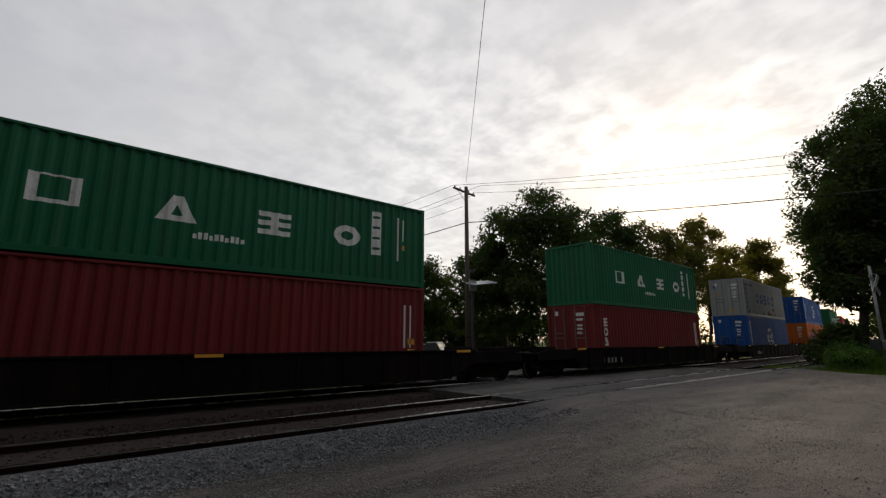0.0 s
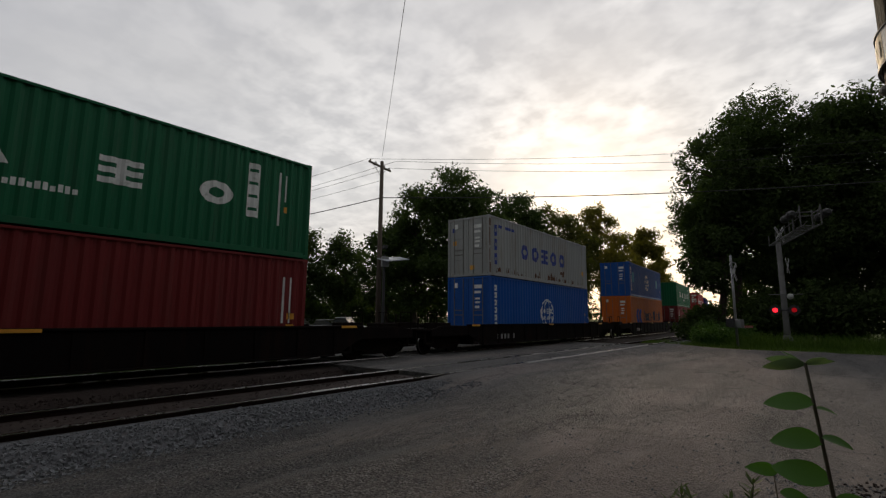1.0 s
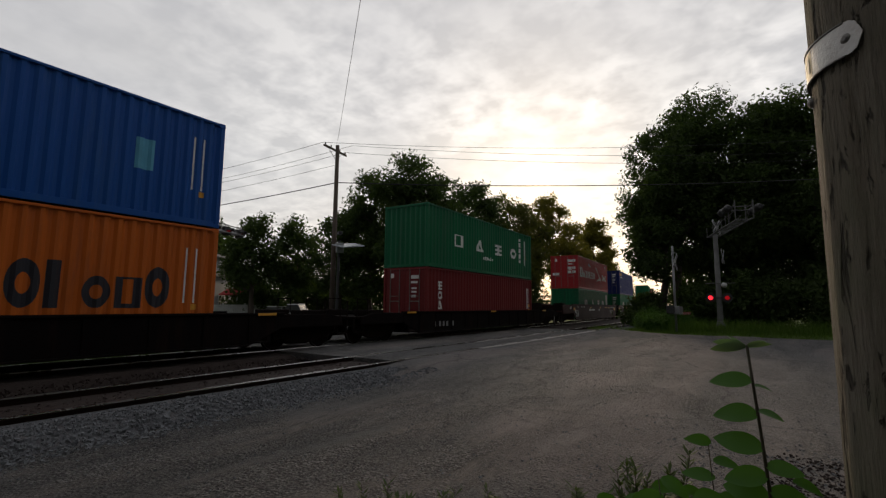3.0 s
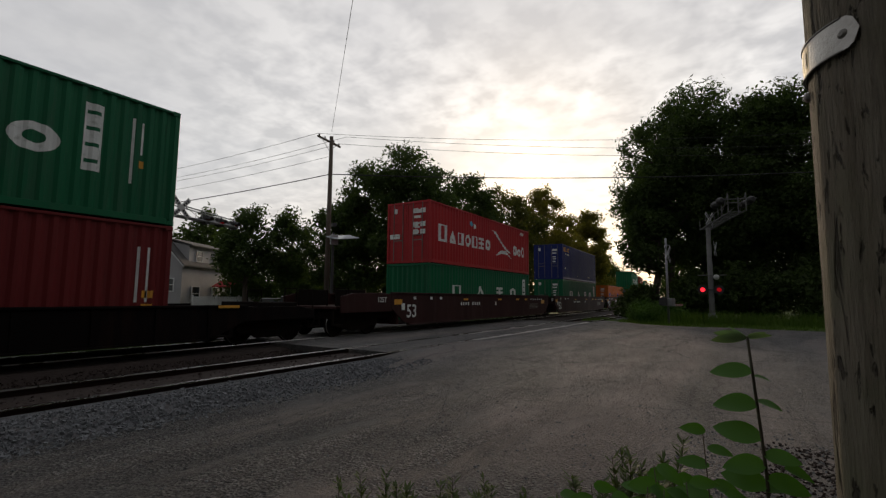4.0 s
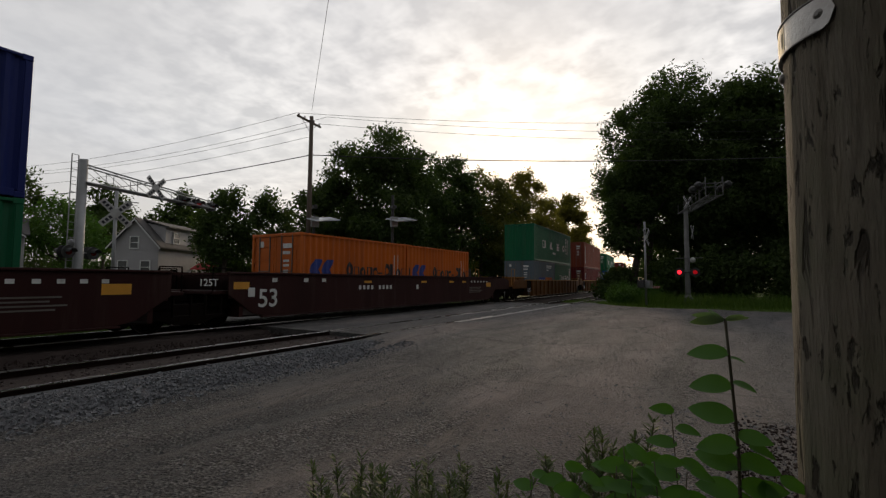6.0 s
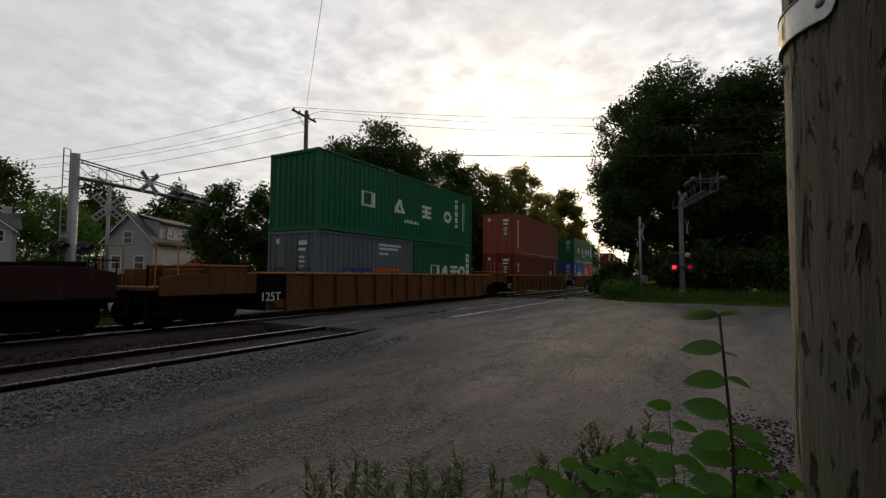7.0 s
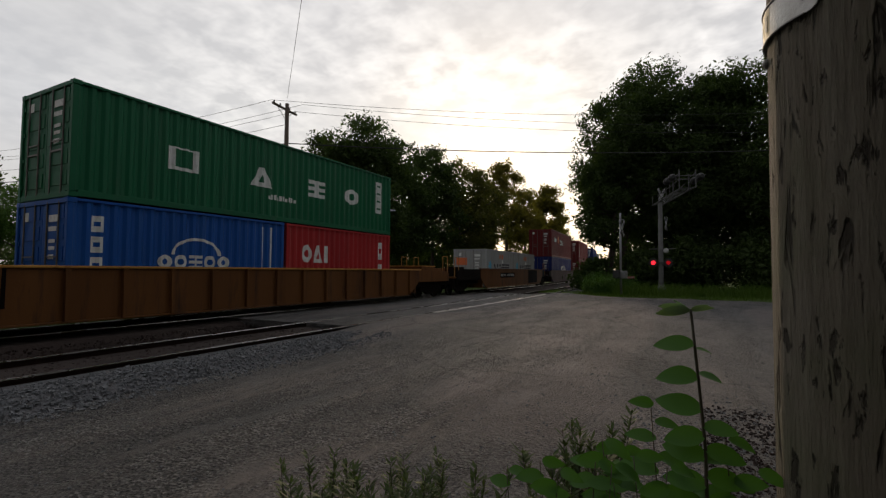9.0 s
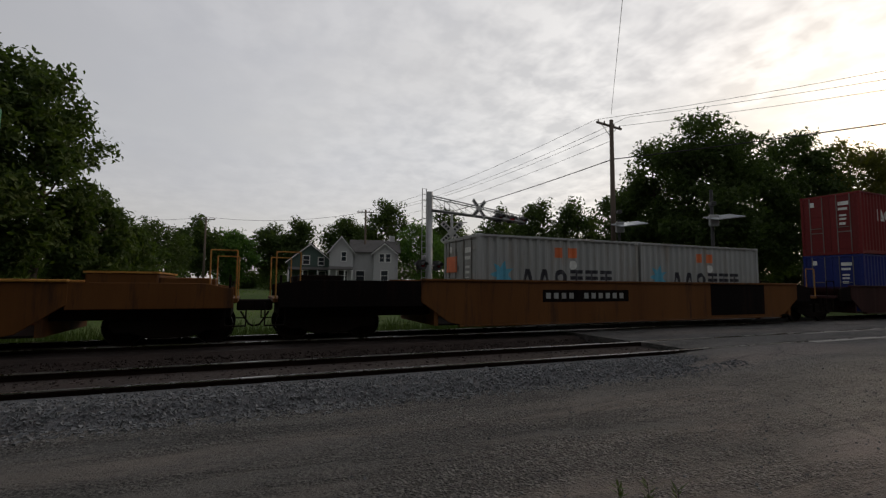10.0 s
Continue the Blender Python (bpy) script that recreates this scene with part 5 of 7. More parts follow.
def build_trees():
    # crowns towards the sun take the leaf copies with its glow in the colour
    for i, (az, d, h, r, base, n, mat, lab) in enumerate((
            (37.3, 40, 14.4, 4.3, 2.5, 16000, M_LEAF, DARK), (42.2, 42, 13.0, 3.6, 2.0, 13000, M_LEAF, DARK), (45.5, 44, 10.2, 3.2, 1.8, 10000, M_LEAF, DARK),
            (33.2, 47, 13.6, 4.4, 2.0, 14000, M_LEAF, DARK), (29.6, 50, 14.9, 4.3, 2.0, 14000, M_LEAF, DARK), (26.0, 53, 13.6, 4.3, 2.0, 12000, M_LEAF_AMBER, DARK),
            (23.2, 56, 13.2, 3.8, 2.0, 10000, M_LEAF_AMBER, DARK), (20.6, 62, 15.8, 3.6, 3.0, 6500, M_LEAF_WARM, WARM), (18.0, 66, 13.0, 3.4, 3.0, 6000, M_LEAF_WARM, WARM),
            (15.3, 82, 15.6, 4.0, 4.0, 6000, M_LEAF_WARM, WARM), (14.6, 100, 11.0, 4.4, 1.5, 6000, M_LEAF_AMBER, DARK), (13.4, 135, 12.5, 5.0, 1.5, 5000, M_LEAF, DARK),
            (12.4, 190, 15.0, 6.0, 1.0, 5000, M_LEAF, DARK), (7.0, 185, 13.0, 4.5, 1.0, 5000, M_LEAF, DARK), (5.4, 150, 14.0, 5.0, 1.0, 5000, M_LEAF, DARK),
            (55.8, 46, 9.6, 3.0, 2.2, 8000, M_LEAF, DARK), (51.0, 47, 9.9, 2.8, 2.0, 7500, M_LEAF, DARK), (60.2, 74, 13.0, 4.4, 4.0, 5000, M_LEAF, DARK),
            (69.8, 64, 10.0, 4.2, 1.0, 8000, M_LEAF_FRESH, "light green leafy tree beside the houses"), (67.0, 80, 14.0, 5.0, 3.0, 6000, M_LEAF, DARK),
            (74.2, 86, 16.5, 5.6, 3.0, 8000, M_LEAF, DARK), (78.8, 92, 15.0, 5.6, 3.0, 8000, M_LEAF, DARK), (84.4, 92, 13.6, 4.6, 3.0, 7000, M_LEAF, DARK),
            (87.6, 96, 12.6, 4.6, 3.0, 7000, M_LEAF, DARK), (91.6, 88, 10.4, 4.2, 2.0, 7000, M_LEAF_FRESH, "green leafy tree at the edge of a field"),
            (95.2, 84, 11.6, 4.0, 1.5, 7000, M_LEAF, DARK), (99.2, 60, 8.2, 3.6, 0.8, 7000, M_LEAF, DARK), (103.0, 62, 8.0, 4.2, 0.8, 7000, M_LEAF, DARK),
            (109.6, 31, 13.6, 3.1, 1.2, 13000, M_LEAF, "tall dark green leafy tree beside the railway"), (114.5, 30, 12.4, 4.0, 1.0, 13000, M_LEAF, DARK), (104.6, 33, 7.2, 2.4, 0.6, 8000, M_LEAF, DARK), (101.6, 38, 5.6, 1.9, 0.5, 6000, M_LEAF, DARK))):
        far = d > 70
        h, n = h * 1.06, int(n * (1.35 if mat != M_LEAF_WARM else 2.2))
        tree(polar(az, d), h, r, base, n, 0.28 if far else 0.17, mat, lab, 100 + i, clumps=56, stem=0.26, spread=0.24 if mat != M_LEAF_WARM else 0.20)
    for i, (x, y, h, r, base, n) in enumerate(((-2.2, 43.5, 19.4, 6.2, 4.4, 44000), (4.2, 43.0, 17.8, 5.6, 4.0, 36000), (12.0, 41.0, 17.4, 6.0, 3.0, 26000), (-5.9, 39.5, 9.2, 2.5, 3.6, 9000), (-5.0, 41.5, 18.4, 4.3, 5.6, 26000),
                                               (-5.6, 46.5, 15.5, 4.2, 4.6, 18000), (2.0, 50.0, 17.0, 6.5, 0.5, 20000), (10.0, 49.0, 17.0, 6.5, 0.5, 18000), (18.0, 44.0, 17.0, 6.0, 0.5, 16000), (-2.6, 50.0, 14.0, 4.0, 0.5, 14000), (1.4, 42.4, 18.2, 4.2, 4.0, 24000), (6.5, 42.0, 12.0, 4.6, 0.4, 18000), (0.6, 43.5, 11.0, 4.0, 0.4, 16000))):
        tree((x, y), h, r, base, n, 0.155, M_LEAF, "tall dark leafy tree behind the crossing signal", 200 + i, clumps=64, stem=0.32, spread=0.22)
    # plain unseen woods added behind the camera: they close the place and cut sky light
    for i, (x, y) in enumerate(((10, -6), (17, 4), (16, -14), (4, -15), (-3, -20), (21, 13), (25, 23), (12, -26), (-13, -32), (9, -16), (23, -4), (27, 8), (2, -26))):
        tree((x, y), 17 + i % 3, 5.8, 0.6, 6000, 0.46, M_LEAF, "broad leafy unseen tree added to cut sky light", 300 + i, clumps=40, spread=0.3)
    for i in range(9):
        az = 24 + i * 3.9
        tree(polar(az, 60 - abs(az - 35) * 0.45 + (3 if i % 2 else 0)), 4.6 + (i * 7 % 5) * 0.4, 3.0, 0.2, 5500, 0.20, M_LEAF, "dense dark green undergrowth", 400 + i, clumps=26, stem=0.08, spread=0.36, name="bush")
    for i, az in enumerate((80, 86, 102, 106, 110, 114)):
        tree(polar(az, 74 if az < 92 else 44), 2.2 if az < 92 else 3.6, 3.4, 0.1, 5000, 0.2, M_LEAF, "dense dark green hedge beyond the railway", 480 + i, clumps=26, stem=0.06, spread=0.36, name="bush")
    for i in range(13):
        az = 55 + i * 3.0
        tree(polar(az, 100 + (i % 3) * 4), 5.2 + (i % 4) * 0.5, 4.2, 0.1, 4000, 0.26, M_LEAF, "dense dark green hedge behind the houses", 500 + i, clumps=26, stem=0.08, spread=0.36, name="bush")
    for i, (x, y, h, r) in enumerate(((-6.8, 40, 2.6, 2.0), (-3.2, 39.5, 3.4, 2.2), (0.6, 39, 4.4, 2.5), (4.6, 38.5, 4.8, 2.8), (8.8, 38, 4.6, 2.8), (13, 37.5, 4.4, 2.8), (17.5, 37, 4.6, 3.0), (-2, 46, 5, 3.5), (5, 46, 5.5, 4), (11, 45, 5.5, 4))):
        tree((x, y), h, r, 0.15, 6000, 0.17, M_LEAF, "dense dark green undergrowth", 430 + i, clumps=26, stem=0.06, spread=0.36, name="bush")
    for i, (x, y, h, r) in enumerate(((-5.6, 33.8, 1.2, 1.0), (-5.9, 36.6, 1.35, 1.2), (-4.4, 36.4, 1.2, 1.1), (-6.8, 40.5, 1.5, 1.3), (-7.6, 46, 1.6, 1.4))):
        tree((x, y), h, r, 0.1, 5000, 0.09, M_LEAF_FRESH, "low bright green weedy shrub beside the track", 460 + i, clumps=22, stem=0.03, spread=0.4, name="bush")


def grass(name, count, where, tall, seed, label, mat=None):
    rng = np.random.default_rng(seed)
    p = np.array([where(rng) for _ in range(count)])
    a = rng.uniform(0, 6.28, count)
    h = tall * rng.uniform(0.4, 1.3, count)
    w = 0.012 + 0.01 * rng.random(count)
    side = np.stack([np.cos(a), np.sin(a), np.zeros(count)], 1) * w[:, None]
    tip = p + np.stack([rng.normal(0, 0.3, count) * h, rng.normal(0, 0.3, count) * h, h], 1)
    v = np.stack([p - side, p + side, tip], 1).reshape(-1, 3)
    ob = new(name, big_mesh(name, v, np.arange(3 * count).reshape(-1, 3), mat or M_GRASS))
    return tagged(ob, label, "grass", kind="stuff")


def verge(rng):
    x = rng.uniform(-9.5, 22)
    y = lot_edge(x) + 0.1 + abs(rng.normal(0, 2.6))
    return x, y, -0.40 + 0.25 * soft(30, 33, y)


def tall_verge(rng):
    x = rng.uniform(-6.5, 20)
    y = 33.2 + abs(rng.normal(0, 1.6))
    return x, y, -0.42 + 0.25 * soft(30, 33, y)


def trackside(rng):
    y = rng.uniform(30.5, 62)
    return NEAR_X - bend(y) + 2.0 + rng.uniform(0, 2.8), y, -0.42


def far_lawn(rng):
    d, az = rng.uniform(26, 70), rng.uniform(60, 108)
    q = polar(az, d)
    return q.x, q.y, -0.42 + rise(q.x)


def blade(length, width, mat_mesh, cup=0.12, droop=0.25, steps=6):
    """An oval leaf, folded along its midrib, from the origin along +x."""
    m = mat_mesh
    base = len(m.v)
    for i in range(steps + 1):
        t = i / steps
        w = width * 0.5 * max(0.0, math.sin(math.pi * min(0.02 + t * 0.98, 1.0) ** 0.85)) ** 0.72 * (1 - 0.10 * t)
        z = -droop * length * t * t
        for s in (-1, 0, 1):
            m.v.append((length * t, s * w, z + abs(s) * cup * w * 2))
    for i in range(steps):
        for j in (0, 1):
            a = base + i * 3 + j
            m.f.append((a, a + 1, a + 4, a + 3))
    return m


M_SEEDLING = leaf_material("bright_seedling_leaf", (0.036, 0.100, 0.018), (0.060, 0.140, 0.028), 0.3, 0.5)
M_YOUNG = leaf_material("pale_young_leaf", (0.17, 0.27, 0.15), (0.24, 0.33, 0.20), 0.10, 0.5)
SWAYING = []
M_STALK = surface("brown_green_stem", (0.06, 0.045, 0.025), (0.035, 0.04, 0.02), 0.7, grain=90)
M_WEED = leaf_material("grey_green_weed_leaf", (0.034, 0.062, 0.022), (0.085, 0.105, 0.042), 0.35)


def seedling(at, height, pairs, size, label, seed, first=0.35, lean=(0, 0)):
    """A young stem with broad leaves on alternate sides, seen across the road."""
    rng = random.Random(seed)
    root = tagged(new("seedling"), label, "plant")
    root.matrix_basis = pose(at[0], at[1], at[2])
    stem = Mesh()
    pts = [(lean[0] * t * t * height + 0.006 * math.sin(5 * t), lean[1] * t * t * height, height * t) for t in [i / 8 for i in range(9)]]
    thick = 0.0062 if size > 0.1 else 0.0036
    stem.tube(pts, [thick * (1 - 0.7 * i / 8) for i in range(9)], 6)
    part("stem", stem, M_STALK, root, smooth=True)
    shapes = [blade(size, size * 0.56, Mesh(), 0.10 + 0.05 * k, 0.18 + 0.12 * k).data("leaf", M_SEEDLING, smooth=True) for k in range(3)]
    for k in range(pairs):
        t = first + (1 - first) * k / max(pairs - 1, 1)
        z = height * t
        side = 180 if k % 2 else 0
        s = (0.78 + 0.30 * rng.random()) * (1 - 0.40 * max(0, t - 0.85) / 0.15)
        yaw = side + rng.uniform(-38, 38)
        p = (lean[0] * t * t * height, lean[1] * t * t * height, z)
        tip_to_eye = rng.uniform(28, 66) * (-1 if k % 2 else 1)
        m = pose(*p, tip_to_eye, rng.uniform(-16, 14), yaw) @ Matrix.Diagonal((s, s, s, 1))
        part("leaf", shapes[k % 3], M_SEEDLING, root, at=m)
    return root


def main_seedling(at):
    """A tall young stem: oval leaves on both sides, tipped towards the road, and a whorl of small pale leaves on top."""
    root = tagged(new("seedling"), "young broad-leaved seedling with bright green oval leaves", "plant")
    root.matrix_basis = pose(*at)
    high = 1.455
    pts = [(0.010 * math.sin(3.2 * t) - 0.018 * max(0.0, t - 0.82) / 0.18, 0.0, high * t) for t in [i / 16 for i in range(17)]]
    part("stem", Mesh().tube(pts, [0.0062 - 0.0036 * i / 16 for i in range(17)], 7), M_STALK, root, smooth=True)
    shapes = [blade(1.0, 0.60, Mesh(), 0.09 + 0.04 * k, 0.10 + 0.07 * k, 9).data("leaf", M_SEEDLING, smooth=True) for k in range(3)]
    young = blade(1.0, 0.46, Mesh(), 0.16, -0.05, 7).data("young_leaf", M_YOUNG, smooth=True)
    rng = random.Random(12)
    for z, side, ln, tip in ((1.385, -1, 0.090, 42), (1.318, -1, 0.094, 52), (1.375, 1, 0.036, 12), (1.328, 1, 0.052, 16), (1.255, -1, 0.104, 50), (1.225, 1, 0.070, 44), (1.205, -1, 0.088, 48), (1.180, 1, 0.084, 50),
                             (1.165, -1, 0.098, 55), (1.130, 1, 0.088, 52), (1.110, -1, 0.092, 50), (1.080, 1, 0.092, 56), (1.065, -1, 0.096, 54), (1.02, 1, 0.092, 50), (1.00, -1, 0.096, 52), (0.95, 1, 0.09, 55), (0.93, -1, 0.094, 50)):
        t = z / high
        x = 0.010 * math.sin(3.2 * t) - 0.018 * max(0.0, t - 0.82) / 0.18
        yaw = (0 if side > 0 else 180) + rng.uniform(-16, 16)
        m = pose(x, 0.0, z, tip * side + rng.uniform(-5, 5), rng.uniform(-7, 9), yaw) @ Matrix.Diagonal((ln * 0.86, ln * 0.84, ln * 0.86, 1))
        part("leaf", shapes[rng.randrange(3)], M_SEEDLING, root, at=m)
    for yaw, ln, up, tip in ((176, 0.062, -4, 44), (6, 0.044, -8, -36), (150, 0.046, -24, 26), (200, 0.068, 8, 50), (335, 0.038, -20, -30)):
        part("young_leaf", young, M_YOUNG, root, "pale young leaf", at=pose(pts[-1][0], 0.0, high - 0.004, tip, up, yaw) @ Matrix.Diagonal((ln, ln, ln, 1)))
    SWAYING.append((root, at))


def weed(at, height, seed, bushy=1.0):
    """A tall narrow weed stalk with many thin leaves."""
    rng = np.random.default_rng(seed)
    root = tagged(new("weed"), "tall grey-green weed stalk with thin leaves", "weed", "weeds at the roadside")
    root.matrix_basis = pose(at[0], at[1], at[2], 0, 0, rng.uniform(0, 360))
    lean = rng.normal(0, 0.07, 2)
    part("stem", Mesh().tube([(0, 0, 0), (lean[0] * 0.4 * height, lean[1] * 0.4 * height, height * 0.5), (lean[0] * height, lean[1] * height, height)], [0.004, 0.003, 0.001], 5), M_STALK, root)
    n = int(170 * bushy * height / 0.8)
    t = rng.uniform(0.12, 1.0, n)
    a = rng.uniform(0, 6.28, n)
    ln = (0.055 * (1.1 - 0.75 * t) + 0.008) * rng.uniform(0.7, 1.4, n)
    o = np.stack([lean[0] * t * t * height, lean[1] * t * t * height, t * height], 1)
    d = np.stack([np.cos(a), np.sin(a), rng.uniform(0.3, 1.0, n)], 1)
    s = np.stack([-np.sin(a), np.cos(a), np.zeros(n)], 1) * (0.0035 + 0.002 * rng.random(n))[:, None]
    mid = o + d * ln[:, None] * 0.5
    v = np.stack([o, mid - s, o + d * ln[:, None], mid + s], 1).reshape(-1, 3)
    part("foliage", big_mesh("foliage", v, np.arange(4 * n).reshape(-1, 4), M_WEED), M_WEED, root)
    return root


def build_plants():
    g = -0.13
    main_seedling((-0.006, 1.10, g))
    seedling((-0.050, 1.16, g), 1.24, 18, 0.092, "shorter broad-leaved seedling beside the pole", 8, 0.5, (-0.03, 0.0))
    seedling((-0.10, 1.05, g), 1.10, 13, 0.10, "shorter broad-leaved seedling beside the pole", 9, 0.5, (-0.05, 0.02))
    for i, (az, d, h) in enumerate(((16.5, 1.05, 1.12), (14.0, 1.12, 1.10), (11.0, 1.0, 1.16), (8.0, 1.12, 1.14), (5.5, 1.0, 1.17), (18.0, 1.15, 1.06), (-2.8, 1.15, 1.14), (-5.0, 1.12, 1.20), (9.5, 1.2, 1.12), (6.8, 1.06, 1.18), (12.5, 1.06, 1.14), (3.6, 1.05, 1.16))):
        seedling((*polar(az, d).xy, g), h, 15, 0.088, "low broad-leaved weed with oval green leaves", 20 + i, 0.55, (0.04 * (-1) ** i, 0.0))
    for i in range(54):
        rr = random.Random(700 + i)
        az = 25.5 + 20.5 * rr.random() ** 0.9
        d = rr.uniform(1.35, 1.9)
        weed((*polar(az, d).xy, g), 1.44 - d * rr.uniform(0.33, 0.46) + 0.03, 700 + i, 1.7)
    for i in range(16):
        rr = random.Random(800 + i)
        weed((*polar(rr.uniform(9.5, 14.0), rr.uniform(1.35, 1.6)).xy, g), rr.uniform(0.92, 1.10), 800 + i, 1.8)


build_trees()
grass("verge_grass", 22000, verge, 0.16, 11, "green mown grass strip beyond the road")
grass("verge_weeds", 12000, tall_verge, 0.75, 15, "tall bright green grass before the trees")
grass("trackside_grass", 6000, trackside, 0.45, 12, "tall green grass beside the track")
def far_side(rng):
    return FAR_X - 2.2 - abs(rng.normal(0, 2.0)), rng.uniform(-16, 8.5), -0.44


grass("far_side_grass", 9000, far_side, 0.50, 14, "tall rough grass along the far track", M_LEAF)
grass("lawn_grass", 9000, far_lawn, 0.18, 13, "green lawn beyond the railway")
build_plants()


# ---- poles, cables and signals ----
def pole_wood_material():
    """Grey weathered pole wood: long grain, dark checks, green-brown stains."""
    m = bpy.data.materials.new("weathered_pole_wood")
    m.use_nodes = True
    k = Nodes(m.node_tree)
    co = k.add("ShaderNodeTexCoord").outputs["Object"]
    long1 = k.add("ShaderNodeMapping", {"Vector": co, "Scale": (1.0, 1.0, 0.085)}).outputs[0]
    long2 = k.add("ShaderNodeMapping", {"Vector": co, "Scale": (1.0, 1.0, 0.22)}).outputs[0]
    long3 = k.add("ShaderNodeMapping", {"Vector": co, "Scale": (1.0, 1.0, 0.16)}).outputs[0]
    grain = k.noise(long1, 130.0, 4.0, 0.7)
    check = k.ramp(k.noise(long2, 46.0, 4.0, 0.62, 0.4), [(0.36, 1.0), (0.42, 0.0)])
    gouge = k.ramp(k.noise(long3, 24.0, 3.0, 0.55, 0.7), [(0.33, 1.0), (0.39, 0.0)])
    stain = k.noise(long2, 7.0, 6.0, 0.7)
    moss = k.noise(co, 4.5, 5.0, 0.65)
    c = k.mix(k.ramp(grain, [(0.3, 0.0), (0.7, 1.0)]), (0.118, 0.104, 0.080, 1), (0.205, 0.182, 0.140, 1))
    c = k.mix(k.math("MULTIPLY", k.ramp(stain, [(0.42, 0.0), (0.66, 1.0)]), 0.6), c, (0.135, 0.108, 0.074, 1))
    c = k.mix(k.math("MULTIPLY", k.ramp(moss, [(0.48, 0.0), (0.66, 1.0)]), 0.5), c, (0.13, 0.135, 0.078, 1))
    marks = k.math("MAXIMUM", check, gouge)
    c = k.mix(k.math("MULTIPLY", marks, 0.80), c, (0.026, 0.020, 0.015, 1))
    h = k.math("SUBTRACT", grain, k.math("MULTIPLY", marks, 2.0))
    nb = k.add("ShaderNodeBump", {"Strength": 1.0, "Distance": 0.009, "Height": h}).outputs[0]
    k.add("ShaderNodeOutputMaterial", {0: k.add("ShaderNodeBsdfPrincipled", {"Base Color": c, "Roughness": 0.85, "Normal": nb, "Specular IOR Level": 0.25}).outputs[0]})
    return m


def near_pole():
    root = tagged(new("utility_pole"), "weathered grey wooden utility pole with a metal tag", "utility pole")
    px, py, r0 = 0.298, 1.178, 0.163
    root.matrix_basis = pose(px, py, -0.25)
    wood = pole_wood_material()
    m, sides, zs = Mesh(), 120, [i * 0.12 for i in range(32)] + [4 + i * 1.0 for i in range(9)]
    for z in zs:
        r = r0 * (1.02 - 0.022 * z)
        for k in range(sides):
            a = 2 * math.pi * k / sides
            q = 0.0035 * noise.noise((math.cos(a) * 9, math.sin(a) * 9, z * 0.9)) - 0.010 * max(0.0, noise.noise((math.cos(a) * 22, math.sin(a) * 22, z * 0.7)) - 0.28)
            m.v.append(((r + q) * math.cos(a), (r + q) * math.sin(a), z))
    for j in range(len(zs) - 1):
        m.f += [(j * sides + k, j * sides + (k + 1) % sides, (j + 1) * sides + (k + 1) % sides, (j + 1) * sides + k) for k in range(sides)]
    part("shaft", m, wood, root, smooth=True)
    # a bent metal tag strip with pressed bars and nails
    face = math.atan2(-py, -px)
    zc, rr = 1.905 + 0.25, r0 * (1.02 - 0.022 * 2.15) + 0.004
    tag, n = Mesh(), 26
    a0, a1 = face - radians(21), face - radians(112)
    for i in range(n + 1):
        a = a0 + (a1 - a0) * i / n
        e = 0.033 * min(1.0, math.sqrt(max(0.0, 1 - max(0.0, 1 - i / 3.0) ** 2)) + 0.02)
        for r in (rr, rr + 0.0025):
            for s in (-1, 1):
                tag.v.append((r * math.cos(a), r * math.sin(a), zc + s * e))
    for i in range(n):
        a, b = i * 4, i * 4 + 4
        tag.f += [(a, b, b + 1, a + 1), (a + 2, a + 3, b + 3, b + 2), (a, a + 2, b + 2, b), (a + 1, b + 1, b + 3, a + 3)]
    plate = part("metal_tag", tag, surface("bare_aluminium", (0.50, 0.49, 0.46), (0.33, 0.31, 0.28), 0.42, 0.85, grain=120, stain=14), root, "bent bare aluminium tag")
    # dark rolled rim and a brass number plate
    for s in (-1, 1):
        part("rim", Mesh().tube([((rr + 0.003) * math.cos(a0 + (a1 - a0) * i / n), (rr + 0.003) * math.sin(a0 + (a1 - a0) * i / n), zc + s * 0.033) for i in range(3, n + 1)], 0.0022, 5), M_SEAL, plate)
    brass = Mesh()
    for i in range(9):
        a = face - radians(62 + i * 6)
        brass.v += [((rr + 0.0029) * math.cos(a), (rr + 0.0029) * math.sin(a), zc - 0.028), ((rr + 0.0029) * math.cos(a), (rr + 0.0029) * math.sin(a), zc + 0.028)]
    brass.f = [(2 * i, 2 * i + 2, 2 * i + 3, 2 * i + 1) for i in range(8)]
    part("number_plate", brass, surface("dull_brass", (0.34, 0.30, 0.19), (0.22, 0.19, 0.12), 0.5, 0.5, grain=90, stain=9), plate, "dull brass plate")
    for k in range(5):
        a = face - radians(66 + k * 9)
        q = Mesh()
        for da in (0, 0.05):
            for s in (-0.016, 0.016):
                q.v.append(((rr + 0.0040) * math.cos(a - da), (rr + 0.0040) * math.sin(a - da), zc + s))
        q.f = [(0, 2, 3, 1)]
        part("pressed_bar", q, M_SEAL, plate)
    for a, z in ((face - radians(31), zc), (face - radians(80), zc - 0.068)):
        d = Vector((math.cos(a), math.sin(a), 0))
        base = d * (rr - 0.004) + Vector((0, 0, z))
        part("nail", Mesh().tube([base, base + d * 0.006, base + d * 0.010], [0.011, 0.010, 0.004], 12), M_SEAL, root, "round nail head")
    a = face - radians(84)
    d = Vector((math.cos(a), math.sin(a), 0))
    part("cable_guard", Mesh().tube([d * (r0 + 0.004) + Vector((0, 0, 2.60)), d * (r0 + 0.002) + Vector((0, 0, 9.5))], 0.012, 8), M_GALV, root, "grey cable guard")
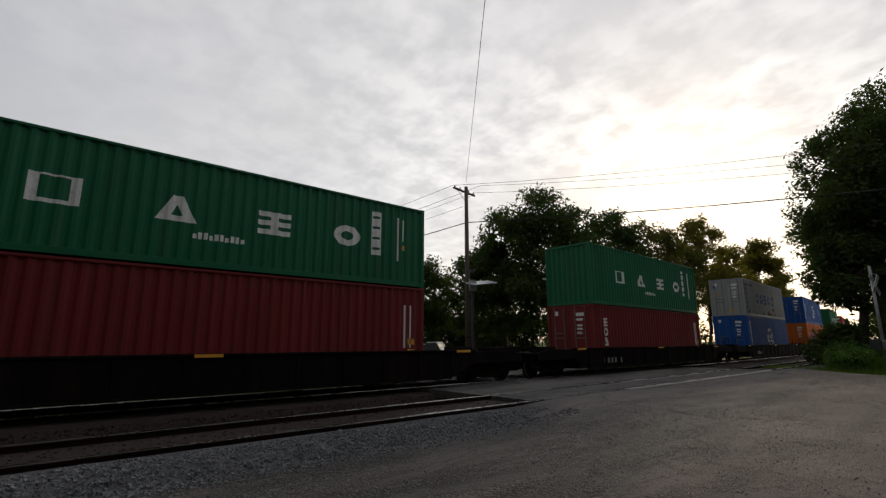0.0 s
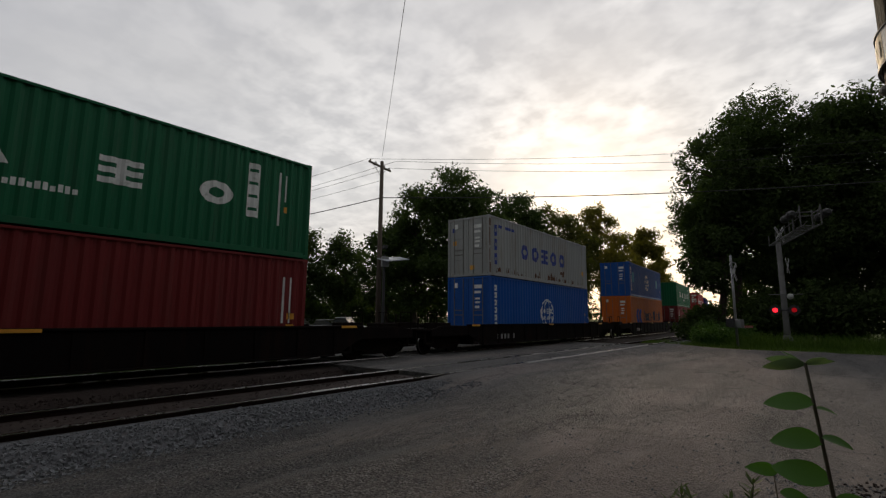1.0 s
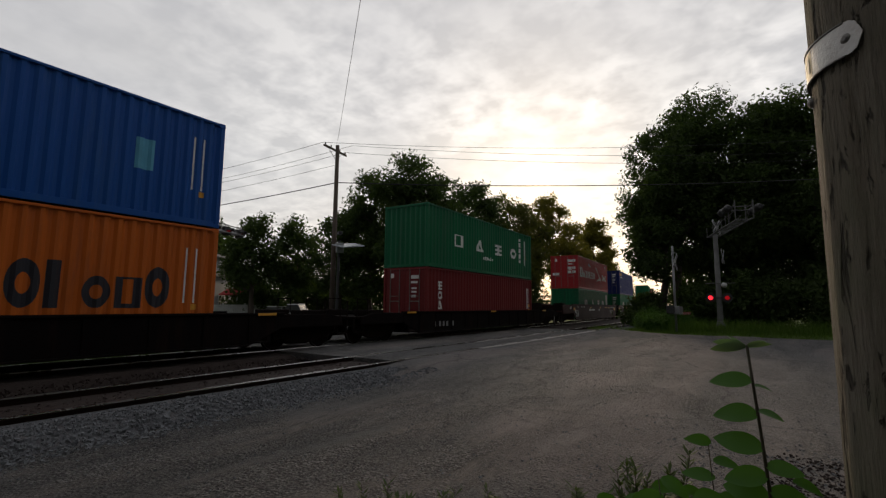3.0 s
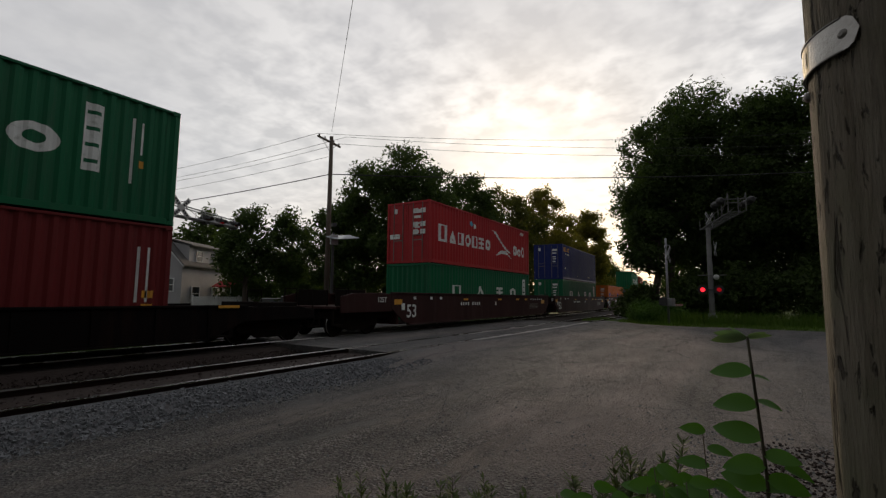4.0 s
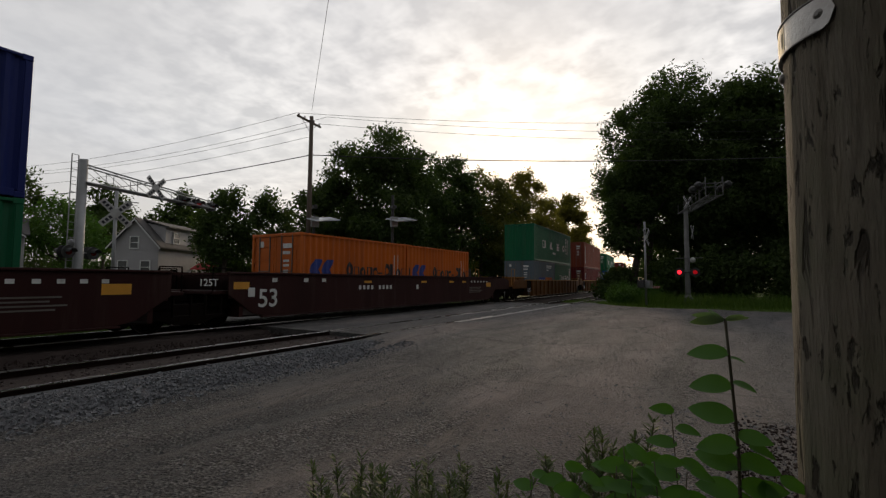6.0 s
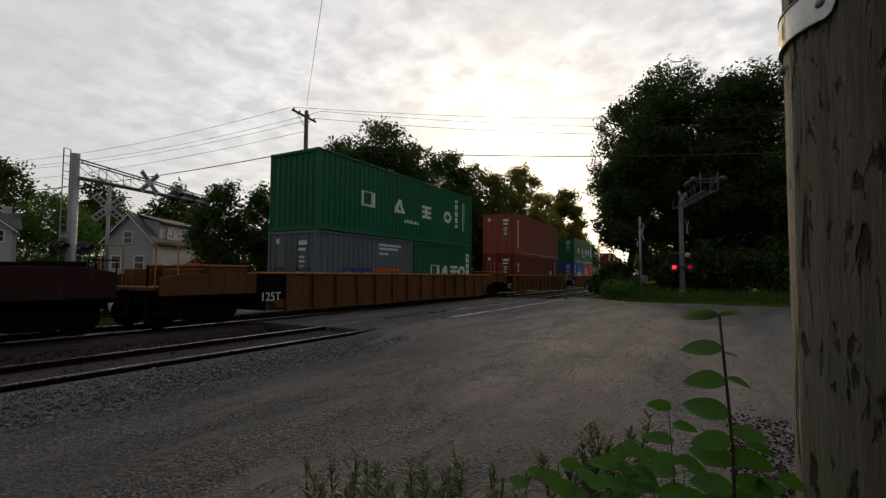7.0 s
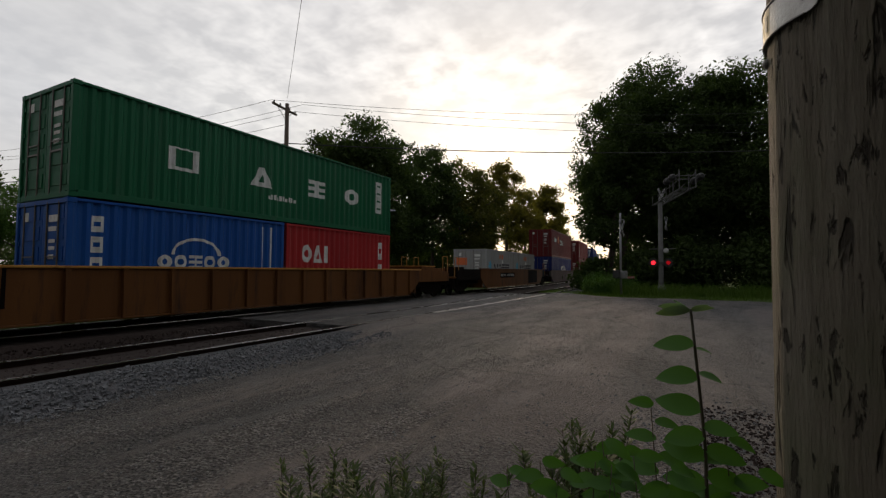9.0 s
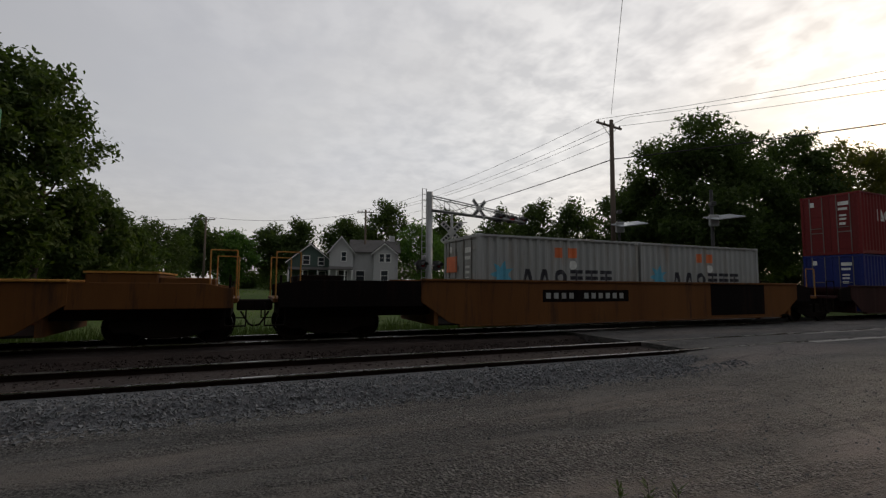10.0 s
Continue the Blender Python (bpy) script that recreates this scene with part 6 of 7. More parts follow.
    part("crossarm", Mesh().box(-1.2, 1.2, -0.06, 0.06, 11.2, 11.33), M_POLE, root, bevel=0.01)


def far_pole(x, y, height, turn, label, arms=2, group=""):
    root = tagged(new("utility_pole"), label, "utility pole", group)
    root.matrix_basis = pose(x, y, -0.4, 0, 0, turn)
    part("shaft", Mesh().tube([(0, 0, 0), (0, 0, height * 0.5), (0, 0, height + 0.4)], [0.17, 0.15, 0.115], 10), M_POLE, root, smooth=True)
    for k in range(arms):
        z = height + 0.1 - k * 0.55
        part("crossarm", Mesh().box(-1.15, 1.15, 0.10, 0.20, z - 0.06, z + 0.06), M_POLE, root, bevel=0.01)
        part("brace", Mesh().tube([(-0.7, 0.15, z - 0.05), (0, 0.13, z - 0.6)], 0.02, 5).tube([(0.7, 0.15, z - 0.05), (0, 0.13, z - 0.6)], 0.02, 5), M_GALV, root)
        for xx in (-1.0, -0.45, 0.45, 1.0):
            part("insulator", Mesh().tube([(xx, 0.15, z + 0.06), (xx, 0.15, z + 0.12), (xx, 0.15, z + 0.2)], [0.02, 0.05, 0.03], 8), M_DARKMETAL, root)
    return root


def cable(a, b, sag, r, label="black overhead cable"):
    a, b = Vector(a), Vector(b)
    pts = [a.lerp(b, t) - Vector((0, 0, sag * 4 * t * (1 - t))) for t in [i / 16 for i in range(17)]]
    tagged(part("overhead_cable", Mesh().tube(pts, r, 5), M_WIRE), label, "cable", "overhead cables")


def solar_pole(at, height, panel_z, label, mast=True):
    root = tagged(new("solar_panel"), label, "solar panel", "solar panels by the crossing")
    root.matrix_basis = pose(at[0], at[1], -0.3, 0, 0, 60)
    if mast:
        part("mast", Mesh().tube([(0, 0, 0), (0, 0, height + 0.3)], [0.10, 0.08], 10), M_DARKMETAL, root)
        part("box", Mesh().box(-0.22, 0.22, -0.32, -0.09, panel_z - 0.2, panel_z + 0.4), M_GALV, root, bevel=0.02)
        part("camera_head", Mesh().box(-0.12, 0.12, -0.3, 0.1, panel_z + 0.9, panel_z + 1.1), M_DARKMETAL, root, bevel=0.02)
    else:
        part("bracket", Mesh().tube([(0, 0, panel_z - 0.3), (0, 0.0, panel_z + 0.3)], 0.05, 8), M_GALV, root)
    part("arm", Mesh().tube([(0, 0, panel_z + 0.2), (0.5, 0, panel_z + 0.2)], 0.03, 6), M_GALV, root)
    m = Mesh().box(-0.85, 0.85, -0.5, 0.5, -0.025, 0.025)
    part("panel", m, surface("solar_glass", (0.55, 0.57, 0.6), (0.4, 0.42, 0.46), 0.2, 0.2, bump=0.0), root, "pale framed panel", at=pose(0.55, -0.1, panel_z + 0.30, 14, -8, 20))
    return root


near_pole()
P1 = polar(46.9, 29)
far_pole(P1.x, P1.y, 11.35, 100, "dark wooden utility pole with a crossarm", 1)
far_pole(*polar(76.8, 62).xy, 11.3, 75, "distant wooden utility pole with a crossarm", 1)
far_pole(*polar(94.5, 72).xy, 10.6, 80, "distant wooden utility pole with a crossarm", 1)
far_pole(*polar(98.0, 95).xy, 11.6, 80, "distant wooden utility pole with a crossarm", 1)
far_pole(10.5, 40.5, 11.6, 30, "wooden utility pole among the trees", 2)
P2, P3 = polar(76.8, 62), Vector((10.5, 40.5, 0))
for k, (dz, o) in enumerate(((11.45, -0.9), (11.45, 0.9), (10.95, 0.5))):
    cable((P1.x + o * 0.6, P1.y + o * 0.8, dz), (P2.x + o * 0.3, P2.y + o, 11.2 - 0.3 * (k == 2)), 0.9, 0.012, "thin overhead power cable")
    cable((P1.x + o * 0.6, P1.y + o * 0.8, dz), (P3.x + o * 0.5, P3.y + o * 0.8, 12.4 - 0.6 * k), 0.7, 0.012, "thin overhead power cable")
cable((P1.x, P1.y, 8.95), (P2.x, P2.y, 8.6), 0.6, 0.030, "thick black overhead telephone cable")
cable((P1.x, P1.y, 8.95), (P3.x, P3.y, 9.9), 0.5, 0.030, "thick black overhead telephone cable")
cable((P1.x, P1.y, 10.1), (P2.x, P2.y, 9.6), 0.7, 0.012, "thin overhead power cable")
cable((P1.x, P1.y, 11.7), (0.298, 1.178, 11.3), 0.15, 0.010, "thin overhead power cable")
cable((P2.x, P2.y, 11.0), (*polar(94.5, 72).xy, 10.6), 0.8, 0.02, "thin overhead power cable")
cable((*polar(94.5, 72).xy, 10.6), (*polar(110, 70).xy, 9.8), 0.9, 0.02, "thin overhead power cable")
solar_pole(polar(46.3, 28.3), 5.2, 4.95, "pale solar panel beside the utility pole")
solar_pole(polar(36.9, 28.0), 6.5, 5.05, "pale solar panel on a dark slim mast")


def crossbuck(root, m, name="crossbuck"):
    """Two crossed white boards with bars where the words stand."""
    for s in (-1, 1):
        b = part("crossbuck_board", Mesh().box(-0.68, 0.68, -0.012 + 0.014 * s, 0.010 + 0.014 * s, -0.125, 0.125), M_SIGNWHITE, root, "white crossbuck board", 0.004, at=m @ pose(0, 0, 0, 0, 45 * s, 0))
        for k in range(8):
            x = -0.60 + k * 0.152
            if abs(x + 0.05) > 0.13:
                for f in (-1, 1):
                    part("word_bar", Mesh().box(x, x + 0.095, *sorted((f * 0.020 + 0.012 * s, f * 0.028 + 0.012 * s)), -0.06, 0.06), M_BLACK, b)


def flashers(root, m, lit=(True, True), both=True):
    """A pair of round flashing lamps on black discs, with hoods."""
    part("lamp_bar", Mesh().tube([m @ Vector((-0.66, 0, 0)), m @ Vector((0.66, 0, 0))], 0.035, 8), M_GALV, root)
    for f in ((-1, 1) if both else (-1,)):
        for i, sx in enumerate((-1, 1)):
            c0 = Vector((sx * 0.52, f * 0.12, 0))
            h = part("lamp_disc", Mesh().tube([m @ (c0 + Vector((0, f * 0.0, 0))), m @ (c0 + Vector((0, f * 0.04, 0)))], 0.27, 20), M_DARKMETAL, root, "black round lamp backing")
            part("lamp_hood", Mesh().prism([(c0.x + 0.17 * math.cos(a * math.pi / 10), 0.17 * math.sin(a * math.pi / 10)) for a in range(11)] + [(c0.x + 0.15 * math.cos(a * math.pi / 10), 0.15 * math.sin(a * math.pi / 10)) for a in range(10, -1, -1)], "y", *sorted((c0.y + f * 0.04, c0.y + f * 0.32))), M_DARKMETAL, h, at=m)
            part("lens", Mesh().tube([m @ (c0 + Vector((0, f * 0.04, 0))), m @ (c0 + Vector((0, f * 0.06, 0)))], 0.125, 18), M_REDLAMP_LOW if lit[i] else M_DARKLENS, h, "red glowing lens" if lit[i] else "dark red lens")


def cantilever(at, mast_h, arm_z, arm_len, turn, depth, lamp_z, label, buck_at, heads, deep_end, mast_lit, lamp_turn=90):
    """A signal mast with a truss arm along local +y, crossbuck and lamps. Lamps face local +-x."""
    root = tagged(new("crossing_signal"), label, "signal", "crossing signals")
    root.matrix_basis = pose(at[0], at[1], -0.3, 0, 0, turn)
    part("mast", Mesh().tube([(0, 0, 0), (0, 0, 0.5), (0, 0, mast_h + 0.3)], [0.21, 0.19, 0.16], 16), M_GALV, root, smooth=True)
    part("base", Mesh().tube([(0, 0, 0.0), (0, 0, 0.35)], [0.42, 0.36], 12), M_GALV, root)
    lad = Mesh()
    for y in (-0.50, -0.22):
        lad.tube([(0.0, y, 0.6), (0.0, y, mast_h + 0.42)], 0.022, 6)
    for k in range(int(mast_h / 0.32)):
        lad.tube([(0.0, -0.50, 0.8 + k * 0.32), (0.0, -0.22, 0.8 + k * 0.32)], 0.014, 5)
    part("ladder", lad, M_GALV, root)
    top, bot = arm_z + 0.3, arm_z + 0.3 - depth
    n = 6
    for x in (-0.22, 0.22):
        ch = Mesh().tube([(x, 0, top), (x, arm_len, top - depth + deep_end)], 0.035, 8)
        part("upper_chord", ch, M_GALV, root)
        part("lower_chord", Mesh().tube([(x, 0, bot), (x, arm_len, bot)], 0.045, 8), M_GALV, root)
        for k in range(1, n + 1):
            y0, y1 = arm_len * (k - 1) / n, arm_len * k / n
            zt = top - (depth - deep_end) * y1 / arm_len
            zt0 = top - (depth - deep_end) * y0 / arm_len
            part("web_bar", Mesh().tube([(x, y1, bot), (x, y1, zt)], 0.016, 5), M_GALV, root)
            part("web_bar", Mesh().tube([(x, y0, zt0), (x, y1, bot)], 0.014, 5), M_GALV, root)
    part("walkway", Mesh().box(-0.24, 0.24, 0, arm_len + 0.2, bot - 0.02, bot + 0.02), M_GALV, root)
    crossbuck(root, pose(0.3, buck_at, bot + 0.42, 0, 0, 90))
    for y, lit in heads:
        flashers(root, pose(0.0, y, bot + 0.10, 0, 0, 90), lit)
    flashers(root, pose(0.0, 0.0, lamp_z + 0.3, 0, 0, lamp_turn), mast_lit)
    part("bell", Mesh().tube([(0, -0.3, lamp_z + 0.7), (0, -0.38, lamp_z + 0.7), (0, -0.42, lamp_z + 0.7)], [0.16, 0.15, 0.05], 12), M_GALV, root)
    return root


cantilever((-23.3, 9.0), 6.45, 6.2, 7.3, 16, 0.75, 2.45, "grey galvanised crossing signal with a truss arm and ladder", 3.4, ((5.85, (False, True)), (6.9, (False, False))), 0.35, (False, False))


def walkway_signal(at, turn):
    """A crossing signal whose arm is an open walkway with upright rails and a lamp cage at its tip; the arm runs along local +y."""
    root = tagged(new("crossing_signal"), "grey galvanised crossing signal with red lamps and a walkway arm", "signal", "crossing signals")
    root.matrix_basis = pose(at[0], at[1], -0.2, 0, 0, turn)
    z = 6.25
    part("mast", Mesh().tube([(0, 0, 0.3), (0, 0, 1.0), (0, 0, z + 0.1)], [0.20, 0.17, 0.14], 16), M_GALV_BACKLIT, root, smooth=True)
    part("base", Mesh().tube([(0, 0, 0.12), (0, 0, 0.30), (0, 0, 0.75)], [0.36, 0.33, 0.19], 14), M_GALV_BACKLIT, root, smooth=True)
    part("footing", Mesh().box(-0.55, 0.55, -0.55, 0.55, -0.25, 0.13), M_CONCRETE, root, "concrete footing", 0.03)
    for x in (-0.32, 0.32):
        part("lower_chord", Mesh().tube([(x, -0.7, z), (x, 6.3, z)], 0.045, 8), M_GALV_BACKLIT, root)
    for k in range(15):
        y = -0.6 + k * 0.48
        part("cross_bar", Mesh().tube([(-0.32, y, z), (0.32, y, z)], 0.022, 6), M_GALV_BACKLIT, root)
    for y in (-0.68, 1.0, 2.0, 3.0, 3.9, 4.7):
        part("rail_post", Mesh().tube([(0.32, y, z), (0.32, y, z + 0.62)], 0.020, 6), M_GALV_BACKLIT, root)
    part("hand_rail", Mesh().tube([(0.32, 0.6, z + 0.40), (0.32, 6.3, z + 0.52)], 0.016, 6), M_GALV_BACKLIT, root)
    part("stay", Mesh().tube([(-0.32, 0.1, z + 0.05), (-0.32, 4.6, z + 0.5)], 0.022, 6), M_GALV_BACKLIT, root)
    for x in (-0.42, 0.42):
        for y in (5.0, 6.3):
            part("cage_post", Mesh().tube([(x, y, z), (x, y, z + 1.0)], 0.030, 6), M_GALV_BACKLIT, root)
        part("cage_rail", Mesh().tube([(x, 5.0, z + 0.78), (x, 6.3, z + 0.78)], 0.022, 6).tube([(x, 5.0, z + 0.02), (x, 6.3, z + 0.98)], 0.018, 6), M_GALV_BACKLIT, root)
    for y in (5.1, 6.2):
        part("lamp_bar", Mesh().tube([(-0.95, y, z + 0.68), (0.95, y, z + 0.68)], 0.026, 6), M_GALV_BACKLIT, root)
        for x in (-0.72, 0.72):
            part("lamp_housing", Mesh().tube([(x, y + 0.16, z + 0.62), (x, y - 0.05, z + 0.62), (x, y - 0.34, z + 0.60)], [0.10, 0.20, 0.19], 14), M_DARKMETAL, root, "black lamp housing with hood")
    crossbuck(root, pose(-0.05, 0.25, z + 0.55, 0, 0, -turn + 243) @ Matrix.Scale(0.85, 4))
    crossbuck(root, pose(-0.40, -0.15, z - 1.35, 0, 0, -turn + 262) @ Matrix.Scale(0.85, 4))
    # lamps and bell on the mast, towards the road
    a = -turn
    face = pose(0, 0, 0, 0, 0, a)
    part("bell_bar", Mesh().tube([face @ Vector((-0.72, -0.2, 3.15)), face @ Vector((0.95, -0.2, 3.15))], 0.03, 6), M_GALV_BACKLIT, root)
    part("bell", Mesh().tube([face @ Vector((0.34, -0.25, 3.02)), face @ Vector((0.34, -0.36, 3.0)), face @ Vector((0.34, -0.42, 2.98))], [0.17, 0.15, 0.05], 14), M_SIGNWHITE, root, "pale round bell")
    part("lamp_bar", Mesh().tube([face @ Vector((-0.7, -0.15, 2.22)), face @ Vector((0.7, -0.15, 2.22))], 0.035, 8), M_DARKMETAL, root)
    for x, lens in ((-0.46, M_REDLAMP), (0.46, M_REDLAMP_LOW)):
        disc_ob = part("lamp_disc", Mesh().tube([face @ Vector((x, -0.18, 2.22)), face @ Vector((x, -0.22, 2.22))], 0.30, 22), M_DARKMETAL, root, "black round lamp backing")
        part("lens", Mesh().tube([face @ Vector((x, -0.22, 2.22)), face @ Vector((x, -0.26, 2.22))], 0.135, 18), lens, disc_ob, "red glowing lens")
        part("lamp_hood", Mesh().prism([(x + 0.17 * math.cos(q * math.pi / 10), 2.22 + 0.17 * math.sin(q * math.pi / 10)) for q in range(11)] + [(x + 0.15 * math.cos(q * math.pi / 10), 2.22 + 0.15 * math.sin(q * math.pi / 10)) for q in range(10, -1, -1)], "y", -0.50, -0.22), M_DARKMETAL, disc_ob, at=face)
    return root


walkway_signal((-1.70, 34.76), 195.5)


def sign_post(at, height, buck_z, turn, label, gate=False):
    root = tagged(new("crossing_sign"), label, "sign", "crossing signs")
    root.matrix_basis = pose(at[0], at[1], -0.3, 0, 0, turn)
    part("post", Mesh().tube([(0, 0, 0), (0, 0, height + 0.3)], [0.075, 0.065], 10), M_GALV, root, smooth=True)
    crossbuck(root, pose(0.0, -0.1, buck_z + 0.3))
    part("bracket_arm", Mesh().tube([(-0.1, 0, height - 0.1), (0.75, 0, height - 0.1)], 0.025, 6), M_GALV, root)
    if gate:
        part("gate_box", Mesh().box(-0.35, 0.30, -0.35, 0.30, 1.25, 1.75), M_GALV, root, "grey gate machine box", 0.03)
        part("counterweight", Mesh().box(-0.6, -0.4, -0.1, 0.35, 1.3, 1.8), M_DARKMETAL, root, bevel=0.03)
        arm = part("gate_arm", Mesh().box(0.0, 1.5, -0.42, -0.38, 1.25, 1.38), M_SIGNWHITE, root, "white gate arm with red stripes", 0.01)
        for k in range(4):
            part("stripe", Mesh().box(0.15 + k * 0.36, 0.33 + k * 0.36, -0.426, -0.374, 1.245, 1.385), M_BRIGHT_RED, arm)
    return root


sign_post(polar(7.0, 33.0), 5.3, 4.30, 79, "white crossbuck sign post with a gate machine", True)
sign_post(polar(66.1, 22.5), 4.85, 3.95, 70, "white crossbuck sign on a grey post")


# ---- houses, fences and cars beyond the railway ----
M_SIDING = surface("grey_vinyl_siding", (0.33, 0.32, 0.32), (0.26, 0.25, 0.25), 0.7, grain=30, stain=0.8)
M_SIDING_W = surface("white_siding", (0.36, 0.36, 0.355), (0.28, 0.28, 0.28), 0.7, grain=30, stain=0.8)
M_SIDING_G = surface("dark_green_siding", (0.05, 0.085, 0.07), (0.035, 0.06, 0.05), 0.7, grain=30, stain=0.8)
M_ROOF = surface("dark_roof_shingle", (0.075, 0.07, 0.068), (0.045, 0.042, 0.04), 0.9, grain=18, stain=1.4, bump=0.5)
M_TRIM = surface("white_trim_paint", (0.60, 0.60, 0.59), (0.5, 0.5, 0.49), 0.6, grain=40)
M_PANE = surface("dark_window_glass", (0.02, 0.024, 0.03), (0.03, 0.034, 0.04), 0.15, bump=0.0, spec=0.6)
M_AWNING = surface("red_awning_cloth", (0.40, 0.03, 0.03), None, 0.8)
M_TYRE = surface("black_tyre", (0.02, 0.02, 0.02), None, 0.85)
M_RIM = surface("silver_wheel_rim", (0.5, 0.5, 0.5), None, 0.35, 0.8)


def window(parent, name, x, y, z, w, h, m):
    """A sash window on a wall that faces local -y."""
    win = part(name, Mesh().box(x - w / 2, x + w / 2, y - 0.06, y - 0.02, z, z + h), M_PANE, parent, "dark window panes", at=m)
    fr = Mesh()
    for a, b, c0, d in ((-w / 2 - 0.09, -w / 2, z - 0.09, z + h + 0.09), (w / 2, w / 2 + 0.09, z - 0.09, z + h + 0.09), (-w / 2, w / 2, z - 0.09, z), (-w / 2, w / 2, z + h, z + h + 0.09), (-w / 2, w / 2, z + h / 2 - 0.03, z + h / 2 + 0.03)):
        fr.box(x + a, x + b, y - 0.10, y - 0.015, c0, d)
    part("window_frame", fr, M_TRIM, win, "white window frame")


def house(at, turn, w, d, eave, ridge, wall_mat, label, front, side, ridge_across=False, porch=False, chimney=None, lift=-0.4, dormer=False):
    """A house with a gable on its front (local -y), or a long front where ridge_across."""
    root = tagged(new("house"), label, "house")
    root.matrix_basis = pose(at[0], at[1], lift, 0, 0, turn)
    e, r = eave + 0.4, ridge + 0.4
    t = 0.2
    walls = Mesh()
    if not ridge_across:
        for y0 in (0.0, d - t):
            walls.prism([(-w / 2, 0), (w / 2, 0), (w / 2, e), (0, r), (-w / 2, e)], "y", y0, y0 + t)
        for x0 in (-w / 2, w / 2 - t):
            walls.box(x0, x0 + t, t, d - t, 0, e)
    else:
        for x0 in (-w / 2, w / 2 - t):
            walls.prism([(0, 0), (d, 0), (d, e), (d / 2, r), (0, e)], "x", x0, x0 + t)
        for y0 in (0.0, d - t):
            walls.box(-w / 2 + t, w / 2 - t, y0, y0 + t, 0, e)
    part("wall", walls, wall_mat, root)
    # lap siding boards on the front
    n = int(e / 0.30)
    lap = Mesh().prism([(0.0, 0.0), (-0.018, 0.0), (-0.004, 0.28), (0.0, 0.28)], "x", -w / 2, w / 2).data("siding_board", wall_mat)
    for k in range(n):
        part("siding_board", lap, wall_mat, root, at=(0, 0, 0.1 + k * 0.30))
    ov, th = 0.35, 0.14
    for s in (-1, 1):
        if not ridge_across:
            run, rise = w / 2, r - e
            f = ov / run
            poly = [(s * (run + ov), e - rise * f), (0, r), (0, r + th), (s * (run + ov), e - rise * f + th)]
            part("roof", Mesh().prism(poly, "y", -ov, d + ov), M_ROOF, root)
            part("fascia", Mesh().prism([(s * (run + ov), e - rise * f - 0.12), (0, r - 0.12), (0, r + 0.02), (s * (run + ov), e - rise * f + 0.02)], "y", -ov - 0.04, -ov - 0.003), M_TRIM, root)
        else:
            run, rise = d / 2, r - e
            f = ov / run
            yc = d / 2
            poly = [(yc + s * (run + ov), e - rise * f), (yc, r), (yc, r + th), (yc + s * (run + ov), e - rise * f + th)]
            part("roof", Mesh().prism(poly, "x", -w / 2 - ov, w / 2 + ov), M_ROOF, root)
    for i, (x, z, ww, hh) in enumerate(front):
        window(root, "window", x, 0.0, z, ww, hh, Matrix())
    for y, z, ww, hh in side:
        window(root, "window", y, 0.0, z, ww, hh, pose(w / 2, 0, 0, 0, 0, 90))
    if porch:
        part("porch_roof", Mesh().prism([(-1.8, 2.75), (0.0, 3.1), (0.0, 3.2), (-1.8, 2.85)], "x", -w / 2, w / 2), M_ROOF, root)
        for x in (-w / 2 + 0.1, -w / 6, w / 6, w / 2 - 0.1):
            part("porch_post", Mesh().box(x - 0.07, x + 0.07, -1.72, -1.58, 0, 2.8), M_TRIM, root)
        part("door", Mesh().box(-0.5, 0.45, -0.05, -0.01, 0.45, 2.5), M_DARKMETAL, root, "dark front door")
    if dormer:
        m = Mesh().prism([(0.25, e), (w / 2 - 0.05, e), (w / 2 - 0.05, r - 0.62), (0.25, r - 0.22)], "y", 1.0, d - 0.4)
        dm = part("dormer", m, wall_mat, root, "long shed dormer")
        part("dormer_roof", Mesh().prism([(0.0, r + 0.02), (w / 2 + 0.3, r - 0.68), (w / 2 + 0.3, r - 0.56), (0.0, r + 0.16)], "y", 0.85, d - 0.25), M_ROOF, dm)
        for y in (2.6, 5.6):
            window(root, "window", y, 0.0, e + 0.28, 0.9, 0.95, pose(w / 2 - 0.05, 0, 0, 0, 0, 90))
    if chimney:
        part("chimney", Mesh().box(chimney - 0.35, chimney + 0.35, d / 2 - 0.35, d / 2 + 0.35, e, r + 0.7), M_SIDING_W, root, bevel=0.02)
    return root


house((-45.6, 22.0), 29.4, 4.3, 8.2, 4.45, 6.75, M_SIDING, "grey clapboard house with a steep gable and shed dormer", [(-0.1, 4.5, 0.7, 1.0), (-1.1, 2.2, 0.8, 1.1), (1.0, 2.2, 0.8, 1.1)],
      [(2.2, 1.3, 1.2, 1.3), (5.6, 1.3, 1.0, 1.3)], dormer=True)
house(polar(75.6, 60), 76, 5.9, 6.5, 4.75, 6.45, M_SIDING_W, "white two-storey house with a long roof", [(0.9, 4.05, 0.7, 1.0), (1.75, 4.05, 0.7, 1.0), (0.4, 1.5, 0.9, 1.3), (-1.8, 1.4, 1.0, 1.3)], [(3.0, 4.0, 0.9, 1.2)], True, False, 2.3, lift=0.4)
house(polar(79.6, 59), 78, 2.9, 5.0, 4.75, 6.55, M_SIDING_W, "white gabled house wing with a porch", [(0.3, 3.9, 0.55, 1.1), (0.2, 1.5, 1.0, 1.2)], [], False, True, lift=0.4)
house(polar(74.4, 58.6), 76, 2.7, 2.2, 4.65, 5.75, M_SIDING_W, "white front gable of the two-storey house", [(-0.35, 3.85, 0.55, 0.95), (0.45, 3.85, 0.55, 0.95), (0.0, 1.5, 0.8, 1.2)], [], lift=0.4)
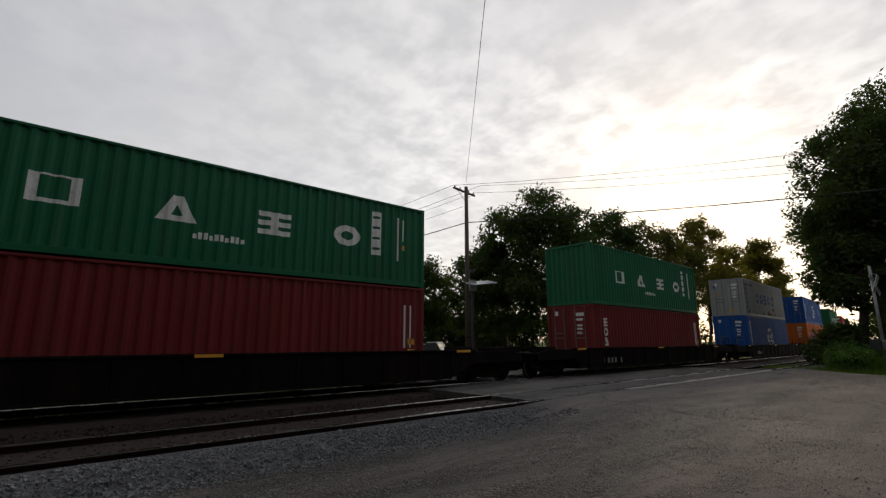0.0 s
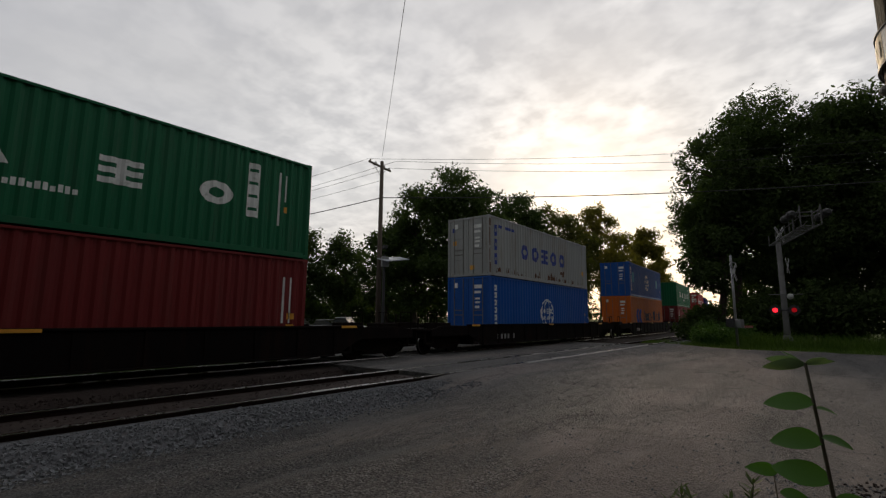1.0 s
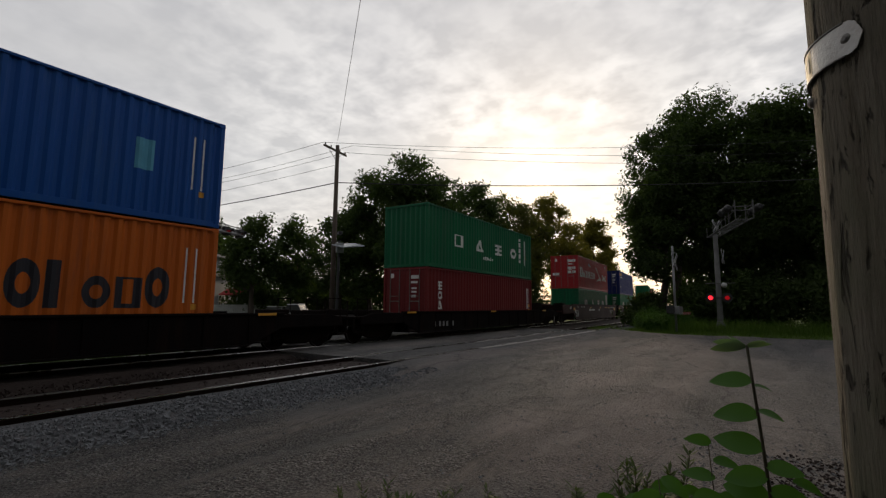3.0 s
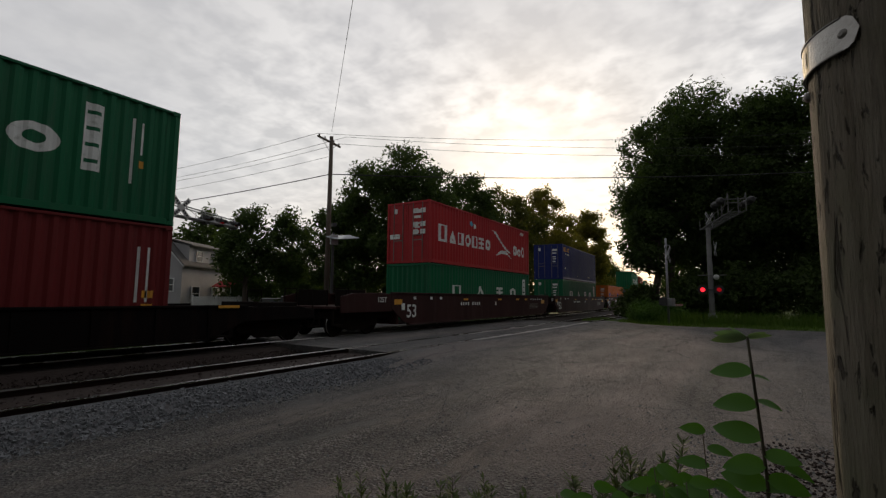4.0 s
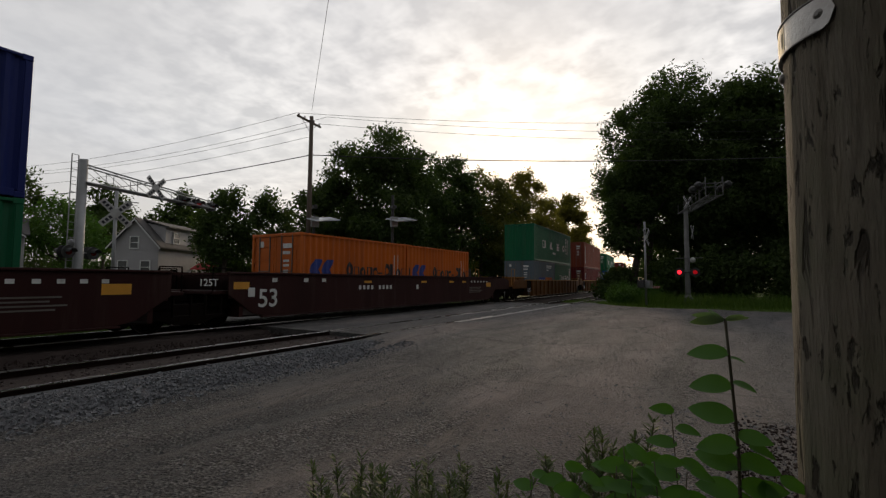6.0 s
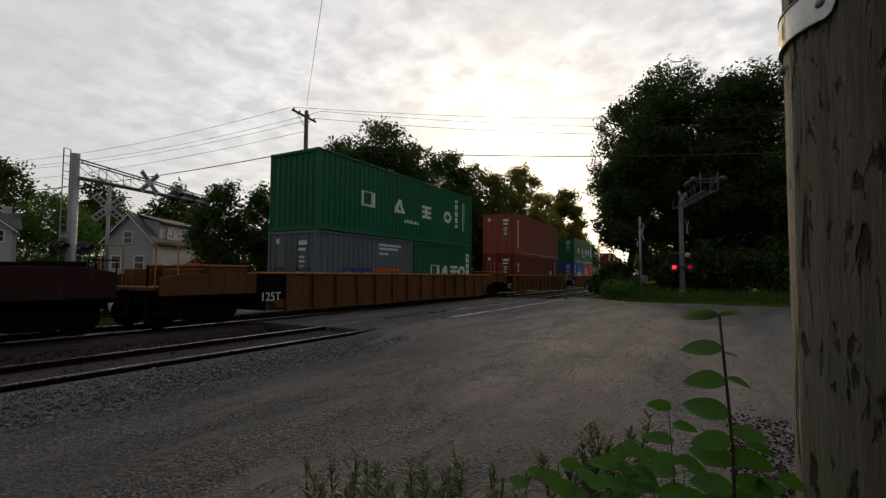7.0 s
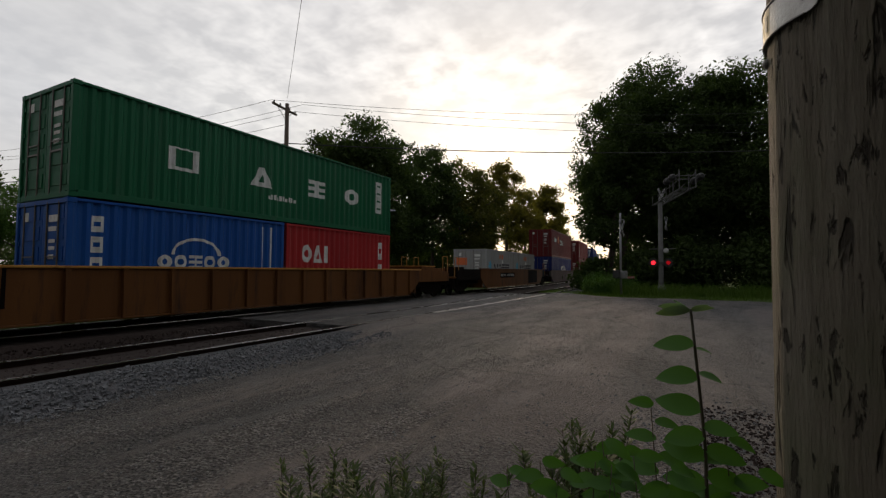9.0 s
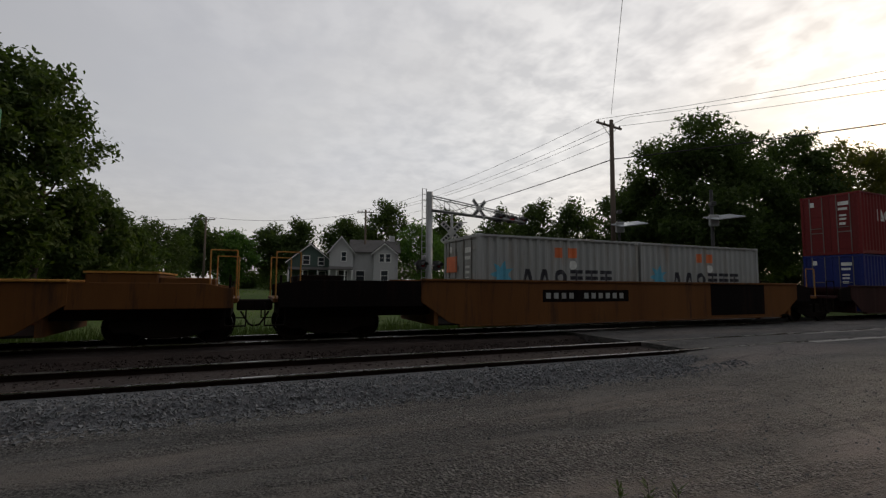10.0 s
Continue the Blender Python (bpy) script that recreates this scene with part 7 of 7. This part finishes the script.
house(polar(83.2, 62), 84, 5.4, 7.0, 3.6, 5.75, M_SIDING_G, "dark green gabled house with white windows", [(-0.5, 3.55, 0.75, 1.05), (1.35, 3.45, 0.65, 0.95), (-0.7, 1.5, 0.8, 1.2), (1.5, 1.4, 0.8, 1.2)], [], False, True, lift=0.4)


def awning():
    a = tagged(part("awning", Mesh().prism([(0.0, 2.9), (-1.5, 2.3), (-1.5, 2.22), (0.0, 2.8)], "x", -1.0, 1.0), M_AWNING, at=pose(-44.2, 28.2, 0, 0, 0, 28)), "red cloth awning on the grey house", "awning")
    for x in (-0.95, 0.95):
        part("awning_post", Mesh().tube([(x, -1.45, -0.4), (x, -1.45, 2.26)], 0.03, 6), M_TRIM, a)


awning()


def fence(a, b, h, label):
    """White fence: a post at every two metres and boards between."""
    a, b = Vector(a), Vector(b)
    root = tagged(new("fence"), label, "fence")
    L = (b - a).length
    root.matrix_basis = pose(a.x, a.y, -0.4, 0, 0, math.degrees(math.atan2(b.y - a.y, b.x - a.x)))
    board = Mesh().box(0, 0.14, -0.012, 0.012, 0.1, h).data("board", M_TRIM)
    post = Mesh().box(-0.06, 0.06, -0.06, 0.06, 0, h + 0.12).data("post", M_TRIM)
    x = 0.0
    while x < L:
        part("board", board, M_TRIM, root, at=(x, 0, 0))
        x += 0.165
    for k in range(int(L / 2) + 1):
        part("post", post, M_TRIM, root, at=(k * 2.0, 0.03, 0))
    part("rail", Mesh().box(0, L, 0.012, 0.05, h * 0.8, h * 0.8 + 0.08), M_TRIM, root)


fence(polar(61.0, 47), polar(54.5, 49), 1.7, "white board fence beside the grey house")


def car(at, turn, col, label, pickup=False):
    root = tagged(new("parked_car"), label, "car", "parked cars")
    root.matrix_basis = pose(at[0], at[1], at[2], 0, 0, turn)
    mat = surface("car_paint", col, None, 0.3, 0.2, grain=200, bump=0.0, amount=0.2)
    body = [(-2.2, 0.35), (-2.25, 0.75), (-2.1, 0.95), (-1.3, 1.0), (1.2, 1.02), (2.1, 0.9), (2.25, 0.7), (2.2, 0.35)]
    part("body", Mesh().prism(body, "y", -0.88, 0.88), mat, root, bevel=0.05)
    cab = [(-1.0, 1.0), (-0.6, 1.7 if pickup else 1.48), (0.35, 1.72 if pickup else 1.5), (0.9 if pickup else 1.6, 1.0)]
    part("cabin", Mesh().prism(cab, "y", -0.74, 0.74), M_PANE, root, "dark car windows", 0.04)
    part("car_roof", Mesh().prism([(-0.62, 1.68 if pickup else 1.46), (-0.55, 1.75 if pickup else 1.53), (0.3, 1.77 if pickup else 1.55), (0.4, 1.70 if pickup else 1.48)], "y", -0.76, 0.76), mat, root)
    for x in (-1.4, 1.4):
        for s in (-1, 1):
            wheel = part("wheel", Mesh().tube([(x, s * 0.72, 0.33), (x, s * 0.92, 0.33)], 0.33, 18), M_TYRE, root, "black tyre")
            part("rim", Mesh().tube([(x, s * 0.9, 0.33), (x, s * 0.935, 0.33)], 0.2, 12), M_RIM, wheel)
    for y in (-0.6, 0.6):
        part("headlight", Mesh().box(-2.27, -2.2, y - 0.18, y + 0.18, 0.68, 0.82), M_TRIM, root)


car(polar(72.6, 52, 0.0), 20, (0.55, 0.56, 0.57), "silver parked car in front of the houses")
car(polar(70.6, 54, 0.0), 200, (0.35, 0.36, 0.37), "grey parked car in front of the houses")
car(polar(50.8, 44, -0.35), 25, (0.62, 0.62, 0.62), "white parked pickup under the trees", True)
car(polar(53.0, 46, -0.35), 15, (0.5, 0.5, 0.5), "pale parked car under the trees")
car(polar(9.3, 95, -0.35), 80, (0.62, 0.62, 0.62), "white car far off beside the track")


# ---- what moves ----
def motions():
    for thing, s0, z in MOVERS:
        rows = []
        for i in range(21):
            y = s0 - SPEED * i / 2 - {3: 0.35, 4: -0.38, 5: 0.08}.get(i, 0.0)
            rows.append((i / 2, pose(FAR_X - bend(y), y, z, 0, 0, bend_turn(y))))
        walk(thing, rows)
    # the seedling leans to and fro in the wind of the train
    lean = ((0.0, -0.9), (0.5, -0.7), (1.0, 0.0), (1.5, 0.4), (2.0, 0.7), (2.5, 0.5), (4.0, 1.0), (4.5, 1.2), (5.0, 1.7), (5.5, 1.0), (6.0, 1.6), (7.5, 0.6), (8.0, -0.3), (9.0, 0.5), (9.5, 0.6), (10.0, 0.3))
    for thing, at in SWAYING:
        walk(thing, [(t, pose(*at, 0, a, 0)) for t, a in lean])


motions()
